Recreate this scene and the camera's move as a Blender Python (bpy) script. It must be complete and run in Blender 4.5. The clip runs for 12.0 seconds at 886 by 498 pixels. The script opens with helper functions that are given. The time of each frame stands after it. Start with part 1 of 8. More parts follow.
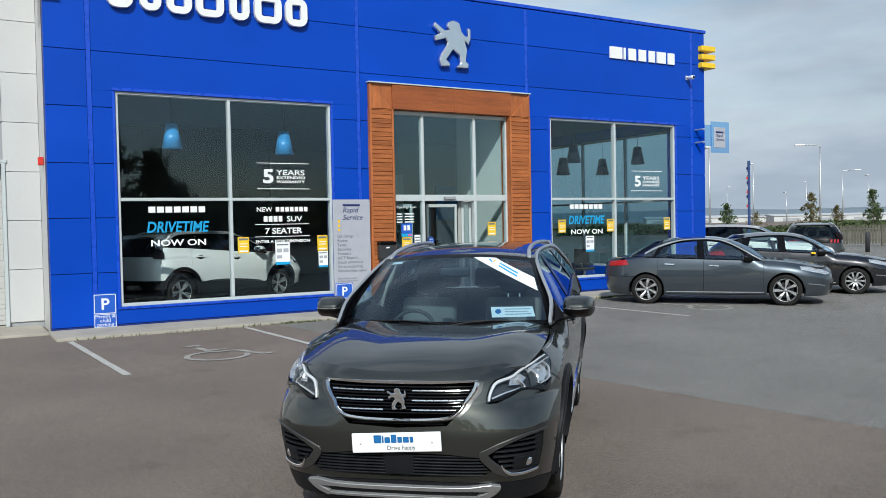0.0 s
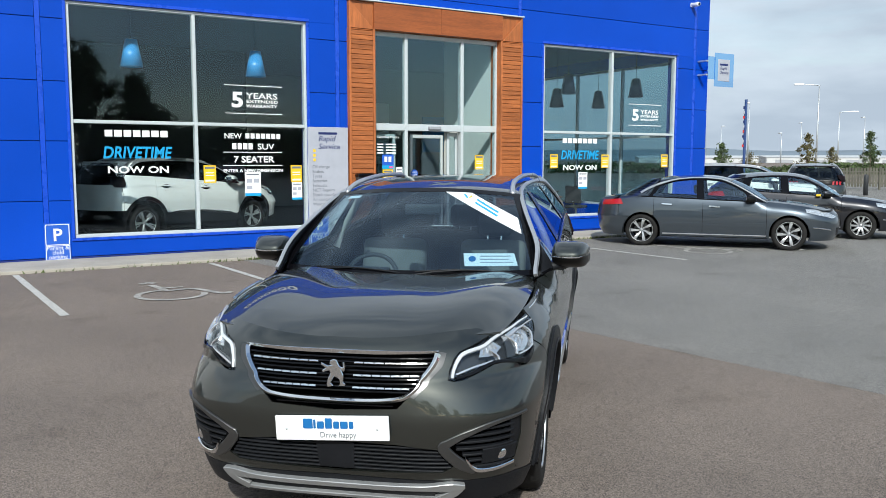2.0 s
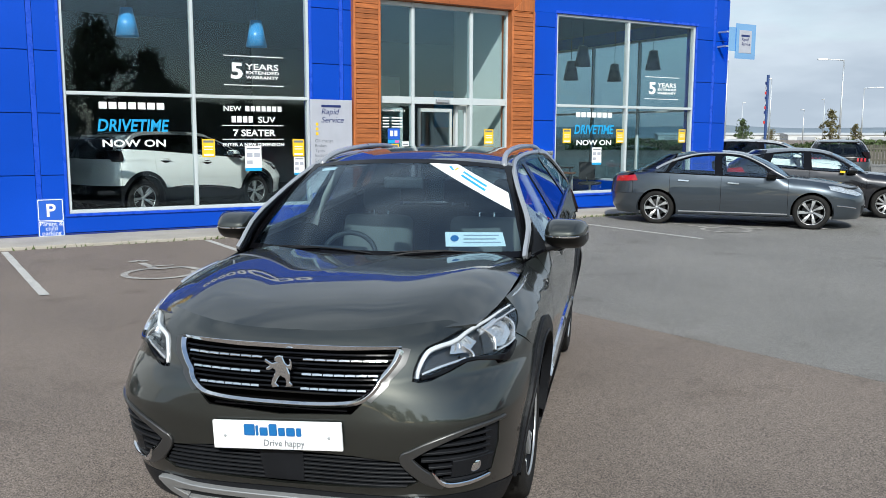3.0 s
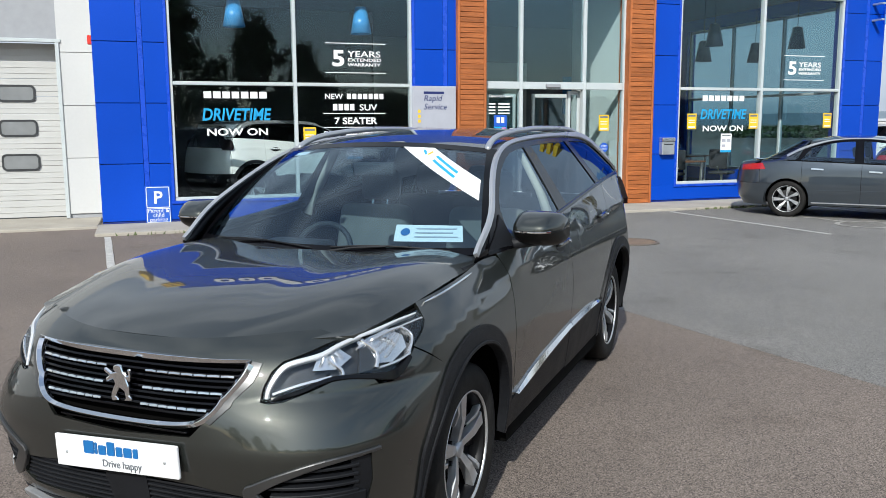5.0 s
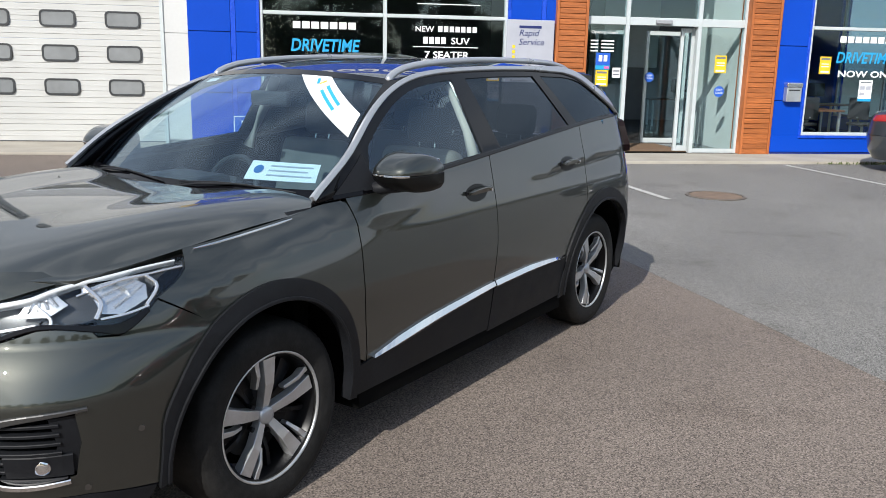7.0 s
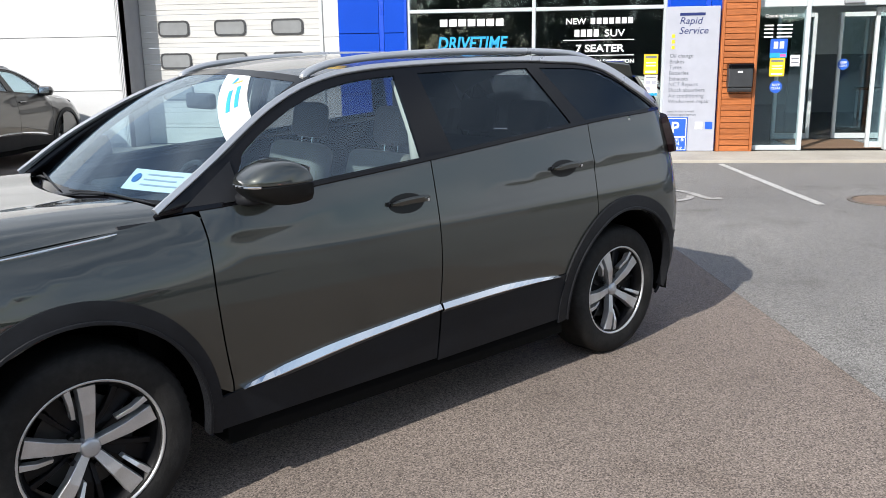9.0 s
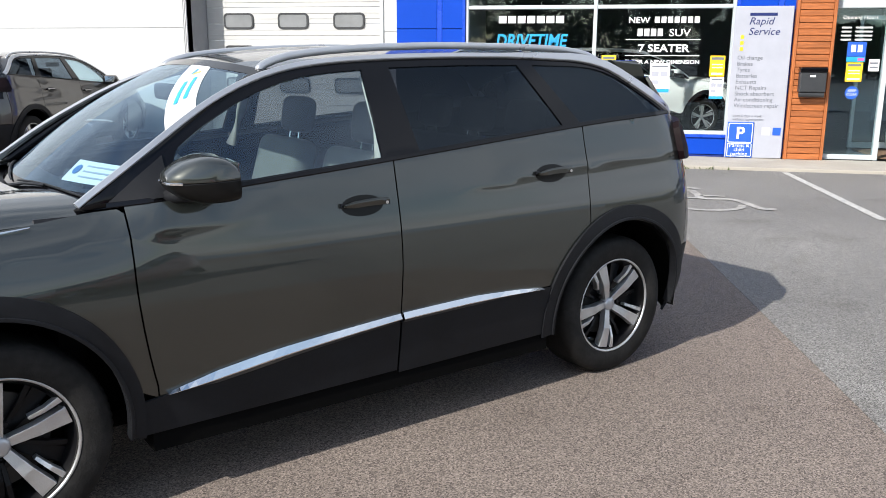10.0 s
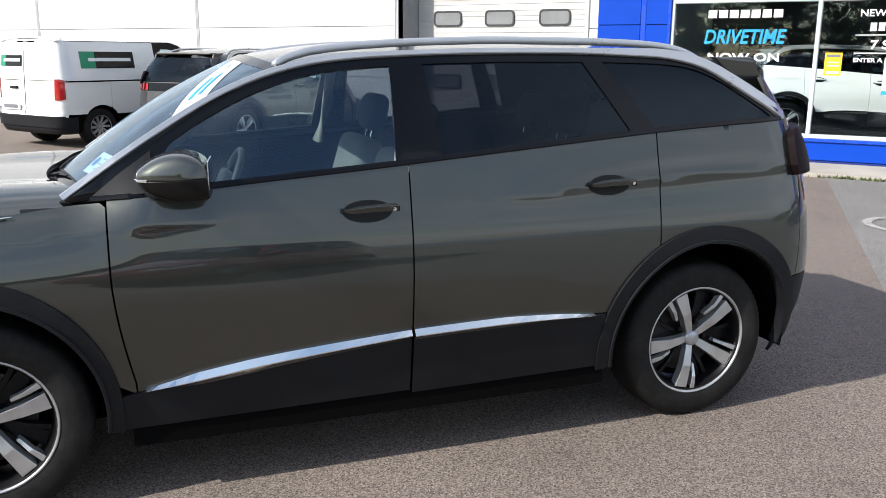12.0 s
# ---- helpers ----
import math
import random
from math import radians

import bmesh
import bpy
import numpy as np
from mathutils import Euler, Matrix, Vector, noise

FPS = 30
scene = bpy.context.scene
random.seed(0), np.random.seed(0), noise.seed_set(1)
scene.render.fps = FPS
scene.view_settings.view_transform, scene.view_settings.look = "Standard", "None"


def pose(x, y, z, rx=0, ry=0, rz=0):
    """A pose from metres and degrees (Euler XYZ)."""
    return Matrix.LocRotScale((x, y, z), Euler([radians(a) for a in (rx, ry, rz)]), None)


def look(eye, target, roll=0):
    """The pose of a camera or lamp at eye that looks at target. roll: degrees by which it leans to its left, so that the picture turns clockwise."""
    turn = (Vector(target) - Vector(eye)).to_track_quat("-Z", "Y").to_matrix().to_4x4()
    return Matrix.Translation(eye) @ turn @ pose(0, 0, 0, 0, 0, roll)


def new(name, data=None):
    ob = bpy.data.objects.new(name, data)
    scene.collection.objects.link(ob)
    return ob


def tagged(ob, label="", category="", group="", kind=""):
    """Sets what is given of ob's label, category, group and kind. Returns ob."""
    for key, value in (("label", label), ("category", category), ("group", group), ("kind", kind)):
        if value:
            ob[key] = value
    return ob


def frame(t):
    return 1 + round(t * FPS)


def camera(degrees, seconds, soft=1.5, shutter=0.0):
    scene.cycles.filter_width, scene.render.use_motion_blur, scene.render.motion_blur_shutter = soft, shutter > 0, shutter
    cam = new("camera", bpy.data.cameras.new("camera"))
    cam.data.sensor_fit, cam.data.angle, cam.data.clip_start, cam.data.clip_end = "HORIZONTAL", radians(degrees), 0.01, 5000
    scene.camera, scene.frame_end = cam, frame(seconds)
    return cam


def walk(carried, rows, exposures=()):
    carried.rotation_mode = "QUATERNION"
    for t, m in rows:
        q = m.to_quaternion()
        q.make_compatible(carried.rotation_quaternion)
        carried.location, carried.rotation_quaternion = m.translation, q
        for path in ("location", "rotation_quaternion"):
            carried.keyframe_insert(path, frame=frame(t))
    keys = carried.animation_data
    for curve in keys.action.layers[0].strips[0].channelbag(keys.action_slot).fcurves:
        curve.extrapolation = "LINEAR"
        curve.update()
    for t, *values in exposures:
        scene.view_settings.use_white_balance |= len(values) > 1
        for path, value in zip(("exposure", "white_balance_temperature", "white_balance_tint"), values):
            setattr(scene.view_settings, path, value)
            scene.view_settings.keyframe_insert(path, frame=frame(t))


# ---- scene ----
cam = camera(55.6, 12.0, 0.8)
PATH = [
    (0, (-0.002, -16.473, 1.818), (1.019, -14.754, 1.76), -1.1),
    (0.5, (0.159, -16.239, 1.775), (1.186, -14.526, 1.669), -0.9),
    (1, (0.387, -16.011, 1.767), (1.416, -14.304, 1.601), -0.5),
    (1.5, (0.542, -15.803, 1.757), (1.573, -14.099, 1.573), -0.2),
    (2, (0.717, -15.584, 1.769), (1.751, -13.885, 1.556), 0.1),
    (2.5, (0.979, -15.377, 1.739), (1.998, -13.674, 1.495), 0.1),
    (3, (1.177, -15.218, 1.716), (2.172, -13.504, 1.449), 0.2),
    (3.2, (1.26, -15.141, 1.71), (2.245, -13.421, 1.443), 0.1),
    (4.0, (1.685, -15.075, 1.683), (2.522, -13.28, 1.405), -0.15),
    (4.8, (2.179, -15.129, 1.657), (2.856, -13.27, 1.37), -0.4),
    (5, (2.314, -15.122, 1.665), (2.975, -13.257, 1.374), -0.3),
    (5.5, (2.657, -15.127, 1.65), (3.153, -13.215, 1.336), -0.9),
    (6, (3.017, -15.142, 1.646), (3.38, -13.209, 1.283), -0.4),
    (6.5, (3.334, -15.058, 1.625), (3.679, -13.131, 1.214), 1.6),
    (7, (3.647, -14.977, 1.624), (3.952, -13.048, 1.191), 1.2),
    (7.5, (4.0, -14.907, 1.635), (4.107, -12.958, 1.2), 0.4),
    (7.7, (4.127, -14.873, 1.629), (4.222, -12.924, 1.191), 0.4),
    (9.3, (5.085, -14.415, 1.587), (4.803, -12.484, 1.149), -0.6),
    (9.5, (5.169, -14.354, 1.573), (4.856, -12.428, 1.135), -0.2),
    (10, (5.381, -14.211, 1.591), (4.986, -12.302, 1.147), 0.3),
    (10.5, (5.629, -14.064, 1.601), (5.066, -12.198, 1.152), 0.2),
    (11, (5.815, -13.914, 1.588), (5.162, -12.077, 1.141), 0.7),
    (11.5, (5.953, -13.748, 1.588), (5.192, -11.954, 1.139), 1.0),
    (12, (6.081, -13.634, 1.587), (5.163, -11.916, 1.135), 0.4),
]
walk(cam, [(t, look(eye, target, roll)) for t, eye, target, roll in PATH],
     [(0, 0.15, 6100, 4), (1.0, 0.33, 6100, 4), (3, 0.47, 6150, 4.5), (5, 0.46, 6180, 6.5), (6.0, 0.43, 6240, 7), (6.5, 0.54, 6300, 8), (7.7, 0.70, 6350, 9.5), (9.5, 0.93, 6400, 10), (12, 0.96, 6400, 10)])

# ---- sky, sun, exposure ----
SUN_FROM = Vector((-0.527 * 0.804, -0.849 * 0.804, 0.595)).normalized()
world = bpy.data.worlds.new("sky")
scene.world = world
world.use_nodes = True
wn, wl = world.node_tree.nodes, world.node_tree.links
wn.clear()
w_out = wn.new("ShaderNodeOutputWorld")
w_bg = wn.new("ShaderNodeBackground")
w_sky = wn.new("ShaderNodeTexSky")
w_sky.sky_type = "NISHITA"
w_sky.sun_disc = False
w_sky.sun_elevation = math.asin(SUN_FROM.z)
w_sky.sun_rotation = math.atan2(SUN_FROM.x, SUN_FROM.y)
w_sky.air_density = 1.2
w_geo = wn.new("ShaderNodeTexCoord")
w_map = wn.new("ShaderNodeMapping")
w_map.inputs["Scale"].default_value = (1.0, 1.0, 3.6)
w_noise = wn.new("ShaderNodeTexNoise")
w_noise.inputs["Scale"].default_value = 2.3
w_noise.inputs["Detail"].default_value = 7.0
w_noise.inputs["Roughness"].default_value = 0.56
w_noise.inputs["Distortion"].default_value = 0.35
w_ramp = wn.new("ShaderNodeValToRGB")
w_ramp.color_ramp.elements[0].position = 0.26
w_ramp.color_ramp.elements[1].position = 0.60
w_tone = wn.new("ShaderNodeTexNoise")
w_tone.inputs["Scale"].default_value = 3.4
w_tone.inputs["Detail"].default_value = 6.0
w_tramp = wn.new("ShaderNodeValToRGB")
w_tramp.color_ramp.elements[0].position = 0.34
w_tramp.color_ramp.elements[0].color = (3.6, 4.0, 4.65, 1)
w_tramp.color_ramp.elements[1].position = 0.68
w_tramp.color_ramp.elements[1].color = (6.0, 6.35, 6.9, 1)
w_mix = wn.new("ShaderNodeMix")
w_mix.data_type = "RGBA"
wl.new(w_geo.outputs["Generated"], w_map.inputs["Vector"])
wl.new(w_map.outputs["Vector"], w_noise.inputs["Vector"])
wl.new(w_map.outputs["Vector"], w_tone.inputs["Vector"])
w_dir = wn.new("ShaderNodeSeparateXYZ")
wl.new(w_geo.outputs["Generated"], w_dir.inputs["Vector"])
w_open = wn.new("ShaderNodeMath")
w_open.operation = "MULTIPLY_ADD"
w_open.inputs[1].default_value = 0.20
wl.new(w_dir.outputs["Y"], w_open.inputs[0])
wl.new(w_noise.outputs["Fac"], w_open.inputs[2])
w_high = wn.new("ShaderNodeMapRange")
w_high.inputs["From Min"].default_value, w_high.inputs["From Max"].default_value = 0.42, 0.85
w_high.inputs["To Min"].default_value, w_high.inputs["To Max"].default_value = 0.0, 0.10
wl.new(w_dir.outputs["Z"], w_high.inputs["Value"])
w_thin = wn.new("ShaderNodeMath")
w_thin.operation = "SUBTRACT"
wl.new(w_open.outputs["Value"], w_thin.inputs[0])
wl.new(w_high.outputs["Result"], w_thin.inputs[1])
wl.new(w_thin.outputs["Value"], w_ramp.inputs["Fac"])
wl.new(w_tone.outputs["Fac"], w_tramp.inputs["Fac"])
wl.new(w_ramp.outputs["Color"], w_mix.inputs["Factor"])
wl.new(w_sky.outputs["Color"], w_mix.inputs[6])
wl.new(w_tramp.outputs["Color"], w_mix.inputs[7])
wl.new(w_mix.outputs[2], w_bg.inputs["Color"])
w_bg.inputs["Strength"].default_value = 0.105
wl.new(w_bg.outputs["Background"], w_out.inputs["Surface"])

sun = new("sun", bpy.data.lights.new("sun", "SUN"))
sun.data.energy, sun.data.angle, sun.data.color = 3.6, radians(0.55), (1.0, 0.95, 0.88)
sun.matrix_world = look((0, 0, 30), Vector((0, 0, 30)) - SUN_FROM)
scene.view_settings.exposure = 0.0


# ---- materials ----
def mat(name, base=(0.5, 0.5, 0.5), rough=0.5, metal=0.0, coat=0.0, vary=0.12, scale=6.0, grain=0.0, grain_scale=200.0,
        bump=0.0, bump_scale=80.0, spec=0.5, emit=None, stretch=(1, 1, 1), fine=None, rnd=0.0, coat_rough=0.03, rough_vary=0.1):
    """A procedural surface: broad stains, fine grain, relief, a slight change from piece to piece."""
    m = bpy.data.materials.new(name)
    m.use_nodes = True
    n, l = m.node_tree.nodes, m.node_tree.links
    b = n["Principled BSDF"]
    b.inputs["Roughness"].default_value, b.inputs["Metallic"].default_value = rough, metal
    b.inputs["Coat Weight"].default_value, b.inputs["Coat Roughness"].default_value = coat, coat_rough
    b.inputs["Specular IOR Level"].default_value = spec
    tc = n.new("ShaderNodeTexCoord")
    mp = n.new("ShaderNodeMapping")
    mp.inputs["Scale"].default_value = stretch
    geo = n.new("ShaderNodeNewGeometry")
    l.new(geo.outputs["Position"], mp.inputs["Vector"])
    broad = n.new("ShaderNodeTexNoise")
    broad.inputs["Scale"].default_value, broad.inputs["Detail"].default_value = scale, 5
    l.new(mp.outputs["Vector"], broad.inputs["Vector"])
    mul = n.new("ShaderNodeMapRange")
    mul.inputs["From Min"].default_value, mul.inputs["From Max"].default_value = 0.3, 0.7
    mul.inputs["To Min"].default_value, mul.inputs["To Max"].default_value = 1 - vary, 1 + vary
    l.new(broad.outputs["Fac"], mul.inputs["Value"])
    factor = mul.outputs["Result"]
    if grain:
        small = n.new("ShaderNodeTexNoise")
        small.inputs["Scale"].default_value, small.inputs["Detail"].default_value = grain_scale, 3
        l.new(mp.outputs["Vector"], small.inputs["Vector"])
        gm = n.new("ShaderNodeMapRange")
        gm.inputs["From Min"].default_value, gm.inputs["From Max"].default_value = 0.25, 0.75
        gm.inputs["To Min"].default_value, gm.inputs["To Max"].default_value = 1 - grain, 1 + grain
        l.new(small.outputs["Fac"], gm.inputs["Value"])
        mm = n.new("ShaderNodeMath")
        mm.operation = "MULTIPLY"
        l.new(factor, mm.inputs[0])
        l.new(gm.outputs["Result"], mm.inputs[1])
        factor = mm.outputs["Value"]
    if rnd:
        info = n.new("ShaderNodeObjectInfo")
        rm = n.new("ShaderNodeMapRange")
        rm.inputs["To Min"].default_value, rm.inputs["To Max"].default_value = 1 - rnd, 1 + rnd
        l.new(info.outputs["Random"], rm.inputs["Value"])
        m3 = n.new("ShaderNodeMath")
        m3.operation = "MULTIPLY"
        l.new(factor, m3.inputs[0])
        l.new(rm.outputs["Result"], m3.inputs[1])
        factor = m3.outputs["Value"]
    sc = n.new("ShaderNodeVectorMath")
    sc.operation = "SCALE"
    sc.inputs[0].default_value = base
    l.new(factor, sc.inputs["Scale"])
    l.new(sc.outputs["Vector"], b.inputs["Base Color"])
    if rough_vary and rough > 0.08:
        rv = n.new("ShaderNodeMapRange")
        rv.inputs["From Min"].default_value, rv.inputs["From Max"].default_value = 0.3, 0.7
        rv.inputs["To Min"].default_value, rv.inputs["To Max"].default_value = rough * (1 - rough_vary), min(1, rough * (1 + rough_vary))
        l.new(broad.outputs["Fac"], rv.inputs["Value"])
        l.new(rv.outputs["Result"], b.inputs["Roughness"])
    if bump:
        bn = n.new("ShaderNodeTexNoise")
        bn.inputs["Scale"].default_value, bn.inputs["Detail"].default_value = bump_scale, 4
        l.new(mp.outputs["Vector"], bn.inputs["Vector"])
        bp = n.new("ShaderNodeBump")
        bp.inputs["Strength"].default_value, bp.inputs["Distance"].default_value = bump, 0.004
        l.new(bn.outputs["Fac"], bp.inputs["Height"])
        l.new(bp.outputs["Normal"], b.inputs["Normal"])
    if emit:
        b.inputs["Emission Color"].default_value, b.inputs["Emission Strength"].default_value = (*emit[:3], 1), emit[3]
    return m


def glass(name, tint=(0.8, 0.86, 0.84), ior=1.5, rough=0.0, boost=1.0):
    """A thin pane: tinted see-through with a Fresnel gloss."""
    m = bpy.data.materials.new(name)
    m.use_nodes = True
    n, l = m.node_tree.nodes, m.node_tree.links
    n.clear()
    out = n.new("ShaderNodeOutputMaterial")
    mixer = n.new("ShaderNodeMixShader")
    tr = n.new("ShaderNodeBsdfTransparent")
    tr.inputs["Color"].default_value = (*tint, 1)
    gl = n.new("ShaderNodeBsdfGlossy")
    gl.inputs["Roughness"].default_value = rough
    # blue gloss colour paints the sky's tint into the reflections
    gl.inputs["Color"].default_value = (0.70, 0.85, 1, 1)
    f0 = ((ior - 1) / (ior + 1)) ** 2 * boost
    lw = n.new("ShaderNodeLayerWeight")
    lw.inputs["Blend"].default_value = 0.5
    pw = n.new("ShaderNodeMath")
    pw.operation = "POWER"
    pw.inputs[1].default_value = 5.0
    l.new(lw.outputs["Facing"], pw.inputs[0])
    mm = n.new("ShaderNodeMath")
    mm.operation = "MULTIPLY_ADD"
    mm.use_clamp = True
    mm.inputs[1].default_value, mm.inputs[2].default_value = 1 - f0, f0
    l.new(pw.outputs["Value"], mm.inputs[0])
    l.new(mm.outputs["Value"], mixer.inputs["Fac"])
    l.new(tr.outputs["BSDF"], mixer.inputs[1])
    l.new(gl.outputs["BSDF"], mixer.inputs[2])
    l.new(mixer.outputs["Shader"], out.inputs["Surface"])
    return m


def asphalt(name, base, chips, vary):
    """Worn asphalt: stone chips, broad tone, dark stains."""
    m = mat(name, base, 0.86, vary=vary, scale=0.55, grain=0.40, grain_scale=110, bump=0.9, bump_scale=300, spec=0.25)
    n, l = m.node_tree.nodes, m.node_tree.links
    b = n["Principled BSDF"]
    src = b.inputs["Base Color"].links[0].from_socket
    geo = n.new("ShaderNodeNewGeometry")
    vor = n.new("ShaderNodeTexVoronoi")
    vor.inputs["Scale"].default_value = 165
    l.new(geo.outputs["Position"], vor.inputs["Vector"])
    ramp = n.new("ShaderNodeValToRGB")
    ramp.color_ramp.elements[0].position, ramp.color_ramp.elements[0].color = 0.0, (0.26, 0.26, 0.26, 1)
    ramp.color_ramp.elements[1].position, ramp.color_ramp.elements[1].color = 1.0, (chips, chips, chips * 0.98, 1)
    l.new(vor.outputs["Color"], ramp.inputs["Fac"])
    mx = n.new("ShaderNodeMix")
    mx.data_type, mx.blend_type = "RGBA", "MULTIPLY"
    mx.inputs["Factor"].default_value = 1.0
    l.new(src, mx.inputs[6])
    l.new(ramp.outputs["Color"], mx.inputs[7])
    st = n.new("ShaderNodeTexNoise")
    st.inputs["Scale"].default_value, st.inputs["Detail"].default_value = 1.7, 6
    l.new(geo.outputs["Position"], st.inputs["Vector"])
    sr = n.new("ShaderNodeValToRGB")
    sr.color_ramp.elements[0].position, sr.color_ramp.elements[0].color = 0.30, (0.84, 0.83, 0.82, 1)
    sr.color_ramp.elements[1].position, sr.color_ramp.elements[1].color = 0.42, (1, 1, 1, 1)
    l.new(st.outputs["Fac"], sr.inputs["Fac"])
    my = n.new("ShaderNodeMix")
    my.data_type, my.blend_type = "RGBA", "MULTIPLY"
    my.inputs["Factor"].default_value = 1.0
    l.new(mx.outputs[2], my.inputs[6])
    l.new(sr.outputs["Color"], my.inputs[7])
    l.new(my.outputs[2], b.inputs["Base Color"])
    return m


M_OLD = asphalt("old_asphalt", (0.154, 0.127, 0.110), 2.05, 0.14)
M_NEW = asphalt("newer_asphalt", (0.172, 0.165, 0.156), 1.95, 0.12)
M_CONC = mat("pavement_concrete", (0.36, 0.33, 0.28), 0.9, vary=0.14, scale=1.5, grain=0.15, grain_scale=70, bump=0.3)
M_FADED = mat("faded_road_paint", (0.32, 0.305, 0.28), 0.85, vary=0.30, scale=5, grain=0.40, grain_scale=60, bump=0.4, bump_scale=150)
M_LINE = mat("worn_road_paint", (0.44, 0.43, 0.40), 0.8, vary=0.16, scale=9, grain=0.35, grain_scale=45, bump=0.4, bump_scale=150)
M_BLUE = mat("blue_cladding", (0.004, 0.053, 0.42), 0.36, vary=0.07, scale=0.7, grain=0.03, grain_scale=30, rnd=0.05, spec=0.2)
M_BLUE_D = mat("blue_joint", (0.003, 0.018, 0.16), 0.6)
M_BLUE_T = mat("blue_trim", (0.010, 0.062, 0.50), 0.28, vary=0.08)
M_WHITE = mat("white_cladding", (0.51, 0.515, 0.515), 0.45, vary=0.05, scale=0.6, grain=0.02, grain_scale=20, rnd=0.02)
M_DOORW = mat("shutter_white", (0.48, 0.48, 0.465), 0.5, vary=0.05, scale=1.2, rnd=0.015)
M_GREY = mat("grey_lining", (0.30, 0.31, 0.33), 0.6, vary=0.06)
M_DARK = mat("dark_metal", (0.03, 0.032, 0.035), 0.5)
M_ALU = mat("white_aluminium", (0.48, 0.52, 0.53), 0.35, vary=0.04, metal=0.0)
M_STEEL = mat("galvanised_steel", (0.55, 0.57, 0.58), 0.4, metal=0.7, vary=0.1)
M_WOOD = mat("stained_timber", (0.34, 0.105, 0.028), 0.5, vary=0.22, scale=2.5, grain=0.25, grain_scale=14, bump=0.2, bump_scale=60, stretch=(0.6, 1, 7), rnd=0.14)
M_WOOD_V = mat("stained_timber_edge", (0.36, 0.11, 0.03), 0.5, vary=0.22, scale=2.5, grain=0.2, grain_scale=14, stretch=(7, 1, 0.6), rnd=0.1)
M_SHOPGLASS = glass("shop_glass", (0.93, 0.98, 0.98), 1.5, boost=1.1)
M_DOORGLASS = glass("door_glass", (0.80, 0.90, 0.91), 1.5, boost=2.0)
M_TINTGLASS = glass("tinted_side_glass", (0.50, 0.62, 0.66), 1.5, boost=1.6)
M_SIGNW = mat("sign_white", (0.78, 0.78, 0.77), 0.4, vary=0.03)
M_SIGNG = mat("sign_grey", (0.38, 0.39, 0.44), 0.45, vary=0.04)
M_SIGNB = mat("sign_blue", (0.02, 0.10, 0.50), 0.4, vary=0.04)
M_NAVY = mat("sign_navy", (0.015, 0.025, 0.12), 0.4, vary=0.04)
M_CYAN = mat("vinyl_cyan", (0.02, 0.32, 0.62), 0.45, vary=0.04)
M_VINYL = mat("vinyl_white", (0.82, 0.83, 0.82), 0.5, vary=0.03)
M_TEXTG = mat("print_grey", (0.16, 0.17, 0.19), 0.5, vary=0.03)
M_YELLOW = mat("sign_yellow", (0.80, 0.52, 0.02), 0.4, vary=0.05)
M_RED = mat("alarm_red", (0.55, 0.03, 0.02), 0.4)
M_SILVER = mat("brushed_silver", (0.72, 0.73, 0.75), 0.22, metal=0.9, vary=0.05)
M_ROOM = mat("showroom_wall", (0.26, 0.26, 0.27), 0.8, vary=0.05)
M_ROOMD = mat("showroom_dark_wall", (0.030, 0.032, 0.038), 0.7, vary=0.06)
M_ROOMF = mat("showroom_floor", (0.06, 0.06, 0.06), 0.25, vary=0.06)
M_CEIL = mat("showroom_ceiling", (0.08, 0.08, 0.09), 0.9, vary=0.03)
M_LAMPB = mat("lamp_blue", (0.05, 0.25, 0.55), 0.35, vary=0.05)
M_LAMPD = mat("lamp_navy", (0.012, 0.02, 0.06), 0.35, vary=0.05)


# ---- building blocks ----
def mesh_of(name, verts, faces, smooth=False):
    me = bpy.data.meshes.new(name)
    me.from_pydata([tuple(v) for v in verts], [], [tuple(f) for f in faces])
    if smooth:
        me.polygons.foreach_set("use_smooth", [True] * len(me.polygons))
    me.update()
    return me


def put(name, me, material, parent=None, label="", at=None):
    if material and not me.materials:
        me.materials.append(material)
    ob = new(name, me)
    if parent is not None:
        ob.parent = parent
    if at is not None:
        ob.matrix_local = at
    if label:
        tagged(ob, label)
    return ob


def part(name, bm, material, parent=None, label="", at=None, smooth=False):
    me = bpy.data.meshes.new(name)
    bm.normal_update()
    bm.to_mesh(me)
    bm.free()
    if smooth:
        me.polygons.foreach_set("use_smooth", [True] * len(me.polygons))
    return put(name, me, material, parent, label, at)


def thing(name, m=None, label="", category="", group="", kind=""):
    ob = new(name)
    ob.empty_display_size = 0.2
    if m is not None:
        ob.matrix_world = m
    return tagged(ob, label, category, group, kind)


def box_bm(boxes, bevel=0.0, seg=1):
    """boxes: (x0, x1, y0, y1, z0, z1), joined in one bmesh, edges eased by bevel."""
    bm = bmesh.new()
    for x0, x1, y0, y1, z0, z1 in boxes:
        bmesh.ops.create_cube(bm, size=1, matrix=Matrix.LocRotScale(((x0 + x1) / 2, (y0 + y1) / 2, (z0 + z1) / 2), None, (abs(x1 - x0), abs(y1 - y0), abs(z1 - z0))))
    if bevel:
        bmesh.ops.bevel(bm, geom=bm.edges[:], offset=bevel, segments=seg, affect="EDGES", profile=0.5)
    return bm


def box(name, dims, material, parent=None, label="", bevel=0.004, seg=1, at=None):
    return part(name, box_bm([dims], bevel, seg), material, parent, label, at)


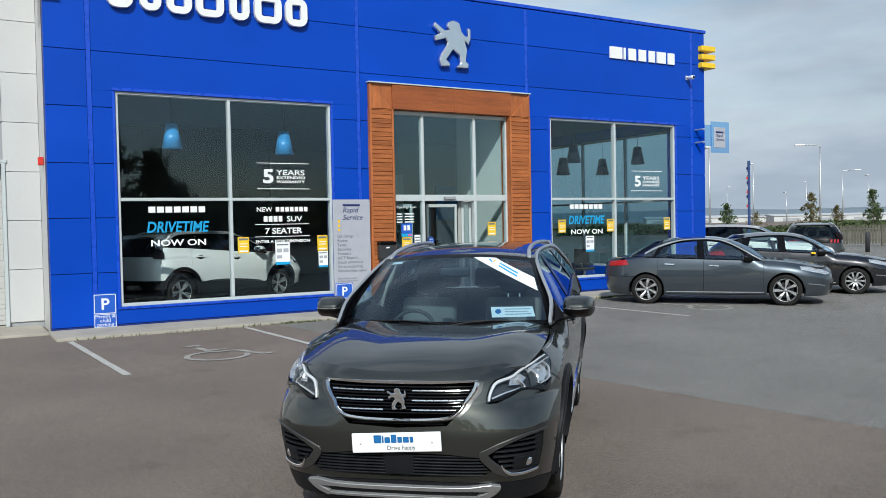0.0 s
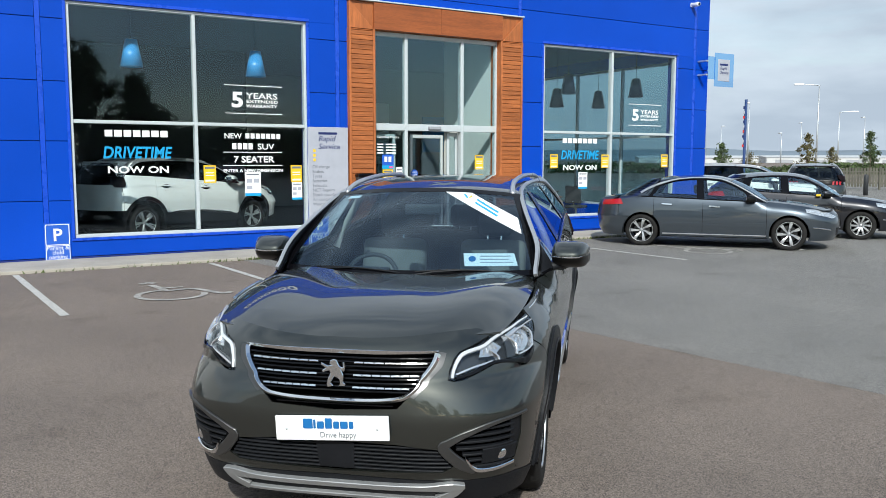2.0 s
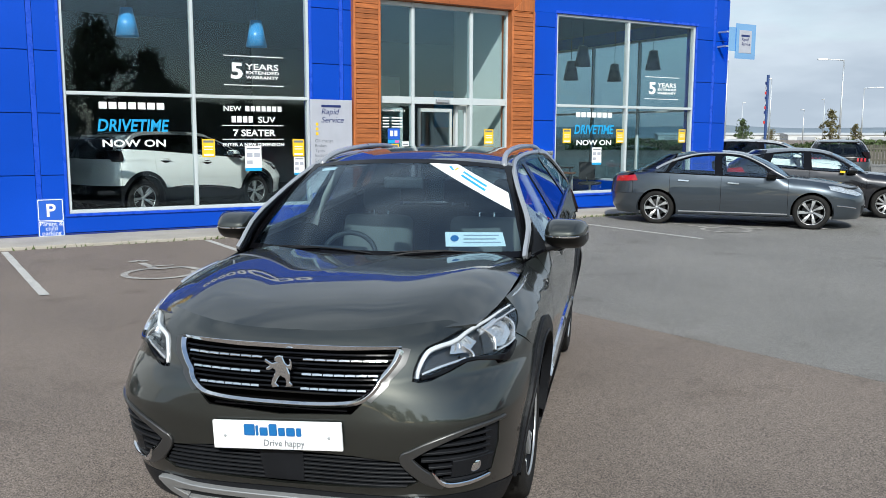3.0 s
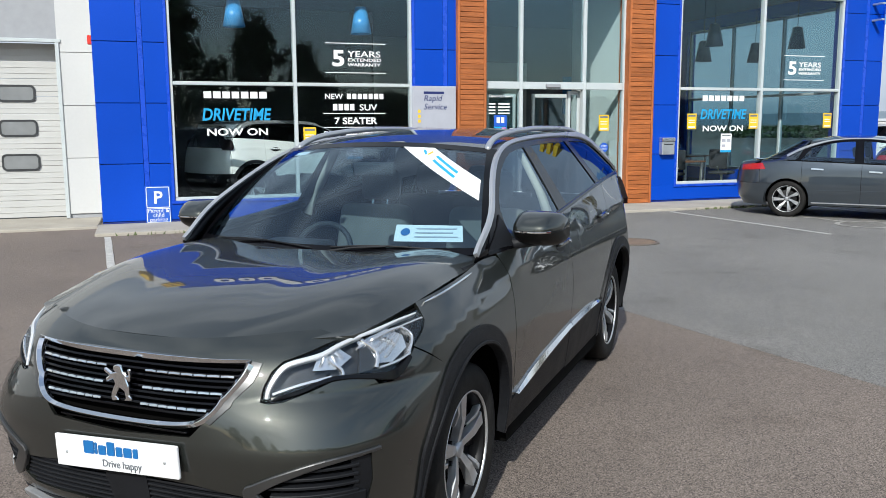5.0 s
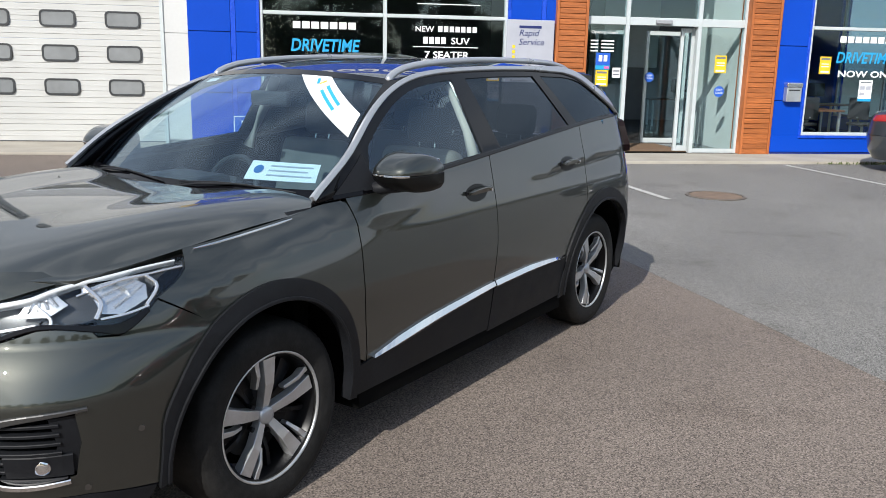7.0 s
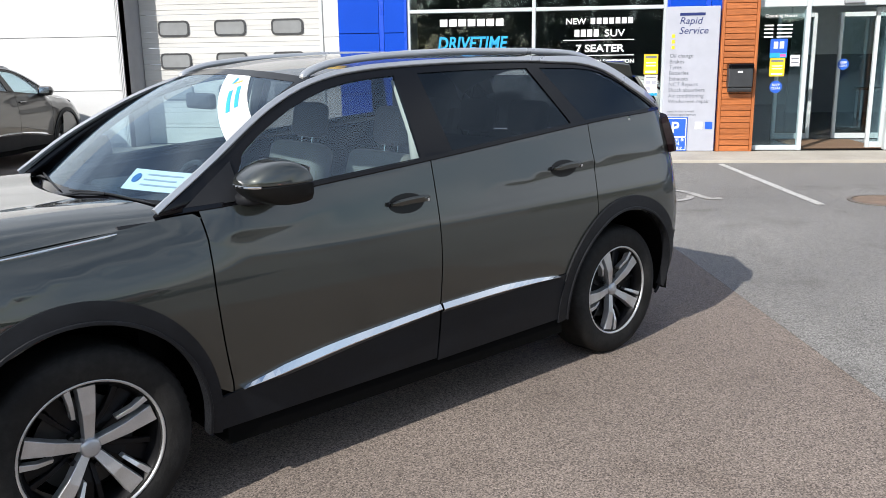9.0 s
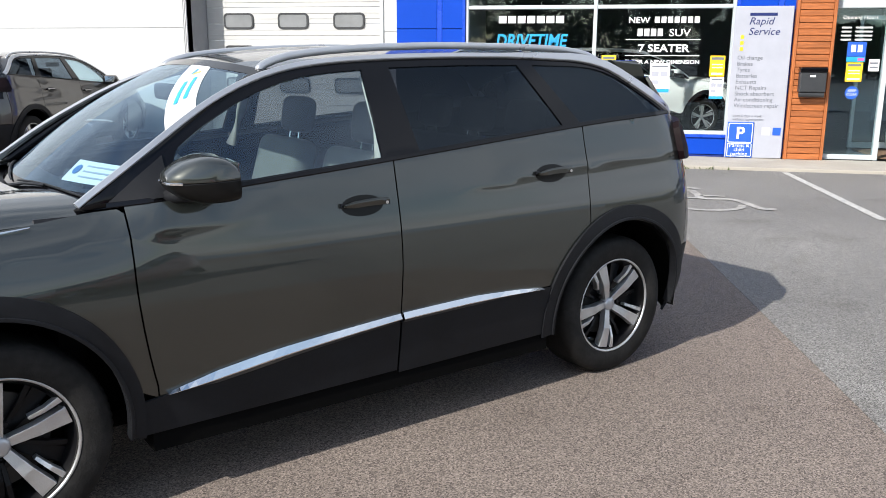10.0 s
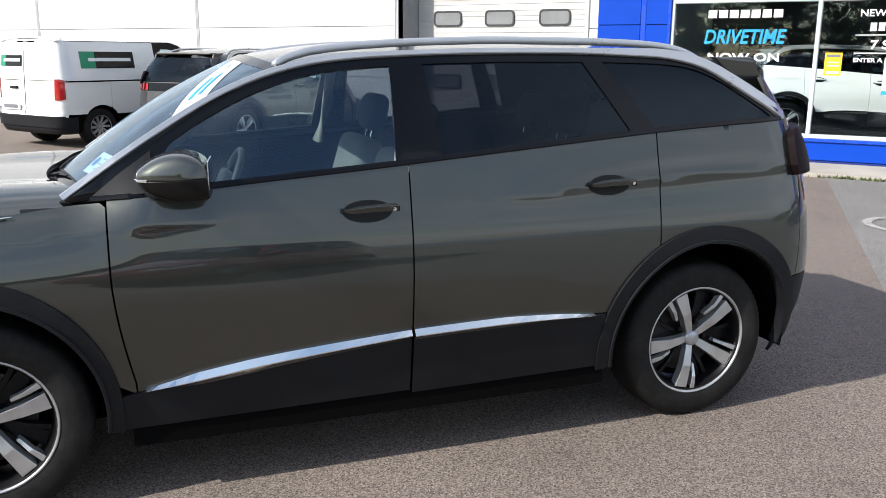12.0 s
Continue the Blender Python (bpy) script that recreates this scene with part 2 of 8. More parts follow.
def prism_bm(poly, depth, bevel=0.0):
    """A polygon in x, z, from y = 0 to y = depth."""
    bm = bmesh.new()
    front = [bm.verts.new((x, 0, z)) for x, z in poly]
    back = [bm.verts.new((x, depth, z)) for x, z in poly]
    bm.faces.new(front)
    bm.faces.new(back[::-1])
    k = len(poly)
    for i in range(k):
        bm.faces.new((front[i], back[i], back[(i + 1) % k], front[(i + 1) % k]))
    bmesh.ops.recalc_face_normals(bm, faces=bm.faces[:])
    if bevel:
        bmesh.ops.bevel(bm, geom=bm.edges[:], offset=bevel, segments=1, affect="EDGES")
    return bm


def lathe_bm(profile, seg=24, axis="z", ends=True):
    """profile: (radius, height) pairs, spun about an axis."""
    bm = bmesh.new()
    rings = []
    for r, h in profile:
        ring = []
        for i in range(seg):
            a = 2 * math.pi * i / seg
            p = (r * math.cos(a), r * math.sin(a), h)
            ring.append(bm.verts.new(p if axis == "z" else (p[0], p[2], p[1]) if axis == "y" else (p[2], p[0], p[1])))
        rings.append(ring)
    for a, b in zip(rings, rings[1:]):
        for i in range(seg):
            bm.faces.new((a[i], a[(i + 1) % seg], b[(i + 1) % seg], b[i]))
    if ends:
        for ring in (rings[0], rings[-1]):
            if (ring[0].co - ring[seg // 2].co).length > 1e-4:
                bm.faces.new(ring)
    bmesh.ops.remove_doubles(bm, verts=bm.verts[:], dist=1e-5)
    bmesh.ops.recalc_face_normals(bm, faces=bm.faces[:])
    return bm


def tube_bm(points, r, seg=8):
    """A round bar along points; r is one radius, or one for each point."""
    pts = [Vector(p) for p in points]
    rad = [r] * len(pts) if isinstance(r, (int, float)) else r
    bm = bmesh.new()
    rings = []
    for i, p in enumerate(pts):
        d = (pts[min(i + 1, len(pts) - 1)] - pts[max(i - 1, 0)]).normalized()
        side = d.cross(Vector((0, 0, 1)) if abs(d.z) < 0.9 else Vector((0, 1, 0))).normalized()
        up = side.cross(d)
        rings.append([bm.verts.new(p + rad[i] * (math.cos(2 * math.pi * k / seg) * side + math.sin(2 * math.pi * k / seg) * up)) for k in range(seg)])
    for a, b in zip(rings, rings[1:]):
        for k in range(seg):
            bm.faces.new((a[k], a[(k + 1) % seg], b[(k + 1) % seg], b[k]))
    bm.faces.new(rings[0][::-1])
    bm.faces.new(rings[-1])
    bmesh.ops.recalc_face_normals(bm, faces=bm.faces[:])
    return bm


def words(name, text, size, material, parent, m, width=None, shear=0.0, depth=0.002, align="LEFT", bold=0.0, label=""):
    """Flat lettering in the x, z plane that faces -y at the pose m; width: stretched to that many metres."""
    cu = bpy.data.curves.new(name, "FONT")
    cu.body, cu.size, cu.shear, cu.extrude, cu.align_x, cu.offset = text, size, shear, depth / 2, align, bold
    cu.resolution_u = 3
    tmp = bpy.data.objects.new(name, cu)
    me = bpy.data.meshes.new_from_object(tmp)
    bpy.data.objects.remove(tmp)
    me.transform(Matrix.Rotation(radians(90), 4, "X"))
    if width and len(me.vertices):
        xs = [v.co.x for v in me.vertices]
        k = width / (max(xs) - min(xs))
        me.transform(Matrix.Diagonal((k, 1, 1, 1)))
    return put(name, me, material, parent, label, m)


# ---- ground ----
def sheet(name, poly, z, material, label, category="", kind="structure", thick=0.0):
    bm = bmesh.new()
    top = [bm.verts.new((x, y, z)) for x, y in poly]
    bm.faces.new(top)
    if thick:
        low = [bm.verts.new((x, y, z - thick)) for x, y in poly]
        for i in range(len(poly)):
            bm.faces.new((top[i], low[i], low[(i + 1) % len(poly)], top[(i + 1) % len(poly)]))
        bmesh.ops.recalc_face_normals(bm, faces=bm.faces[:])
    return tagged(part(name, bm, material), label, category, "", kind)


sheet("ground", [(-1500, -1500), (1500, -1500), (1500, 1500), (-1500, 1500)], 0.0, M_OLD, "worn brownish asphalt of the car park", "ground")
sheet("road", [(5.32, -1.3), (7.9, -20), (9.3, -30), (60, -30), (60, 40), (19.5, 40), (19.5, -1.3)], 0.002, M_NEW, "smoother grey asphalt laid beside the brown asphalt", "road", thick=0.01)

# ---- pavement along the building ----
def slab(name, x0, x1, y0, y1, z1, label):
    bm = box_bm([(x0, x1, y0, y1, -0.05, z1)], 0.012, 2)
    return tagged(part(name, bm, M_CONC), label, "pavement", "", "structure")


slab("pavement", 1.55, 18.7, -1.3, 0.0, 0.05, "narrow concrete pavement along the blue showroom front")
slab("pavement", -3.3, 1.55, -0.2, 2.2, 0.045, "concrete apron before the workshop door")

# ---- the blue front ----
ROWS_Z = (0.08, 1.05, 2.06, 3.06, 4.09, 5.11, 6.1, 6.98)
COLS_X = (1.62, 2.36, 7.74, 12.22, 17.85, 18.35)
OPEN_L, OPEN_R, OPEN_D = (2.80, 7.09, 0.40, 4.40), (12.91, 17.20, 0.40, 4.40), (7.96, 12.22, 0.0, 4.92)


def cut(rects, hole):
    hx0, hx1, hz0, hz1 = hole
    out = []
    for x0, x1, z0, z1 in rects:
        if hx0 >= x1 or hx1 <= x0 or hz0 >= z1 or hz1 <= z0:
            out.append((x0, x1, z0, z1))
            continue
        if hz1 < z1:
            out.append((x0, x1, hz1, z1))
        if hz0 > z0:
            out.append((x0, x1, z0, hz0))
        a, b = max(z0, hz0), min(z1, hz1)
        if hx0 > x0:
            out.append((x0, hx0, a, b))
        if hx1 < x1:
            out.append((hx1, x1, a, b))
    return [r for r in out if r[1] - r[0] > 0.03 and r[3] - r[2] > 0.03]


core = []
for r in cut(cut(cut([(1.62, 18.35, 0.0, 6.98)], OPEN_L), OPEN_R), OPEN_D):
    core.append((r[0], r[1], 0.03, 0.30, r[2], r[3]))
wall_front = tagged(part("wall_front", box_bm(core), M_BLUE_D), "bright blue metal-panelled showroom front with dark joints", "wall", "", "structure")
for c0, c1 in zip(COLS_X, COLS_X[1:]):
    for r0, r1 in zip(ROWS_Z, ROWS_Z[1:]):
        cell = (c0 + (0.045 if c0 > 1.7 else 0), c1 - (0.045 if c1 < 18.3 else 0), r0 + 0.006, r1 - 0.006)
        for x0, x1, z0, z1 in cut(cut(cut([cell], OPEN_L), OPEN_R), OPEN_D):
            box("cladding_panel", (x0, x1, 0.0, 0.029, z0, z1), M_BLUE, wall_front, bevel=0.004)
for x in COLS_X[1:-1]:
    for x0, x1, z0, z1 in cut([(x - 0.04, x + 0.04, 0.08, 6.98)], OPEN_D):
        box("cover_strip", (x0, x1, 0.004, 0.029, z0, z1), M_BLUE_T, wall_front, bevel=0.003)
box("coping", (1.58, 18.40, -0.03, 0.34, 6.985, 7.07), M_BLUE_T, wall_front, bevel=0.01)
box("plinth", (1.63, 7.94, 0.006, 0.029, 0.0, 0.075), M_BLUE_D, wall_front)
box("plinth", (12.24, 18.34, 0.006, 0.029, 0.0, 0.075), M_BLUE_D, wall_front)

tagged(part("wall_east", box_bm([(18.06, 18.345, 0.31, 1.0, 0.0, 6.98), (18.06, 18.345, 1.0, 7.0, 0.0, 0.4), (18.06, 18.345, 1.0, 7.0, 4.4, 6.98), (18.06, 18.345, 7.0, 14.0, 0.0, 6.98)]), M_BLUE), "blue metal side wall of the showroom", "wall", "", "structure")
tagged(box("wall_back", (1.93, 18.05, 13.7, 14.0, 0.0, 6.98), M_ROOM, bevel=0.0), "plain rear wall of the showroom", "wall", "", "structure")
tagged(box("wall_west", (1.625, 1.92, 0.31, 14.0, 0.0, 6.98), M_WHITE, bevel=0.0), "white return wall between showroom and workshop", "wall", "", "structure")
tagged(box("roof", (1.93, 18.05, 0.31, 13.69, 6.6, 6.8), M_GREY, bevel=0.0), "flat grey showroom roof", "roof", "", "structure")
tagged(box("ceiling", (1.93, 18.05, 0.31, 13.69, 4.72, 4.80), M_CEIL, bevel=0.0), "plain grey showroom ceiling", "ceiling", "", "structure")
tagged(box("floor", (1.93, 18.05, 0.31, 13.69, -0.02, 0.06), M_ROOMF, bevel=0.0), "dark polished tile showroom floor", "floor", "", "structure")


def shop_window(name, o, label):
    """White aluminium frame with one mullion and one transom, four panes, blue surround."""
    x0, x1, z0, z1 = o
    w = thing(name, None, label, "window", "", "structure")
    f = 0.05
    xm, zm = (x0 + x1) / 2 - 0.02, 2.40
    for dims in ((x0, x1, z0, z0 + 0.06), (x0, x1, z1 - f, z1), (x0, x0 + f, z0 + 0.062, z1 - f - 0.002), (x1 - f, x1, z0 + 0.062, z1 - f - 0.002)):
        box("window_frame", (dims[0], dims[1], 0.02, 0.14, dims[2], dims[3]), M_ALU, w, bevel=0.006)
    box("mullion", (xm - 0.03, xm + 0.03, 0.012, 0.14, z0 + 0.062, z1 - f - 0.002), M_ALU, w, bevel=0.006)
    for a, b in ((x0 + f + 0.002, xm - 0.032), (xm + 0.032, x1 - f - 0.002)):
        box("transom", (a, b, 0.016, 0.14, zm - 0.03, zm + 0.03), M_ALU, w, bevel=0.006)
        for c, d in ((z0 + 0.062, zm - 0.032), (zm + 0.032, z1 - f - 0.002)):
            box("pane", (a, b, 0.070, 0.078, c, d), M_SHOPGLASS, w, bevel=0.0).visible_shadow = False
    for dims in ((x0 - 0.05, x1 + 0.05, z1 + 0.002, z1 + 0.06), (x0 - 0.06, x1 + 0.06, z0 - 0.045, z0 - 0.002)):
        box("surround", (dims[0], dims[1], -0.03, 0.15, dims[2], dims[3]), M_BLUE_T, w, bevel=0.006)
    for a, b in ((x0 - 0.05, x0 - 0.002), (x1 + 0.002, x1 + 0.05)):
        box("surround", (a, b, -0.012, 0.15, z0, z1), M_BLUE_T, w, bevel=0.006)
    return w


window_1 = shop_window("window_1", OPEN_L, "tall four-pane shop window in white aluminium frame with vinyl lettering")
window_2 = shop_window("window_2", OPEN_R, "tall four-pane shop window beside the building corner with vinyl lettering")

w3 = thing("window_3", None, "tall side window of the showroom in white aluminium frame", "window", "", "structure")
for y in (1.0, 3.0, 5.0, 6.94):
    box("mullion", (18.15, 18.25, y, y + 0.06, 0.4, 4.4), M_ALU, w3, bevel=0.005)
for z in (0.4, 2.37, 4.34):
    for y in (1.062, 3.062, 5.062):
        box("transom", (18.155, 18.245, y, y + (1.936 if y < 5 else 1.876), z, z + 0.06), M_ALU, w3, bevel=0.005)
for y in (1.062, 3.062, 5.062):
    for z0, z1 in ((0.462, 2.368), (2.432, 4.338)):
        box("pane", (18.196, 18.204, y, y + (1.936 if y < 5 else 1.876), z0, z1), M_TINTGLASS, w3, bevel=0.0).visible_shadow = False

# ---- timber portal and entrance ----
M_WOOD_H = mat("stained_timber_board", (0.27, 0.075, 0.02), 0.42, vary=0.25, scale=1.6, grain=0.2, grain_scale=22, stretch=(0.5, 1, 5), rnd=0.06)
portal = thing("timber_portal", None, "orange-stained timber slat portal framing the glazed entrance", "portal", "", "structure")
for x0, x1 in ((7.98, 8.50), (11.66, 12.20)):
    box("post_core", (x0 + 0.01, x1 - 0.01, -0.06, 0.28, 0.05, 4.36), M_WOOD_V, portal, bevel=0.0)
    z = 0.05
    while z < 4.34:
        h = min(0.094, 4.35 - z)
        box("slat", (x0 + 0.02, x1 - 0.02, -0.105, -0.061, z + 0.004, z + h - 0.002), M_WOOD, portal, bevel=0.006)
        z += 0.095
    for a, b in ((x0 - 0.03, x0 + 0.018), (x1 - 0.018, x1 + 0.03)):
        box("edge_board", (a, b, -0.115, 0.28, 0.05, 4.36), M_WOOD_V, portal, bevel=0.006)
box("head_core", (7.96, 12.22, -0.06, 0.28, 4.362, 4.90), M_WOOD_V, portal, bevel=0.0)
for a, b in ((8.51, 10.085), (10.091, 11.67)):
    box("head_board", (a, b, -0.108, -0.061, 4.366, 4.896), M_WOOD_H, portal, bevel=0.004)
for s in (0, 1):
    tri = [(7.96, 4.36), (8.50, 4.36), (7.96, 4.90)] if not s else [(12.22, 4.36), (12.22, 4.90), (11.68, 4.36)]
    part("mitre_board", prism_bm(tri, 0.05, 0.004), M_WOOD_V, portal, at=pose(0, -0.1065, 0))
box("cap_flashing", (7.93, 12.25, -0.13, 0.02, 4.905, 4.935), M_ALU, portal, bevel=0.005)

door_1 = thing("door_1", None, "white aluminium sliding entrance with side lights and overlights, half open", "door", "", "structure")
DX = (8.53, 9.33, 10.72, 11.63)
for x in DX:
    box("door_post", (x - 0.035, x + 0.035, 0.05, 0.17, 0.05, 4.36), M_ALU, door_1, bevel=0.006)
for a, b in zip(DX, DX[1:]):
    for z0, z1 in ((4.27, 4.355), (2.36, 2.50), (0.055, 0.13)):
        if z0 < 1 and a == DX[1]:
            continue
        box("rail", (a + 0.036, b - 0.036, 0.055, 0.165, z0, z1), M_ALU, door_1, bevel=0.006)
    box("pane", (a + 0.036, b - 0.036, 0.10, 0.108, 2.502, 4.268), M_DOORGLASS, door_1, bevel=0.0).visible_shadow = False
    if a != DX[1]:
        box("pane", (a + 0.036, b - 0.036, 0.10, 0.108, 0.132, 2.358), M_DOORGLASS, door_1, bevel=0.0).visible_shadow = False
box("door_sensor", (9.85, 10.15, -0.02, 0.054, 2.39, 2.46), M_GREY, door_1, bevel=0.01)
# inner lobby: second pair of leaves, one drawn aside
for x0, x1, yy in ((9.37, 10.05, 1.9), (10.45, 11.35, 1.9), (10.45, 10.72, 0.24)):
    box("leaf_stile", (x0, x0 + 0.06, yy, yy + 0.06, 0.07, 2.34), M_ALU, door_1, bevel=0.005)
    box("leaf_stile", (x1 - 0.06, x1, yy, yy + 0.06, 0.07, 2.34), M_ALU, door_1, bevel=0.005)
    box("leaf_rail", (x0 + 0.062, x1 - 0.062, yy, yy + 0.06, 2.26, 2.34), M_ALU, door_1, bevel=0.005)
    box("leaf_rail", (x0 + 0.062, x1 - 0.062, yy, yy + 0.06, 0.07, 0.17), M_ALU, door_1, bevel=0.005)
    box("leaf_pane", (x0 + 0.062, x1 - 0.062, yy + 0.025, yy + 0.033, 0.172, 2.258), M_DOORGLASS, door_1, bevel=0.0).visible_shadow = False
M_LOBBY = mat("lobby_white", (0.74, 0.75, 0.73), 0.6, vary=0.04)
tagged(box("lobby_wall", (8.40, 8.50, 0.31, 2.4, 0.06, 4.70), M_LOBBY, bevel=0.0), "pale lobby partition behind the entrance glass", "wall", "", "structure")
tagged(box("lobby_wall", (11.68, 11.78, 0.31, 2.4, 0.06, 4.70), M_LOBBY, bevel=0.0), "white lobby partition behind the entrance glass", "wall", "", "structure")
tagged(box("entrance_mat", (9.4, 10.7, 0.2, 1.7, 0.062, 0.075), mat("coir", (0.16, 0.10, 0.06), 0.95, vary=0.2, scale=20), bevel=0.003), "brown coir entrance mat on the lobby floor", "mat")

# ---- white workshop ----
wall_workshop = tagged(part("wall_workshop", box_bm([(-40.0, -2.68, 1.03, 1.4, 0.0, 6.9), (0.99, 1.62, 1.33, 1.7, 0.0, 6.9), (-2.68, 0.99, 1.33, 1.7, 3.16, 6.9), (-2.80, -2.68, 1.03, 1.95, 0.0, 6.9)], 0.0), M_GREY),
                       "white metal-panelled workshop wall with fine dark joints", "wall", "", "structure")
PX = [-2.68 - 0.13, -8.05, -13.47, -18.9, -24.3, -29.7, -35.1]
for a, b in zip(PX[1:], PX):
    for z0, z1 in ((0.12, 1.12), (1.12, 2.12), (2.12, 3.12), (3.12, 4.12), (4.12, 5.12), (5.12, 6.1), (6.1, 6.9)):
        box("cladding_panel", (a + 0.05, b - 0.05, 1.0, 1.029, z0 + 0.005, z1 - 0.005), M_WHITE, wall_workshop, bevel=0.003)
    for i in range(3):
        box("cover_strip", (b - 0.045 + 0.032 * i, b - 0.045 + 0.032 * i + 0.024, 0.99, 1.029, 0.05, 6.9), M_WHITE, wall_workshop, bevel=0.006)
for z0, z1 in ((0.12, 1.12), (1.12, 2.05), (2.05, 2.97), (2.97, 3.9), (3.9, 4.83), (4.83, 5.8), (5.8, 6.9)):
    box("cladding_panel", (1.0, 1.62, 1.30, 1.329, z0 + 0.005, z1 - 0.005), M_WHITE, wall_workshop, bevel=0.003)
    if z0 > 3:
        box("cladding_panel", (-2.67, 0.99, 1.30, 1.329, max(z0, 3.2) + 0.005, z1 - 0.005), M_WHITE, wall_workshop, bevel=0.003)
box("door_trim", (-2.67, 1.06, 1.27, 1.35, 3.13, 3.19), M_ALU, wall_workshop, bevel=0.006)
box("door_trim", (0.965, 1.03, 1.27, 1.35, 0.05, 3.13), M_ALU, wall_workshop, bevel=0.006)

door_2 = thing("door_2", None, "white sectional workshop door with three rows of small windows, closed", "garage door", "", "structure")
WX = [(-2.30 + 1.125 * i, -1.68 + 1.125 * i) for i in range(3)]
M_DOORPANE = mat("frosted_pane", (0.21, 0.22, 0.225), 0.22, vary=0.1, scale=4, spec=0.5)
for i in range(10):
    z0 = 0.06 + 0.308 * i
    z1 = z0 + 0.302
    box("door_section", (-2.66, 0.98, 1.62, 1.68, z0, z1), M_DOORW, door_2, bevel=0.005)
    for k in (0.10, 0.2):
        box("section_rib", (-2.65, 0.97, 1.612, 1.619, z0 + k - 0.012, z0 + k + 0.012), M_DOORW, door_2, bevel=0.003)


def rounded(x0, x1, z0, z1, r, k=5):
    pts = []
    for cx, cz, a0 in ((x1 - r, z1 - r, 0), (x0 + r, z1 - r, 90), (x0 + r, z0 + r, 180), (x1 - r, z0 + r, 270)):
        for i in range(k):
            a = radians(a0 + 90 * i / (k - 1))
            pts.append((cx + r * math.cos(a), cz + r * math.sin(a)))
    return pts


def ring_bm(outer, inner, y0, y1):
    """A flat frame between two outlines with the same number of points."""
    bm = bmesh.new()
    k = len(outer)
    rows = [[bm.verts.new((x, y, z)) for x, z in pts] for pts, y in ((outer, y0), (inner, y0), (inner, y1), (outer, y1))]
    for a in range(4):
        r, s = rows[a], rows[(a + 1) % 4]
        for i in range(k):
            bm.faces.new((r[i], r[(i + 1) % k], s[(i + 1) % k], s[i]))
    bmesh.ops.recalc_face_normals(bm, faces=bm.faces[:])
    return bm


for z0 in (0.90, 1.505, 2.115):
    for x0, x1 in WX:
        win = part("door_window", ring_bm(rounded(x0, x1, z0, z0 + 0.30, 0.08), rounded(x0 + 0.035, x1 - 0.035, z0 + 0.035, z0 + 0.265, 0.055), 1.595, 1.615), M_DARK, door_2, "black rubber window frame")
        part("pane", prism_bm(rounded(x0 + 0.03, x1 - 0.03, z0 + 0.03, z0 + 0.27, 0.055), 0.008), M_DOORPANE, win, at=pose(0, 1.600, 0))
box("bottom_seal", (-2.66, 0.98, 1.615, 1.66, 0.046, 0.062), M_DARK, door_2, bevel=0.004)
tagged(box("alarm_box", (1.53, 1.62, 0.55, 0.66, 3.05, 3.2), M_RED, bevel=0.01), "small red alarm box on the white return wall", "alarm")

# ---- cars ----
from mathutils.geometry import delaunay_2d_cdt


def paint(name, base, flake=0.6, rough=0.28):
    m = mat(name, base, rough, metal=flake, coat=1.0, spec=0.4, coat_rough=0.015, vary=0.03, scale=3, grain=0.06, grain_scale=900, rough_vary=0.05)
    m.node_tree.nodes["Principled BSDF"].inputs["Coat IOR"].default_value = 1.70
    return m


M_PAINT = paint("metallic_grey_green_paint", (0.040, 0.044, 0.039), 0.90, 0.48)
M_PAINT2 = paint("metallic_slate_paint", (0.060, 0.075, 0.092), 0.75, 0.36)
M_PAINT3 = paint("dark_plum_paint", (0.006, 0.006, 0.010), 0.3)
M_PAINT4 = paint("bronze_grey_paint", (0.046, 0.042, 0.039), 0.7, 0.4)
M_PAINTW = paint("white_paint", (0.80, 0.80, 0.78), 0.0, 0.35)
M_PAINTB = paint("black_paint", (0.004, 0.004, 0.005), 0.1)
M_CLAD = mat("grained_black_plastic", (0.010, 0.0108, 0.013), 0.50, spec=0.18, vary=0.15, scale=8, bump=0.15, bump_scale=500, grain=0.1, grain_scale=60)
M_GLOSSB = mat("gloss_black", (0.003, 0.003, 0.004), 0.10, spec=0.25, vary=0.05)
M_INNER = mat("matt_black_inside", (0.003, 0.003, 0.003), 0.9, spec=0.05)
M_CHROME = mat("chrome", (0.78, 0.79, 0.80), 0.10, metal=1.0, vary=0.03)
M_SATIN = mat("satin_silver_trim", (0.46, 0.47, 0.49), 0.30, metal=0.65, vary=0.04)
M_RUBBER = mat("tyre_rubber", (0.014, 0.0135, 0.013), 0.72, spec=0.2, vary=0.5, scale=7, grain=0.3, grain_scale=40, bump=0.35, bump_scale=110)
M_ALLOY = mat("machined_alloy", (0.56, 0.57, 0.58), 0.34, metal=0.8, vary=0.10, scale=14, grain=0.06, grain_scale=300)
M_ALLOYD = mat("black_alloy", (0.005, 0.005, 0.006), 0.35, spec=0.2, vary=0.1)
M_DISC = mat("brake_steel", (0.07, 0.07, 0.07), 0.5, metal=0.9, vary=0.2)
M_CARGLASS = glass("car_glass", (0.82, 0.91, 0.90), 1.5, boost=2.8)
M_SCREEN = glass("windscreen_glass", (0.62, 0.77, 0.83), 1.5, boost=3.0)
M_PRIVACY = glass("privacy_glass", (0.17, 0.18, 0.20), 1.5, boost=0.9)
M_LENS = glass("lamp_lens", (0.93, 0.95, 0.96), 1.5)
M_TAILRED = mat("tail_lamp_red", (0.35, 0.008, 0.01), 0.12, coat=1.0, vary=0.1)
M_TAILDARK = mat("smoked_tail_lamp", (0.007, 0.003, 0.004), 0.5, spec=0.12, coat=0.0, vary=0.1)
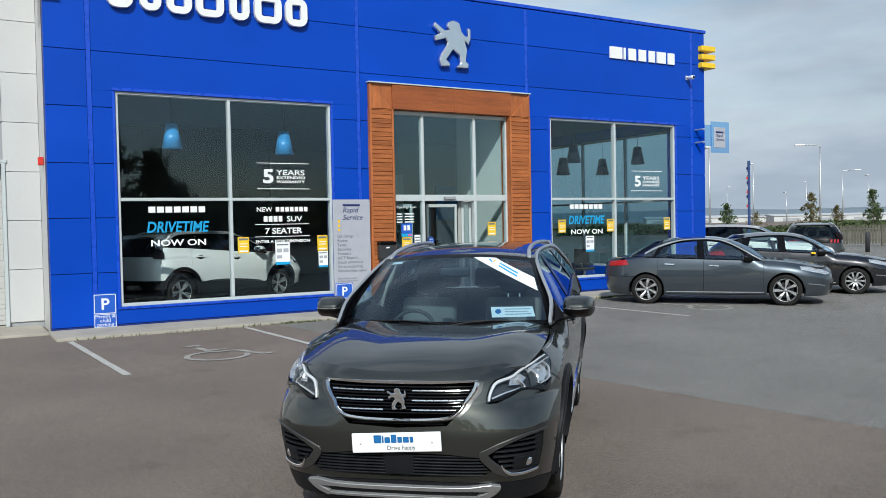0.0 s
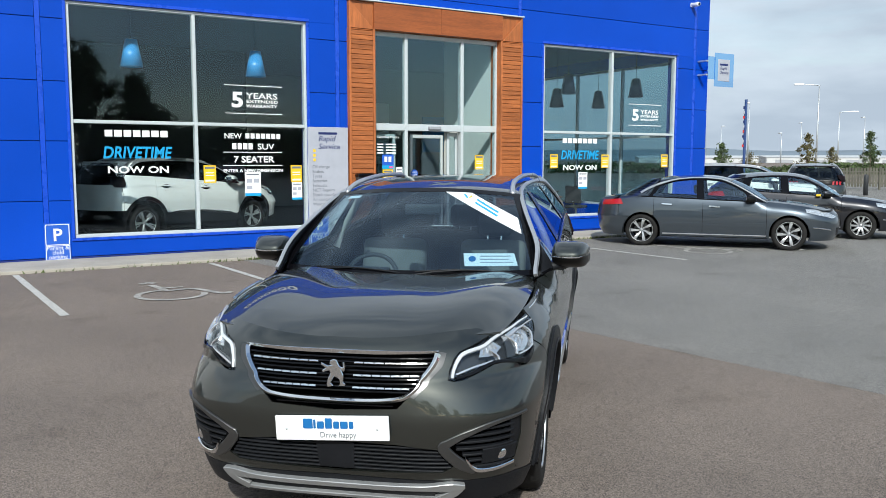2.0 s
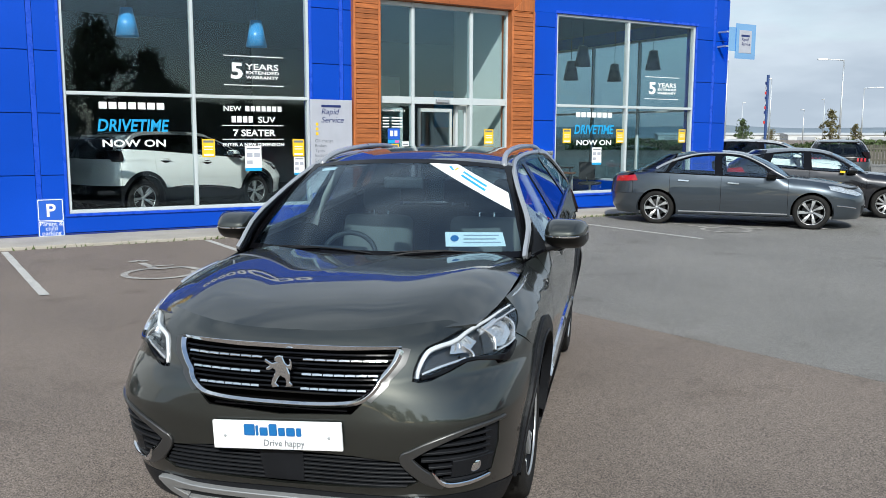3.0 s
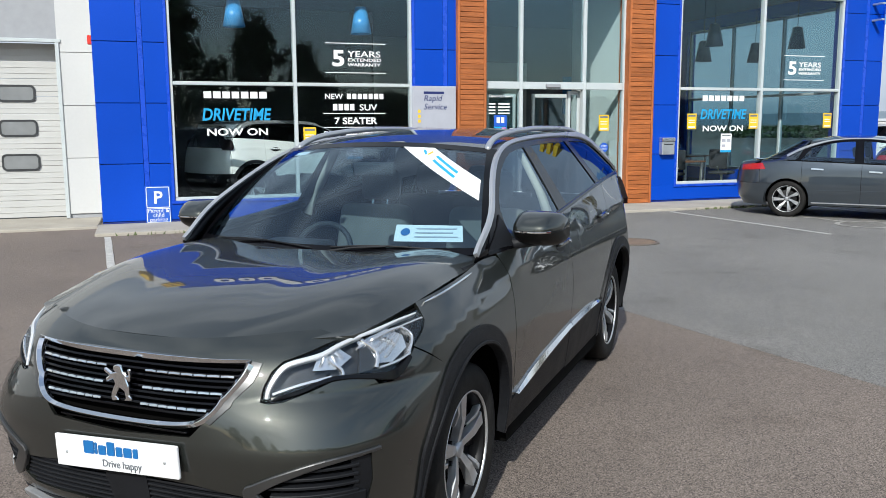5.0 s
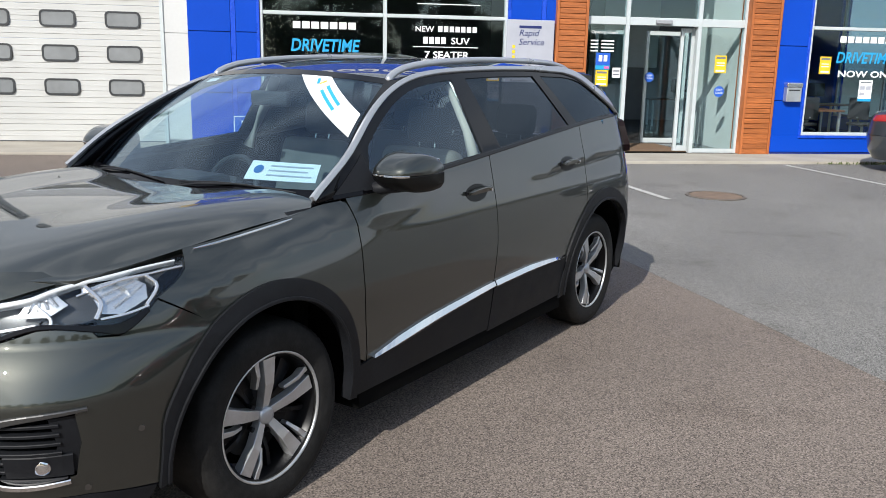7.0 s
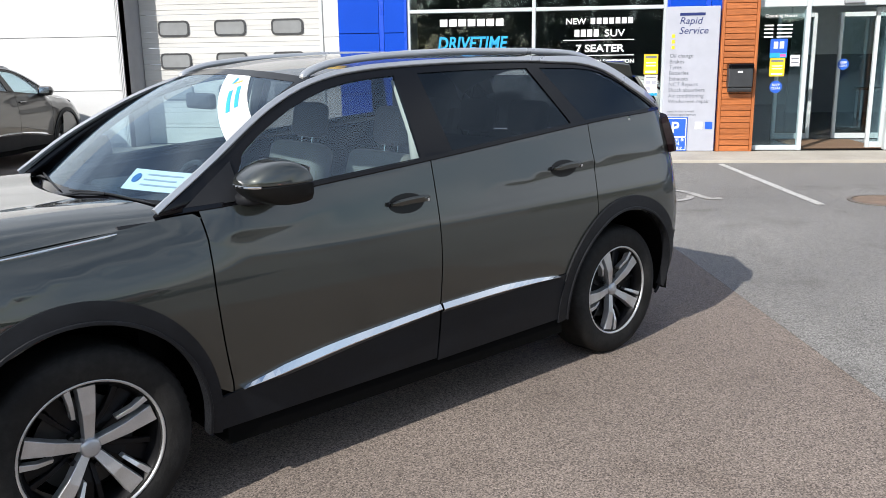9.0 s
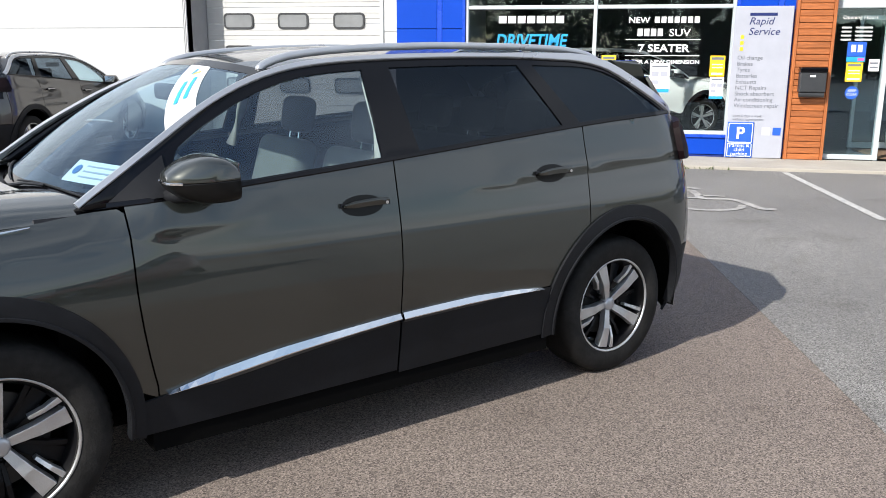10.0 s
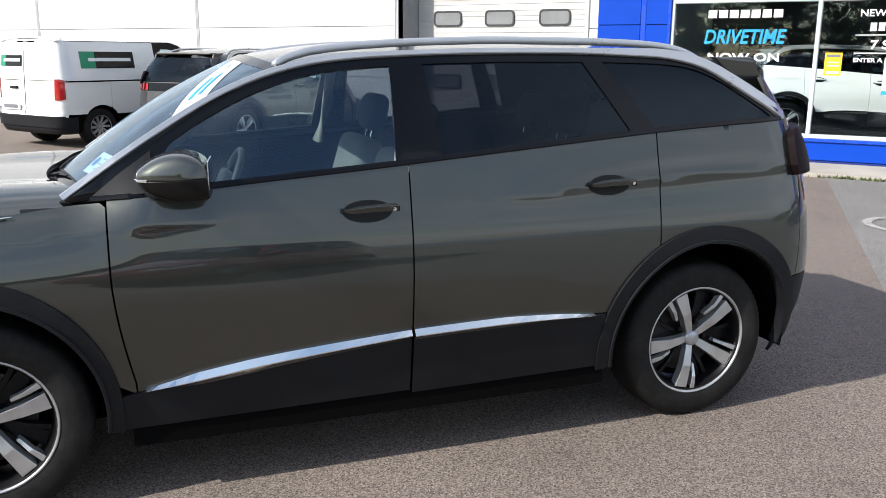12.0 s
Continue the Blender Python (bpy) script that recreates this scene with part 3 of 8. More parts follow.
M_SEAT = mat("seat_cloth", (0.13, 0.13, 0.12), 0.9, vary=0.1, scale=12, grain=0.12, grain_scale=250)
M_SEATD = mat("seat_dark_cloth", (0.045, 0.045, 0.05), 0.9, vary=0.15, scale=12, grain=0.2, grain_scale=250)
M_DASH = mat("dashboard_plastic", (0.022, 0.023, 0.025), 0.65, vary=0.1, scale=10)
M_LINING = mat("grey_headlining", (0.42, 0.42, 0.40), 0.9, vary=0.04)
M_PRINTB = mat("print_blue", (0.012, 0.13, 0.36), 0.45, vary=0.04)
M_PLATE = mat("white_plate", (0.82, 0.83, 0.83), 0.35, vary=0.02)
M_LAMPREFL = mat("lamp_reflector", (0.66, 0.67, 0.69), 0.22, metal=0.8, vary=0.05)

_t = np.linspace(0, math.pi / 2, 4001)


def superellipse(n):
    """Unit quarter outline by even arc: tables of arc, cosine part and sine part."""
    c, s = np.cos(_t) ** (2 / n), np.sin(_t) ** (2 / n)
    a = np.concatenate([[0], np.cumsum(np.hypot(np.diff(c), np.diff(s)))])
    return a / a[-1], c, s


class Shell:
    """The outer form of a car: front axle at x = 0, nose towards +x, left side towards +y."""

    def __init__(self, spec):
        self.k = spec
        self.lines = {}
        self.fa = superellipse(spec["n_front"])[0]
        self.n_top = spec.get("n_top", spec["n_front"])
        self.ra, self.rc, self.rs = superellipse(spec["n_rear"])
        self.cf, self.cr = spec["core"]

    def line(self, key, v):
        """A spec line, its corners rounded."""
        if key not in self.lines:
            pts = self.k[key]
            px, py = np.array([p[0] for p in pts], float), np.array([p[1] for p in pts], float)
            g = np.linspace(px[0] - 0.3, px[-1] + 0.3, 1600)
            val = np.interp(g, px, py)
            val = np.where(g < px[0], py[0] + (g - px[0]) * (py[1] - py[0]) / (px[1] - px[0]), val)
            val = np.where(g > px[-1], py[-1] + (g - px[-1]) * (py[-1] - py[-2]) / (px[-1] - px[-2]), val)
            width = {"flank": 0.06, "nose": 0.07, "tail": 0.05, "belt": 0.30, "fender": 0.25, "roof": 0.25}.get(key, 0.09)
            m = max(1, int(width / (g[1] - g[0]) / 2))
            ker = np.bartlett(2 * m + 1)
            ker = ker / ker.sum()
            for _ in range(2):
                val = np.convolve(np.pad(val, m, mode="reflect", reflect_type="odd"), ker, mode="valid")
            self.lines[key] = (g, val)
        g, val = self.lines[key]
        f = (v - g[0]) / (g[1] - g[0])
        i = int(min(max(f, 0), len(g) - 2))
        t = min(max(f - i, 0.0), 1.0)
        return float(val[i] * (1 - t) + val[i + 1] * t)

    def width(self, x, z):
        k = self.k
        w = self.line("flank", z)
        zb = self.line("belt", x)
        w0 = self.line("flank", min(z, zb))
        over = max(0.0, z - zb)
        cabin = w0 - k["lean"] * over - 0.10 * over * over
        zs = self.line("fender", x)
        r = min(1.0, max(0.0, (z - (zs - 0.24)) / 0.24))
        front = w - k["roll"] * r ** 2.6
        x0, x1 = k["blend"]
        b = min(1.0, max(0.0, (x - x0) / (x1 - x0)))
        b = b * b * (3 - 2 * b)
        out = cabin * (1 - b) + front * b
        for way, rise, up, down in k.get("creases", ()):
            high = float(np.interp(x, *rise))
            if high > 1e-5:
                d = z - float(np.interp(x, *way))
                out += high * math.exp(-abs(d) / (up if d > 0 else down))
        return out

    def nf(self, z):
        """The squareness of the nose in plan, which may change with height."""
        return float(np.interp(z, [0.64, 0.80], [self.k["n_front"], self.n_top]))

    def side(self, p, s=1):
        """(x, z) on the flank."""
        x, z = p
        w = self.width(x, z)
        if x > self.cf:
            r = min(1.0, (x - self.cf) / (self.line("nose", z) - self.cf))
            w *= max(0.0, 1 - r ** self.nf(z)) ** (1 / self.nf(z))
        elif x < self.cr:
            r = min(1.0, (self.cr - x) / (self.cr - self.line("tail", z)))
            w *= max(0.0, 1 - r ** self.k["n_rear"]) ** (1 / self.k["n_rear"])
        return Vector((x, s * w, z))

    def front(self, p, s=1):
        """(a, z) round the nose, a from -1 (right flank) over 0 to 1 (left flank)."""
        a, z = p
        t = min(1.0, abs(a))
        u = float(np.interp(t, self.fa, _t))
        c, sn = max(0.0, math.cos(u)) ** (2 / self.nf(z)), math.sin(u) ** (2 / self.nf(z))
        x = self.cf + (self.line("nose", z) - self.cf) * c
        return Vector((x, math.copysign(1, a) * s * self.width(x, z) * sn, z))

    def rear(self, p, s=1):
        a, z = p
        t = min(1.0, abs(a))
        c, sn = float(np.interp(t, self.ra, self.rc)), float(np.interp(t, self.ra, self.rs))
        x = self.cr + (self.line("tail", z) - self.cr) * c
        return Vector((x, math.copysign(1, a) * s * self.width(x, z) * sn, z))

    def fy(self, y, z):
        """The (a, z) of the nose at a half width y."""
        w = self.k["flank_ref"]
        u = math.asin(min(1.0, abs(y) / w) ** (self.nf(z) / 2))
        return (math.copysign(float(np.interp(u, _t, self.fa)), y), z)

    def ry(self, y, z):
        return (math.copysign(float(np.interp(min(1, abs(y) / self.k["flank_ref"]), self.rs, self.ra)), y), z)

    def fx(self, x, z):
        """The (a, z) of the nose, left half, at a length x."""
        c = (x - self.cf) / (self.line("nose", z) - self.cf)
        u = math.acos(min(1.0, max(0.0, c)) ** (self.nf(z) / 2))
        return (float(np.interp(u, _t, self.fa)), z)

    def rx(self, x, z):
        c = (self.cr - x) / (self.cr - self.line("tail", z))
        return (float(np.interp(-c, -self.rc, self.ra)), z)

    def hood_edge(self, y):
        """Where the bonnet ends at a half width y."""
        k = self.k
        if "hood_sweep" in k:
            return k["hood_nose"][0] - k["hood_sweep"] * (abs(y) / k["hood_w"][1]) ** 2.6
        return self.cf + (k["hood_nose"][0] - self.cf) * max(0, 1 - (abs(y) / k["flank_ref"]) ** k["n_front"]) ** (1 / k["n_front"])

    def hood(self, p, s=1):
        """(q, v): q 0 at the windscreen, 1 at the nose; v -1 to 1 across."""
        q, v = p
        k = self.k
        yw = k["hood_w"][0] + (k["hood_w"][1] - k["hood_w"][0]) * max(0.0, q) ** k.get("hood_taper", 1)
        y = v * yw
        xb = k["cowl"][0] - k["cowl"][2] * v * v
        w = k["flank_ref"]
        xe = self.hood_edge(y)
        x = xb + (xe - xb) * q
        zr = k["cowl"][1] + 0.004 - k["hood_drop"][0] * abs(v) ** 2.4
        zf = k["hood_nose"][1] + k["hood_drop"][1] * v * v
        z = zr + (zf - zr) * max(0.0, q) ** (k["hood_pow"] - k.get("hood_side", 0.0) * v * v) + self.shoulder(q, abs(v))
        return Vector((x, y * s, z))

    def shoulder(self, q, v):
        """How far the bonnet stands above its edge: a gentle ridge, or high shoulders that roll down to the fender."""
        up = self.k.get("hood_ridge", 0.0)
        if not up:
            return 0.014 * math.exp(-((v - 0.72) / 0.12) ** 2) * (1 - q * 0.7)
        w = min(1.0, max(0.0, (v - 0.30) / 0.50))
        return (0.014 + up * w * w * (3 - 2 * w)) * (1 - min(1.0, v) ** 9) * (1 - min(1.0, max(0.0, q)) ** 3.5)

    def roof(self, p, s=1):
        """(x, v) over the roof, v -1 to 1 across."""
        x, v = p
        zt = self.line("cant", x)
        ye = self.width(x, zt)
        zc = self.line("roof", x)
        return Vector((x, s * v * ye, zc - (zc - zt) * abs(v) ** 2.3))

    def screen(self, p, s=1):
        """(v, q): across, and from the cowl up to the roof."""
        v, q = p
        k = self.k
        xb, zb = k["cowl"][0] - k["cowl"][2] * v * v - 0.05, k["cowl"][1] + 0.012
        xt = k["head"][0] - k["head"][2] * v * v
        zt = self.line("roof", xt) - k["head"][1] * v * v
        y = v * (k["screen_w"][0] + (k["screen_w"][1] - k["screen_w"][0]) * q)
        b = 0.035 * math.sin(math.pi * q)
        return Vector((xb + (xt - xb) * q + b * 0.4, s * y, zb + (zt - zb) * q + b))


def inside(px, py, poly):
    res = np.zeros(len(px), bool)
    k = len(poly)
    for i in range(k):
        x0, y0 = poly[i]
        x1, y1 = poly[(i + 1) % k]
        if y0 == y1:
            continue
        c = ((y0 > py) != (y1 > py)) & (px < (x1 - x0) * (py - y0) / (y1 - y0) + x0)
        res ^= c
    return res


def dense(poly, sx, sy):
    out = []
    for i, (x0, y0) in enumerate(poly):
        x1, y1 = poly[(i + 1) % len(poly)]
        k = max(1, int(math.ceil(max(abs(x1 - x0) / sx, abs(y1 - y0) / sy))))
        out += [(x0 + (x1 - x0) * j / k, y0 + (y1 - y0) * j / k) for j in range(k)]
    return out


def arc(cx, cy, r, a0, a1, k=14):
    return [(cx + r * math.cos(radians(a0 + (a1 - a0) * i / k)), cy + r * math.sin(radians(a0 + (a1 - a0) * i / k))) for i in range(k + 1)]


def curve(pts, k=6):
    """A smooth line through points (Catmull-Rom)."""
    out = []
    n = len(pts)
    for i in range(n - 1):
        p0, p1, p2, p3 = (np.array(pts[max(0, i - 1)], float), np.array(pts[i], float), np.array(pts[i + 1], float), np.array(pts[min(n - 1, i + 2)], float))
        for j in range(k):
            t = j / k
            out.append(tuple(0.5 * (2 * p1 + (p2 - p0) * t + (2 * p0 - 5 * p1 + 4 * p2 - p3) * t * t + (3 * p1 - p0 - 3 * p2 + p3) * t ** 3)))
    out.append(tuple(pts[-1]))
    return out


def skin(name, fn, poly, material, parent, s=1, holes=(), step=(0.035, 0.035), lift=0.0, thick=0.014, label=""):
    """A piece of bodywork: an outline on a curved form, filled finely, smooth, with a turned-in edge."""
    sx, sy = step
    rings = [dense(poly, sx, sy)] + [dense(h, sx, sy) for h in holes]
    pts, edges = [], []
    for r in rings:
        o = len(pts)
        pts += r
        edges += [(o + i, o + (i + 1) % len(r)) for i in range(len(r))]
    xs, ys = [p[0] for p in poly], [p[1] for p in poly]
    gx, gy = np.meshgrid(np.arange(min(xs) + sx / 2, max(xs), sx), np.arange(min(ys) + sy / 2, max(ys), sy))
    gx, gy = gx.ravel(), gy.ravel()
    ok = inside(gx, gy, rings[0])
    for r in rings[1:]:
        ok &= ~inside(gx, gy, r)
    gx, gy = gx[ok], gy[ok]
    if len(gx):
        rim = np.array(pts)
        d = np.min(((gx[:, None] - rim[None, :, 0]) / sx) ** 2 + ((gy[:, None] - rim[None, :, 1]) / sy) ** 2, axis=1)
        gx, gy = gx[d > 0.2], gy[d > 0.2]
    pts = pts + list(zip(gx.tolist(), gy.tolist()))
    res = delaunay_2d_cdt([Vector((p[0] / sx, p[1] / sy)) for p in pts], edges, [], 0, 1e-5)
    v2 = [(v.x * sx, v.y * sy) for v in res[0]]
    tris = [f for f in res[2] if len(f) == 3]
    cx = np.array([sum(v2[i][0] for i in f) / 3 for f in tris])
    cy = np.array([sum(v2[i][1] for i in f) / 3 for f in tris])
    ok = inside(cx, cy, rings[0])
    for r in rings[1:]:
        ok &= ~inside(cx, cy, r)
    tris = [f for f, o in zip(tris, ok) if o]
    hx, hy = sx * 0.2, sy * 0.2
    co, no = [], []
    for u, v in v2:
        p = fn((u, v), s)
        du = fn((u + hx, v), s) - fn((u - hx, v), s)
        dv = fn((u, v + hy), s) - fn((u, v - hy), s)
        nn = du.cross(dv)
        nn = nn.normalized() if nn.length > 1e-12 else Vector((0, 0, 1))
        c = Vector((min(0.4, max(-3.0, p.x)), 0, 0.75))
        if nn.dot(p - c) < 0:
            nn.negate()
        co.append(p + nn * lift)
        no.append(nn)
    faces = []
    count = {}
    for f in tris:
        a, b, c = f
        if (co[b] - co[a]).cross(co[c] - co[a]).dot(no[a]) < 0:
            f = (a, c, b)
        faces.append(tuple(f))
        for e in ((f[0], f[1]), (f[1], f[2]), (f[2], f[0])):
            count[e] = count.get(e, 0) + 1
    normals = list(no)
    verts = list(co)
    if thick:
        for (a, b) in [e for e in count if (e[1], e[0]) not in count]:
            i = len(verts)
            side = (co[b] - co[a]).cross(no[a])
            side = side.normalized() if side.length > 1e-9 else no[a]
            verts += [co[a], co[b], co[b] - no[b] * thick, co[a] - no[a] * thick]
            normals += [side] * 4
            faces.append((i + 1, i, i + 3, i + 2))
    me = mesh_of(name, verts, faces, True)
    me.normals_split_custom_set_from_vertices([tuple(n) for n in normals])
    return put(name, me, material, parent, label)


def ribbon(name, fn, pts, wide, deep, material, parent, s=1, lift=0.0, k=5, label="", ridge=None):
    """A moulding of rectangular section laid along a line on a curved form."""
    line = curve(pts, k) if len(pts) > 2 else [(pts[0][0] + (pts[1][0] - pts[0][0]) * i / 8, pts[0][1] + (pts[1][1] - pts[0][1]) * i / 8) for i in range(9)]
    verts, faces = [], []
    for i, p in enumerate(line):
        P = fn(p, s)
        e = 0.004
        du, dv = fn((p[0] + e, p[1]), s) - fn((p[0] - e, p[1]), s), fn((p[0], p[1] + e), s) - fn((p[0], p[1] - e), s)
        n = du.cross(dv)
        n = n.normalized() if n.length > 1e-12 else Vector((0, 0, 1))
        c = Vector((min(0.4, max(-3.0, P.x)), 0, 0.75))
        if n.dot(P - c) < 0:
            n.negate()
        a, b = fn(line[max(0, i - 1)], s), fn(line[min(len(line) - 1, i + 1)], s)
        t = (b - a).normalized()
        w = n.cross(t).normalized()
        half = (wide if isinstance(wide, (int, float)) else float(np.interp(i / (len(line) - 1), [q[0] for q in wide], [q[1] for q in wide]))) / 2
        base = P + n * lift
        ch = min(0.003, half * 0.4, deep * 0.4)
        section = ((-half, -deep), (-half, deep - ch), (-half + ch, deep), (half - ch, deep), (half, deep - ch), (half, -deep))
        if ridge is not None:
            section = ((-half, -deep), (-half, 0.0), (half * (ridge - 0.08), deep), (half * (ridge + 0.08), deep), (half, 0.0), (half, -deep))
        for oy, on in section:
            verts.append(base + w * oy + n * on)
    m = 6
    for i in range(len(line) - 1):
        for j in range(m):
            faces.append((i * m + j, i * m + (j + 1) % m, (i + 1) * m + (j + 1) % m, (i + 1) * m + j))
    faces += [tuple(range(m)), tuple(range(len(verts) - 1, len(verts) - m - 1, -1))]
    bm = bmesh.new()
    vs = [bm.verts.new(v) for v in verts]
    for f in faces:
        bm.faces.new([vs[i] for i in f])
    bmesh.ops.recalc_face_normals(bm, faces=bm.faces[:])
    return part(name, bm, material, parent, label)


def wheel(car, x, y, r, rim_r, wide, style, steer=0.0, big=True, turn=90):
    """Tyre, rim and spokes; y is the outer face."""
    s = 1 if y > 0 else -1
    hub = new("wheel")
    hub.parent = car
    hub.matrix_local = pose(x, y - s * wide / 2, r * 0.985, 0, 0, (0 if s > 0 else 180) + steer)
    h = wide / 2
    prof = [(rim_r - 0.012, -h * 0.86), (rim_r + 0.004, -h * 0.95), (rim_r + 0.03, -h), (r - 0.05, -h * 1.02), (r - 0.02, -h * 0.96), (r - 0.004, -h * 0.80), (r, -h * 0.6), (r, h * 0.6), (r - 0.004, h * 0.80), (r - 0.02, h * 0.96), (r - 0.05, h * 1.02), (rim_r + 0.03, h), (rim_r + 0.004, h * 0.95), (rim_r - 0.012, h * 0.86)]
    bm = lathe_bm(prof, 144 if big else 36, "y", ends=False)
    if big:
        # shoulder blocks cut into the tread edge
        for v in bm.verts:
            rr = math.hypot(v.co.x, v.co.z)
            if rr > r - 0.012 and abs(v.co.y) > h * 0.55:
                if int((math.atan2(v.co.z, v.co.x) + math.pi) / (2 * math.pi) * 144 + 0.5) % 2:
                    kk = (rr - 0.005) / rr
                    v.co.x *= kk
                    v.co.z *= kk
    part("tyre", bm, M_RUBBER, hub, "black road tyre with grey dust", smooth=True)
    n_ = 64 if big else 36
    part("rim", lathe_bm([(rim_r - 0.012, -h * 0.86), (rim_r - 0.03, -h * 0.5), (rim_r - 0.030, h * 0.55), (rim_r - 0.012, h * 0.84)], n_, "y", ends=False), M_ALLOYD, hub, smooth=True)
    part("rim_lip", lathe_bm([(rim_r - 0.003, h * 0.86), (rim_r + 0.003, h * 0.95), (rim_r + 0.001, h * 0.965), (rim_r - 0.004, h * 0.955), (rim_r - 0.007, h * 0.92), (rim_r - 0.007, h * 0.88)], n_, "y", ends=False), M_ALLOY, hub, smooth=True)
    part("brake_disc", lathe_bm([(0.02, h * 0.08), (rim_r - 0.075, h * 0.08), (rim_r - 0.075, h * 0.0), (0.02, h * 0.0)], 32, "y"), M_DISC, hub)
    part("barrel", lathe_bm([(0.02, -h * 0.25), (rim_r - 0.036, -h * 0.25)], 32, "y", ends=False), M_INNER, hub)

    def spoke(w0, w1, r0, r1, y0, y1, dep, a, off0, off1, m, nm="spoke"):
        bm = bmesh.new()
        ring = []
        for rr, w, yy, off in ((r0, w0, y0, off0), ((r0 + r1) / 2, (w0 + w1) / 2 * 0.94, (y0 + y1) / 2 + 0.012, (off0 + off1) / 2), (r1, w1, y1, off1)):
            ring.append([bm.verts.new(q) for q in ((rr, yy, off - w / 2), (rr, yy, off + w / 2), (rr, yy - dep, off + w / 2 * 1.15), (rr, yy - dep, off - w / 2 * 1.15))])
        for p, q in zip(ring, ring[1:]):
            for i in range(4):
                bm.faces.new((p[i], p[(i + 1) % 4], q[(i + 1) % 4], q[i]))
        bm.faces.new(ring[0])
        bm.faces.new(ring[-1][::-1])
        bmesh.ops.recalc_face_normals(bm, faces=bm.faces[:])
        bmesh.ops.bevel(bm, geom=bm.edges[:], offset=0.0012, segments=1, affect="EDGES")
        bmesh.ops.rotate(bm, verts=bm.verts[:], cent=(0, 0, 0), matrix=Matrix.Rotation(a, 3, "Y"))
        return part(nm, bm, m, hub)

    R = rim_r - 0.018
    yh, yr = h * 0.62, h * 0.80
    if style == "twin":
        for i in range(5):
            a = -(radians(turn) + 2 * math.pi * i / 5)
            spoke(0.030, 0.060, 0.026, R, yh, yr * 1.04, 0.035, a, 0.0, 0.0, M_ALLOY)
            spoke(0.013, 0.022, R * 0.50, R, yh * 1.04, yr * 1.04, 0.03, a, -0.044, -0.064, M_ALLOY, "thin_spoke")
            spoke(0.040, 0.060, 0.05, R, yh * 0.30, yr * 0.45, 0.03, a - 0.75, 0.0, 0.0, M_ALLOYD, "dark_spoke")
            spoke(0.016, 0.020, 0.07, R, yh * 0.5, yr * 0.62, 0.02, a - 0.52, 0.0, 0.0, M_ALLOYD, "dark_spoke")
    else:
        cnt = 7 if style == "seven" else 10
        for i in range(cnt):
            a = 2 * math.pi * i / cnt
            spoke(0.030, 0.040, 0.04, R, yh, yr, 0.03, a, -0.010, -0.022 if style == "seven" else 0.0, M_ALLOY)
            if style == "seven":
                spoke(0.018, 0.024, R * 0.5, R, yh * 1.03, yr, 0.03, a + 0.09, 0.012, 0.03, M_ALLOY)
    part("hub_cap", lathe_bm([(0.001, yh + 0.014), (0.024, yh + 0.013), (0.033, yh + 0.008), (0.036, yh - 0.004), (0.036, yh - 0.03)], 24, "y", ends=False), M_SATIN, hub, smooth=True)
    for i in range(5):
        a = 2 * math.pi * i / 5 + 0.66
        part("wheel_bolt", lathe_bm([(0.001, yh - 0.004), (0.010, yh - 0.006), (0.011, yh - 0.03)], 8, "y"), M_ALLOYD, hub, at=pose(0.055 * math.cos(a) * 1.3, 0, 0.055 * math.sin(a) * 1.3))
    return hub


def seat(car, x, y, z, h, m):
    s = new("seat")
    s.parent = car
    s.matrix_local = pose(x, y, z)
    part("cushion", box_bm([(-0.25, 0.27, -0.25, 0.25, 0.0, 0.17)], 0.06, 3), m, s, smooth=True)
    part("backrest", box_bm([(-0.07, 0.07, -0.24, 0.24, 0.0, h)], 0.055, 3), m, s, at=pose(-0.27, 0, 0.12, 0, -16, 0), smooth=True)
    part("headrest", box_bm([(-0.05, 0.05, -0.13, 0.13, 0.0, 0.19)], 0.045, 3), M_SEATD, s, "dark padded headrest", at=pose(-0.30 - h * 0.29, 0, 0.14 + h * 0.97, 0, -10, 0), smooth=True)
    for dy in (-0.05, 0.05):
        part("headrest_post", tube_bm([(-0.29 - h * 0.27, dy, 0.08 + h * 0.93), (-0.30 - h * 0.29, dy, 0.18 + h * 0.97)], 0.006, 6), M_CHROME, s)
    return s


def steering(car, x, y, z):
    pts = [(0, 0.175 * math.cos(2 * math.pi * i / 28), 0.165 * math.sin(2 * math.pi * i / 28)) for i in range(29)]
    st = new("steering_wheel")
    st.parent = car
    st.matrix_local = pose(x, y, z, 0, -24, 0)
    part("grip", tube_bm(pts, 0.016, 8), M_DASH, st, smooth=True)
    part("boss", box_bm([(-0.01, 0.05, -0.07, 0.07, -0.05, 0.05)], 0.015, 2), M_DASH, st)
    for a, b in (((0, -0.17, 0.01), (0, -0.05, 0.0)), ((0, 0.17, 0.01), (0, 0.05, 0.0)), ((0, 0, -0.16), (0, 0, -0.04))):
        part("arm", tube_bm([a, b], 0.014, 6), M_SATIN, st)


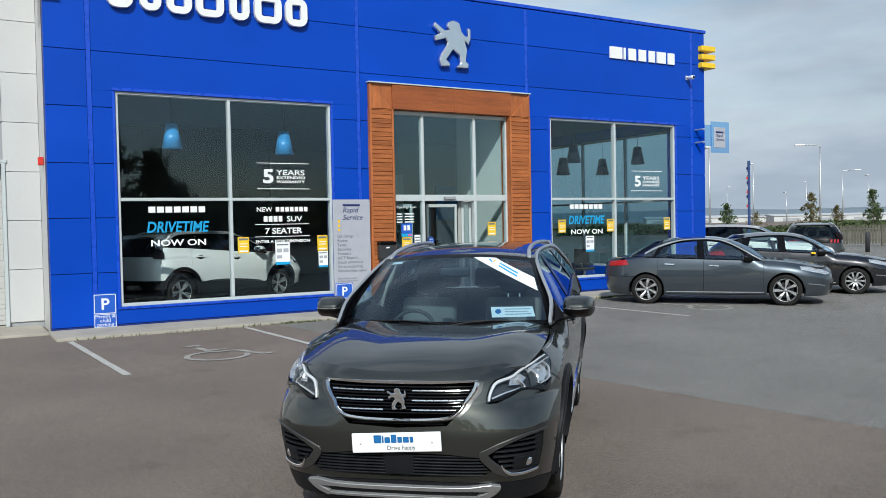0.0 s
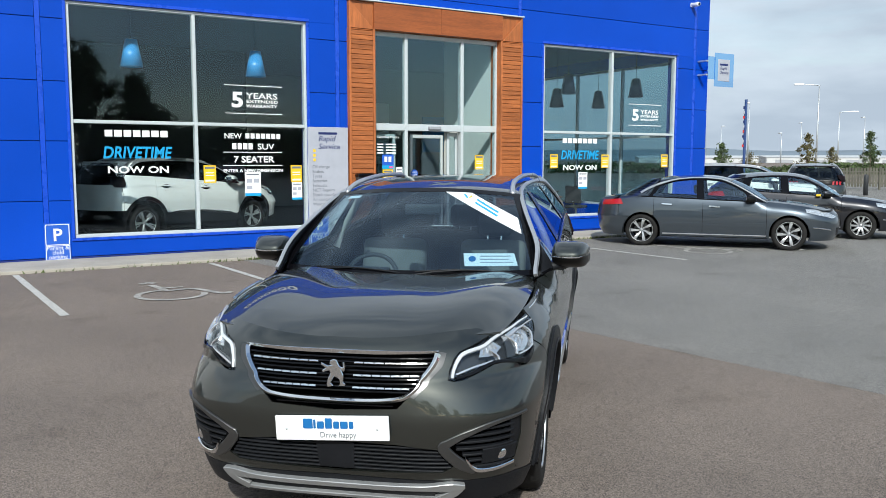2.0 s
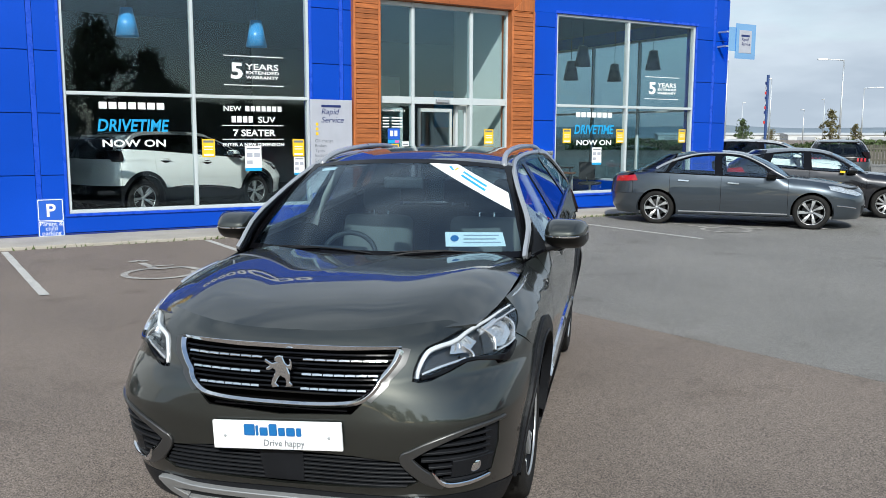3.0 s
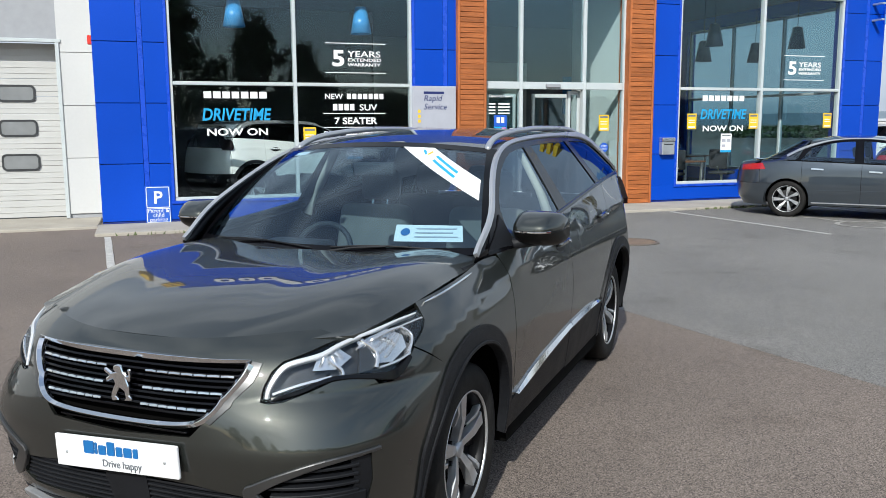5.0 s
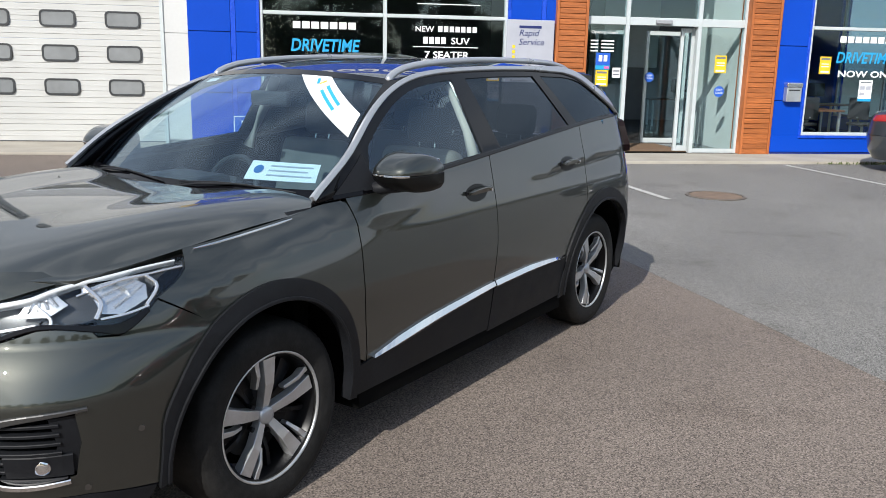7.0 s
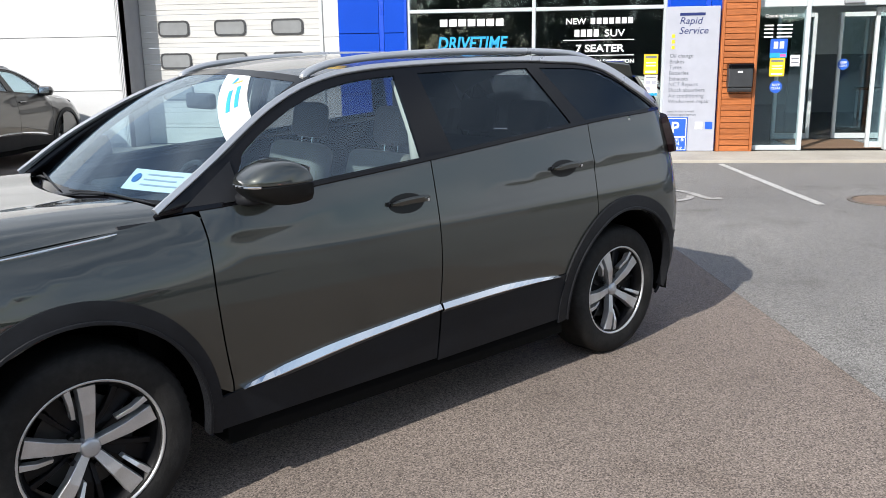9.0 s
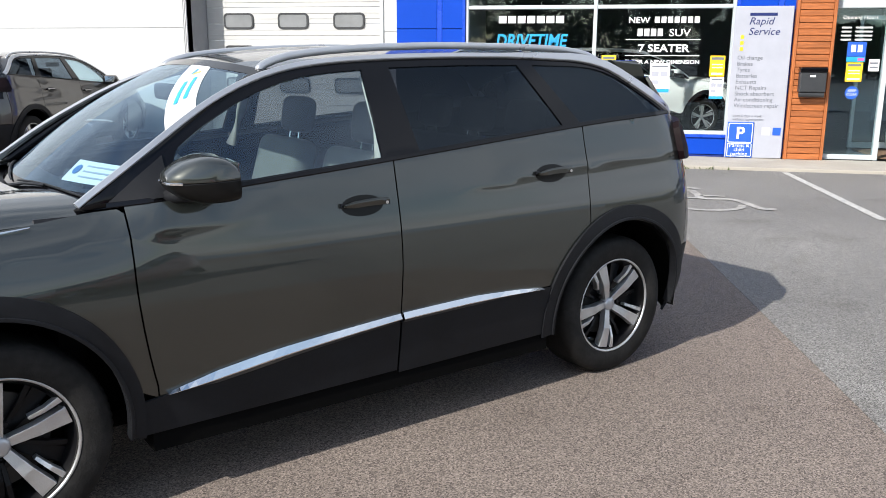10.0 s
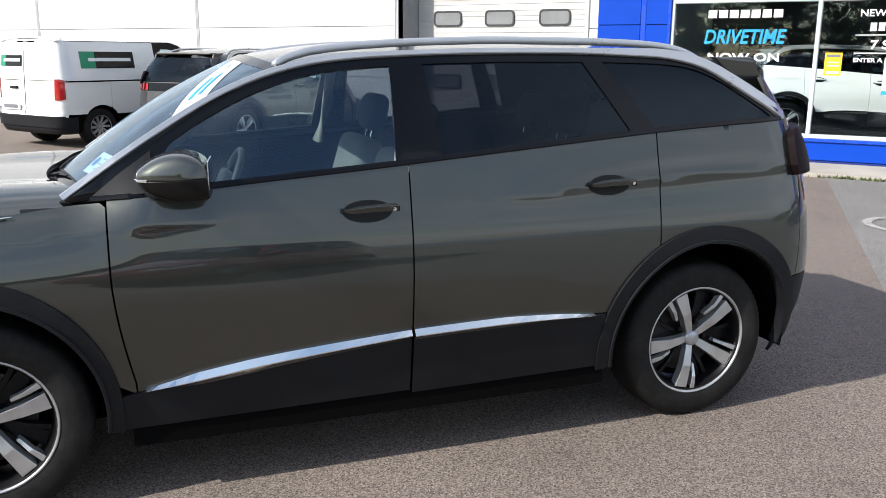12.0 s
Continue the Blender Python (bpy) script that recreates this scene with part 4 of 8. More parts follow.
def car_base(name, m, k, material, label, category="car", group="", wheels="twin", glass_rear=None, cabin=True, arches=True, steer=0.0, rims=None):
    """Body panels, glass, wheels and cabin that every car here has."""
    car = thing(name, m, label, category, group)
    S = Shell(k)
    wb, ar = k["wheelbase"], k["arch"]
    az = k["tyre"]
    st = k.get("step", (0.04, 0.04))
    g = 0.003
    glass_rear = glass_rear or M_PRIVACY
    d0, d1, d2 = k["splits"]
    sill = k["sill"]
    zlow = lambda x: S.line("skirt", x)
    for s in (1, -1):
        F = arc(0, az, ar, 8, 172, 20)
        R_ = arc(-wb, az, ar, 8, 172, 20)
        # fender
        fx = k["fender_front"]
        top = [(x, S.line("fender", x) - 0.002) for x in np.linspace(d0 + 0.02, fx, 12)]
        lean = k.get("door_slant", 0.0)
        edge0 = [(d0 - lean * min(1.0, max(0.0, (0.86 - z) / 0.40)) ** 1.6, z) for z in np.linspace(zlow(d0), 0.90, 12)]
        poly = [(x + g, z) for x, z in edge0] + [(d0 + g, S.line("belt", d0) - 0.02)] + top + k.get("fender_cut", [(fx, k["fender_low"])])
        a = [p for p in arc(0, az, ar, 8, 172, 28)]
        cutx = math.sqrt(max(1e-6, ar * ar - (k["fender_low"] - az) ** 2))
        a = [p for p in a if not (p[0] > 0 and p[1] < k["fender_low"] + 0.004) and p[0] > d0 - lean + g + 0.012]
        if fx > cutx + 0.02:
            poly += [(cutx + 0.004, k["fender_low"])]
        poly += [p for p in a if p[1] > zlow(d0) + 0.02]
        poly += [(-ar, zlow(d0))] if ar < -d0 - 0.01 else []
        skin("fender", S.side, poly, material, car, s, step=st)
        # doors
        belt = lambda x0, x1, kk=6, dz=0.0: [(x, S.line("belt", x) - dz) for x in np.linspace(x0, x1, kk)]
        skin("front_door", S.side, [*[(x - g, z) for x, z in edge0], *belt(d0 - g, d1 + g), (d1 + g, zlow(d1)), *[(x, zlow(x)) for x in np.linspace(d1 + g, d0 - lean - g, 7)[1:-1]]], material, car, s, step=st)
        rd = [(d1 - g, zlow(d1)), *belt(d1 - g, d2 + g)]
        edge = [p for p in arc(-wb, az, ar + 0.012, 90, 0, 24) if p[0] > d2 + g and p[1] > zlow(-wb + ar)]
        if edge:
            rd += [(d2 + g, edge[0][1] + 0.03)] + edge
            rd += [(edge[-1][0], zlow(edge[-1][0]))]
        else:
            rd += [(d2 + g, zlow(d2))]
        skin("rear_door", S.side, rd, material, car, s, step=st)
        # quarter
        xq = k["quarter"]
        q = [(d2 - g, S.line("belt", d2))]
        q += [(x, S.line("belt", x)) for x in np.linspace(d2 - g, xq, 8)[1:]]
        q += [(xq, k["quarter_low"])]
        a = [p for p in arc(-wb, az, ar + 0.002, 172, 8, 28) if p[1] > 0.3]
        a = [p for p in a if not (p[0] < -wb and p[1] < k["quarter_low"] + 0.004) and p[0] < d2 - g - 0.004]
        q += [(a[0][0] - 0.004, k["quarter_low"])] if a[0][1] <= k["quarter_low"] + 0.06 else []
        q += a
        q += [(d2 - g, a[-1][1] + 0.012)]
        skin("quarter_panel", S.side, q, material, car, s, step=st)
        # inner blind shell
        inner = lambda p, sg=1: S.side(p, sg) - Vector((0, 0.030 * sg, 0))
        nose_x = k["fender_front"] - 0.03
        ip = [(xq + 0.16, 0.28), (xq + 0.16, S.line("belt", xq) - 0.03)] + [(x, S.line("belt", x) - 0.03) for x in np.linspace(xq + 0.19, d0, 10)] + [(x, S.line("fender", x) - 0.035) for x in np.linspace(d0 + 0.05, nose_x, 8)] + [(nose_x, 0.28)]
        skin("inner_shell", inner, ip, M_INNER, car, s, holes=[arc(0, az, ar - 0.005, 0, 345, 23), arc(-wb, az, ar - 0.005, 0, 345, 23)], step=(0.08, 0.08), thick=0)
        # arch liners
        for ax in (0, -wb):
            bm = lathe_bm([(ar + 0.02, 0.0), (ar + 0.02, -0.34), (0.05, -0.34)], 36, "y", ends=False)
            bmesh.ops.bisect_plane(bm, geom=bm.verts[:] + bm.edges[:] + bm.faces[:], plane_co=(0, 0, -0.08), plane_no=(0, 0, -1), clear_outer=True)
            part("arch_liner", bm, M_INNER, car, at=pose(ax, s * (k["flank_ref"] - 0.05), az, 0, 0, 0 if s > 0 else 180))
        # glass and pillars on the flank
        for (nm, x0b, x0t, x1b, x1t, gm) in k["windows"]:
            gm = {"clear": M_CARGLASS, "dark": glass_rear}[gm]
            poly = [(x, S.line("belt", x) + 0.018) for x in np.linspace(x0b, x1b, 8)]
            poly += [(x, S.line("window_top", x)) for x in np.linspace(x1t, x0t, 10)]
            skin("side_window", S.side, poly, gm, car, s, step=(0.06, 0.06), lift=-0.008, thick=0)
        # black window surround with the window openings
        hull = [(x, S.line("belt", x) + 0.001) for x in np.linspace(k["dlo"][0], k["dlo"][1], 24)]
        hull += [(x, S.line("cant", x)) for x in np.linspace(k["dlo"][1] + 0.001, k["dlo"][0] - 0.001, 40)]
        holes = []
        for (nm, x0b, x0t, x1b, x1t, gm) in k["windows"]:
            h = [(x, S.line("belt", x) + 0.022) for x in np.linspace(x0b - 0.004, x1b + 0.004, 8)]
            h += [(x, S.line("window_top", x) - 0.006) for x in np.linspace(x1t + 0.004, x0t - 0.004, 10)]
            holes.append(h)
        skin("window_surround", S.side, hull, M_GLOSSB, car, s, holes=holes, step=(0.06, 0.06), lift=-0.003)
        ribbon("waist_seal", S.side, [(x, S.line("belt", x) + 0.008) for x in np.linspace(k["dlo"][0] - 0.04, k["dlo"][1] + 0.03, 7)], 0.02, 0.006, M_GLOSSB, car, s, k=3)
        if k.get("bright"):
            xs = np.linspace(k["dlo"][0] + 0.05, k["dlo"][1] + 0.004, 18)
            ribbon("bright_strip", S.side, [(x, S.line("cant", x) + 0.002) for x in xs], ((0, k["bright"]), (0.66, k["bright"]), (0.86, k["bright"] * 2.1), (1, k["bright"] * 2.3)), 0.010, M_SATIN, car, s, k=3, label="satin silver strip over the side windows")
        # wheels
        for ax, stv in ((0, steer), (-wb, 0)):
            wheel(car, ax, s * k["track"], k["tyre"], k["rim"], k["tyre_w"], wheels, stv, big=(k.get("detail", False)), turn=90 if ax == 0 else 68)
    # bonnet, roof, screens
    skin("bonnet", S.hood, [(0.0, -1), (0.5, -1), (1, -1), (1, 1), (0, 1)], material, car, step=(0.03, 0.045), thick=0.02)
    xr0, xr1 = k["head"][0] + 0.0, k["roof_end"]
    skin("roof", S.roof, [(xr0 - k["head"][2] * v * v, v) for v in np.linspace(-1, 1, 13)] + [(xr1, v) for v in np.linspace(1, -1, 9)], material, car, step=(0.05, 0.08))
    skin("windscreen", S.screen, [(-1, 0), (1, 0), (1, 1), (-1, 1)], M_SCREEN, car, step=(0.08, 0.08), thick=0.0)
    # dark screen border and pillars
    skin("screen_border", S.screen, [(-1.03, -0.02), (1.03, -0.02), (1.03, 1.02), (-1.03, 1.02)], M_GLOSSB, car, holes=[[(-0.955, 0.030), (0.955, 0.030), (0.945, 0.955), (-0.945, 0.955)]], step=(0.08, 0.08), lift=0.001, thick=0.01)
    for s in (1, -1):
        verts, faces = [], []
        k0 = 16
        for i in range(k0 + 1):
            q = i / k0
            A = S.screen((1.02, q), s)
            xq_ = k["dlo"][0] + 0.06 + (k["head"][0] - k["head"][2] - 0.06 - k["dlo"][0] - 0.06) * q
            B = S.side((xq_, S.line("cant", xq_)), s)
            for j in range(5):
                t = j / 4
                verts.append(A.lerp(B, t) + Vector((0.006, 0.010 * s, 0.010)) * math.sin(math.pi * t) - Vector((0, 0, 0.004)))
        for i in range(k0):
            for j in range(4):
                f = (i * 5 + j, i * 5 + j + 1, (i + 1) * 5 + j + 1, (i + 1) * 5 + j)
                faces.append(f if s < 0 else f[::-1])
        bm = bmesh.new()
        vs = [bm.verts.new(v) for v in verts]
        for f in faces:
            bm.faces.new([vs[i] for i in f])
        ext = bmesh.ops.extrude_face_region(bm, geom=bm.faces[:])
        bmesh.ops.translate(bm, verts=[v for v in ext["geom"] if isinstance(v, bmesh.types.BMVert)], vec=(-0.02, -0.02 * s, -0.03))
        bmesh.ops.recalc_face_normals(bm, faces=bm.faces[:])
        part("windscreen_pillar", bm, M_GLOSSB if k.get("detail") else material, car, smooth=True)
    # tail
    ze = S.line("roof", xr1)
    poly = [S.ry(y, k["gate_low"]) for y in np.linspace(-0.70, 0.70, 9)]
    rr = 0.985
    low, high = k["gate_low"], S.line("cant", xr1)
    zg = k["rear_glass"][0]
    gate = [S.rx(xq - 0.004, z) for z in (low, (low + zg) / 2, zg - 0.01)]
    skin("tailgate", S.rear, [(-a, z) for a, z in gate[::-1]] + gate, material, car, step=(0.03, 0.05))
    skin("rear_window" if not k.get("van") else "rear_door", S.rear, [(-0.80, k["rear_glass"][0]), (0.80, k["rear_glass"][0]), (0.74, k["rear_glass"][1]), (-0.74, k["rear_glass"][1])], M_PRIVACY if not k.get("van") else material, car, step=(0.04, 0.05))
    for s in (1, -1):
        skin("rear_pillar", S.rear, [(gate[-1][0], zg - 0.005), S.rx(xq - 0.03, (zg + k["rear_glass"][1]) / 2), S.rx(k["dlo"][1] - 0.04, k["rear_glass"][1]), (0.745, k["rear_glass"][1]), (0.805, k["rear_glass"][0] - 0.005)], material, car, s, step=(0.03, 0.05))
    ab = [S.rx(-wb - math.sqrt(max(0.0, (ar + 0.006) ** 2 - (z - az) ** 2)), z) for z in np.linspace(k["bumper_low"], low - 0.005, 7)]
    skin("rear_bumper", S.rear, [(-a, z) for a, z in ab[::-1]] + ab, k["bumper_mat"] or material, car, step=(0.03, 0.05))
    # underside and bulkheads
    w = k["flank_ref"]
    box("floor_pan", (-wb - 0.50, 0.45, -w + 0.30, w - 0.30, 0.24, 0.30), M_INNER, car, bevel=0.0)
    box("floor_pan", (-wb + ar + 0.03, -ar - 0.03, -w + 0.05, w - 0.05, 0.22, 0.31), M_INNER, car, bevel=0.0)
    # engine-bay bulkhead and boot floor close the view through the glass
    box("bulkhead", (k["cowl"][0] - 0.10, k["cowl"][0] - 0.02, -w + 0.16, w - 0.16, 0.31, k["cowl"][1] - 0.06), M_INNER, car, bevel=0.0)
    box("cowl_panel", (k["cowl"][0] - k["cowl"][2] - 0.08, k["cowl"][0] + 0.03, -w + 0.14, w - 0.14, k["cowl"][1] - 0.06, k["cowl"][1] - 0.018), M_CLAD, car, bevel=0.01)
    if cabin:
        zd = k["cowl"][1]
        part("dashboard", box_bm([(k["cowl"][0] - 0.62, k["cowl"][0] - 0.10, -w + 0.15, w - 0.15, zd - 0.36, zd - 0.075)], 0.05, 3), M_DASH, car, smooth=True)
        box("instrument_hood", (k["cowl"][0] - 0.60, k["cowl"][0] - 0.35, -0.55, -0.19, zd - 0.08, zd - 0.02), M_DASH, car, bevel=0.02, seg=2)
        steering(car, k["cowl"][0] - 0.76, -0.37, zd - 0.12)
        zf = k.get("seat_z", 0.52)
        for y in (-0.37, 0.37):
            seat(car, k["seat_x"], y, zf, 0.56, k.get("seat_mat", M_SEATD))
        for y in (-0.40, 0.0, 0.40):
            seat(car, k["seat_x"] - 0.92, y, zf + 0.03, 0.52, M_SEATD)
        hl = lambda p, s=1: S.roof(p, s) - Vector((0, 0, 0.045))
        skin("headlining", hl, [(xr0 - 0.10, -0.93), (xr0 - 0.10, 0.93), (xr1 + 0.05, 0.93), (xr1 + 0.05, -0.93)], M_LINING, car, step=(0.12, 0.12), thick=0)
        part("rear_view_mirror", box_bm([(-0.02, 0.02, -0.12, 0.12, -0.035, 0.035)], 0.015, 2), M_DASH, car, at=pose(k["head"][0] + 0.10, 0, S.line("roof", k["head"][0]) - 0.13))
    return car, S


def mirror_unit(car, S, x, z, s, material, size=1.0, y0=None, detail=False):
    """Door mirror: shell over a black lower half, on an arm."""
    w = S.width(x, S.line("belt", x))
    yc = (y0 or w + 0.06)
    mir = new("door_mirror")
    mir.parent = car
    mir.matrix_local = pose(x, s * yc, z, 0, 0, -8 * s)
    # side profiles (x forward, z up): domed cap, flat-bottomed base, a flat face towards the rear
    cap = curve([(0.140, -0.018), (0.130, 0.010), (0.075, 0.047), (0.010, 0.066), (-0.050, 0.062), (-0.092, 0.036), (-0.104, -0.006)], 5)
    base = curve([(-0.104, -0.010), (-0.107, -0.070), (-0.099, -0.092), (-0.02, -0.100), (0.050, -0.090), (0.115, -0.058), (0.142, -0.022)], 5)
    for nm, m, prof, in_ in (("mirror_shell", material, cap, 1.0), ("mirror_base", M_SHADE_BLACK, base, 1.0)):
        bm = bmesh.new()
        rows = []
        for j in range(15):
            v = -1 + 2 * j / 14
            r = max(0.05, 1 - abs(v) ** 4) ** (1 / 3.6) * (1 - 0.10 * (v * s + 1) / 2)
            rows.append([bm.verts.new((size * (-0.104 + (x + 0.104) * r * in_), size * 0.108 * v, size * (-0.015 + (z + 0.015) * r ** 0.7))) for x, z in prof])
        for p, q in zip(rows, rows[1:]):
            for i in range(len(prof) - 1):
                bm.faces.new((p[i], p[i + 1], q[i + 1], q[i]))
            bm.faces.new((p[-1], p[0], q[0], q[-1]))
        bm.faces.new(rows[0])
        bm.faces.new(rows[-1][::-1])
        bmesh.ops.recalc_face_normals(bm, faces=bm.faces[:])
        part(nm, bm, m, mir, smooth=True)
    box("mirror_glass", (-0.1075 * size, -0.102 * size, -0.080 * size, 0.080 * size, -0.055 * size, 0.040 * size), M_CHROME, mir, bevel=0.002)
    if detail:
        ribbon("indicator_strip", lambda p, q=1: Vector((-0.104 + 0.244 * max(0.05, 1 - abs(p[0] / 0.108) ** 4) ** (1 / 3.6) * (1 - 0.10 * (p[0] / 0.108 * s + 1) / 2), p[0], p[1])), [(-0.090, -0.020), (0.0, -0.022), (0.090, -0.020)], 0.008, 0.003, M_CHROME, mir, k=5)
    arm = [(0.10, -s * (yc - w + 0.02), -0.085 * size), (0.06, -s * 0.07, -0.080 * size), (0.01, 0, -0.065 * size)]
    part("mirror_arm", tube_bm(arm, [0.030 * size, 0.026 * size, 0.03 * size], 10), M_CLAD, mir, smooth=True)
    return mir


def door_handle(car, S, x0, x1, z, s, material):
    """A bar over a flat ellipse whose near-black colour paints a recess's shade."""
    xm = (x0 + x1) / 2
    L = abs(x1 - x0)
    rec = [(xm + 0.47 * L * math.cos(t) + 0.05 * L, z - 0.004 + 0.041 * math.sin(t)) for t in np.linspace(0, 2 * math.pi, 25)[:-1]]
    han = skin("door_handle", S.side, rec, M_SHADE_BLACK, car, s, step=(0.02, 0.02), lift=0.0015, thick=0.003)
    ribbon("handle_bar", S.side, [(x0, z - 0.002), (xm, z + 0.004), (x1, z + 0.006)], ((0, 0.010), (0.25, 0.026), (0.8, 0.030), (1, 0.022)), 0.011, material, han, s, lift=0.020, k=6, ridge=0.35)
    for x in (x0, x1):
        ribbon("handle_foot", S.side, [(x - 0.010, z), (x, z + 0.001), (x + 0.010, z + 0.002)], 0.018, 0.010, M_GLOSSB, han, s, lift=0.004, k=2)
    if S.k.get("detail"):
        p = S.side((x1 + 0.016, z + 0.005), s)
        part("lock", lathe_bm([(0.001, 0.0365), (0.007, 0.036), (0.008, 0.02)], 12, "y"), M_CHROME, han, at=pose(p.x, p.y, p.z, 0, 0, 0 if s > 0 else 180))


M_SKID = mat("satin_skid_silver", (0.34, 0.345, 0.35), 0.36, metal=0.6, vary=0.08)
# near black: painted shade of the handle recesses, and black mirror bases
M_SHADE_BLACK = mat("recess_shade_mirror_black", (0.006, 0.006, 0.006), 0.3, spec=0.2, vary=0.05)
M_BLADE = mat("dark_satin_blade", (0.10, 0.10, 0.10), 0.35, metal=0.8, vary=0.06)
M_LAMPIN = mat("lamp_inner_bezel", (0.62, 0.63, 0.65), 0.34, metal=0.55, vary=0.35, scale=30)
M_LAMPHOUSE = mat("lamp_dark_housing", (0.045, 0.047, 0.05), 0.30, metal=0.3, vary=0.2, scale=20)
M_DAYLIGHT = mat("daylight_guide", (0.66, 0.68, 0.70), 0.25, metal=0.35, vary=0.05)


# outline of the plain emblem on the wall and on the grilles
EMBLEM = [(-0.30, -0.52), (-0.05, -0.50), (-0.08, -0.42), (-0.16, -0.36), (0.02, -0.12), (0.20, -0.24), (0.22, -0.42), (0.10, -0.52), (0.42, -0.52), (0.44, -0.42), (0.36, -0.36), (0.40, -0.10), (0.34, 0.10), (0.44, 0.02), (0.50, 0.16), (0.50, 0.38), (0.42, 0.40), (0.44, 0.22), (0.36, 0.20), (0.26, 0.30), (0.20, 0.50), (0.04, 0.54), (-0.10, 0.48), (-0.12, 0.38), (-0.04, 0.32), (-0.20, 0.30), (-0.44, 0.46), (-0.48, 0.36), (-0.30, 0.22), (-0.46, 0.14), (-0.44, 0.04), (-0.16, 0.12), (-0.12, 0.0), (-0.30, -0.26), (-0.34, -0.40)]

SUV = dict(
    n_front=3.9, n_top=2.82, n_rear=2.8, core=(-0.12, -3.08), wheelbase=2.84, arch=0.447, tyre=0.358, rim=0.243, tyre_w=0.235, track=0.868, sill=0.3,
    nose=[(0.18, 0.86), (0.28, 0.915), (0.38, 0.955), (0.50, 0.985), (0.62, 1.0), (0.74, 0.995), (0.84, 0.967), (0.91, 0.935), (0.945, 0.900), (0.97, 0.868), (1.03, 0.78), (1.15, 0.58)],
    tail=[(0.2, -3.45), (0.32, -3.58), (0.45, -3.65), (0.62, -3.67), (0.8, -3.64), (1.0, -3.61), (1.2, -3.55), (1.31, -3.47), (1.45, -3.39), (1.56, -3.32), (1.62, -3.28)],
    flank=[(0.18, 0.842), (0.28, 0.870), (0.42, 0.890), (0.55, 0.905), (0.66, 0.917), (0.76, 0.924), (0.86, 0.919), (0.94, 0.909), (1.0, 0.897), (1.08, 0.880), (1.16, 0.862), (1.25, 0.842), (1.32, 0.827), (1.7, 0.77)],
    flank_ref=0.92, lean=0.60, roll=0.095, blend=(-0.62, -0.30),
    fender=[(-0.5, 1.10), (-0.28, 1.082), (-0.2, 1.066), (0.0, 1.052), (0.3, 1.024), (0.45, 1.012), (0.6, 1.010), (0.8, 1.0)],
    belt=[(-3.5, 1.325), (-3.27, 1.315), (-2.8, 1.292), (-2.34, 1.256), (-1.9, 1.219), (-1.5, 1.184), (-1.1, 1.155), (-0.8, 1.132), (-0.45, 1.10), (-0.25, 1.082)],
    cant=[(-3.5, 1.165), (-3.27, 1.322), (-3.12, 1.424), (-2.98, 1.515), (-2.90, 1.556), (-2.82, 1.580), (-2.7, 1.592), (-2.4, 1.599), (-1.96, 1.598), (-1.6, 1.588), (-1.35, 1.572), (-1.22, 1.557), (-1.1, 1.535), (-0.96, 1.49), (-0.78, 1.41), (-0.58, 1.29), (-0.42, 1.185), (-0.29, 1.090), (-0.2, 1.06)],
    window_top=[(-3.5, 1.13), (-3.27, 1.288), (-3.12, 1.391), (-2.98, 1.482), (-2.90, 1.523), (-2.82, 1.547), (-2.7, 1.560), (-2.4, 1.567), (-1.96, 1.566), (-1.6, 1.556), (-1.35, 1.540), (-1.22, 1.525), (-1.1, 1.498), (-0.96, 1.45), (-0.78, 1.362), (-0.58, 1.235), (-0.45, 1.14), (-0.3, 1.04)],
    roof=[(-3.5, 1.52), (-3.3, 1.575), (-3.0, 1.618), (-2.5, 1.645), (-2.0, 1.650), (-1.5, 1.638), (-1.25, 1.618), (-1.05, 1.585), (-0.95, 1.565), (-0.8, 1.52)],
    skirt=[(-2.45, 0.545), (-2.26, 0.547), (-1.49, 0.550), (-1.1, 0.520), (-0.8, 0.482), (-0.557, 0.444), (-0.44, 0.425), (0, 0.40)],
    creases=[(((-3.3, -2.59, -2.27, -2.03, -1.77), (1.122, 1.089, 1.078, 1.051, 1.034)), ((-3.4, -2.9, -2.2, -1.75), (0.010, 0.011, 0.008, 0.0)), 0.07, 0.022),
             (((-0.95, -0.63, -0.43, -0.24, 0.03, 0.26, 0.42), (1.035, 1.02, 1.003, 0.985, 0.958, 0.912, 0.868)), ((-1.0, -0.55, 0.1, 0.36, 0.45), (0.0, 0.010, 0.017, 0.014, 0.0)), 0.12, 0.030)],
    door_slant=0.055,
    splits=(-0.447, -1.503, -2.580), fender_front=0.300, fender_low=0.750, fender_cut=[(0.335, 0.969), (0.39, 0.934), (0.452, 0.902), (0.37, 0.846), (0.286, 0.789), (0.20, 0.762)], quarter=-3.33, quarter_low=0.62,
    windows=[("front", -0.56, -0.66, -1.465, -1.50, "clear"), ("rear", -1.64, -1.625, -2.47, -2.33, "dark"), ("quarter", -2.575, -2.41, -3.19, -3.00, "dark")],
    dlo=(-0.36, -3.262), cowl=(-0.20, 1.092, 0.20), head=(-0.99, 0.050, 0.07), screen_w=(0.795, 0.60), hood_w=(0.785, 0.700), hood_taper=5, hood_sweep=0.222, hood_nose=(0.862, 0.963), hood_drop=(0.032, 0.008), hood_pow=3.3, hood_side=1.1, hood_ridge=0.034,
    roof_end=-3.22, gate_low=0.62, rear_glass=(1.13, 1.50), bumper_low=0.24, bumper_mat=M_CLAD, seat_x=-1.22, bright=0.024, detail=True, seat_mat=M_SEAT, step=(0.045, 0.045))


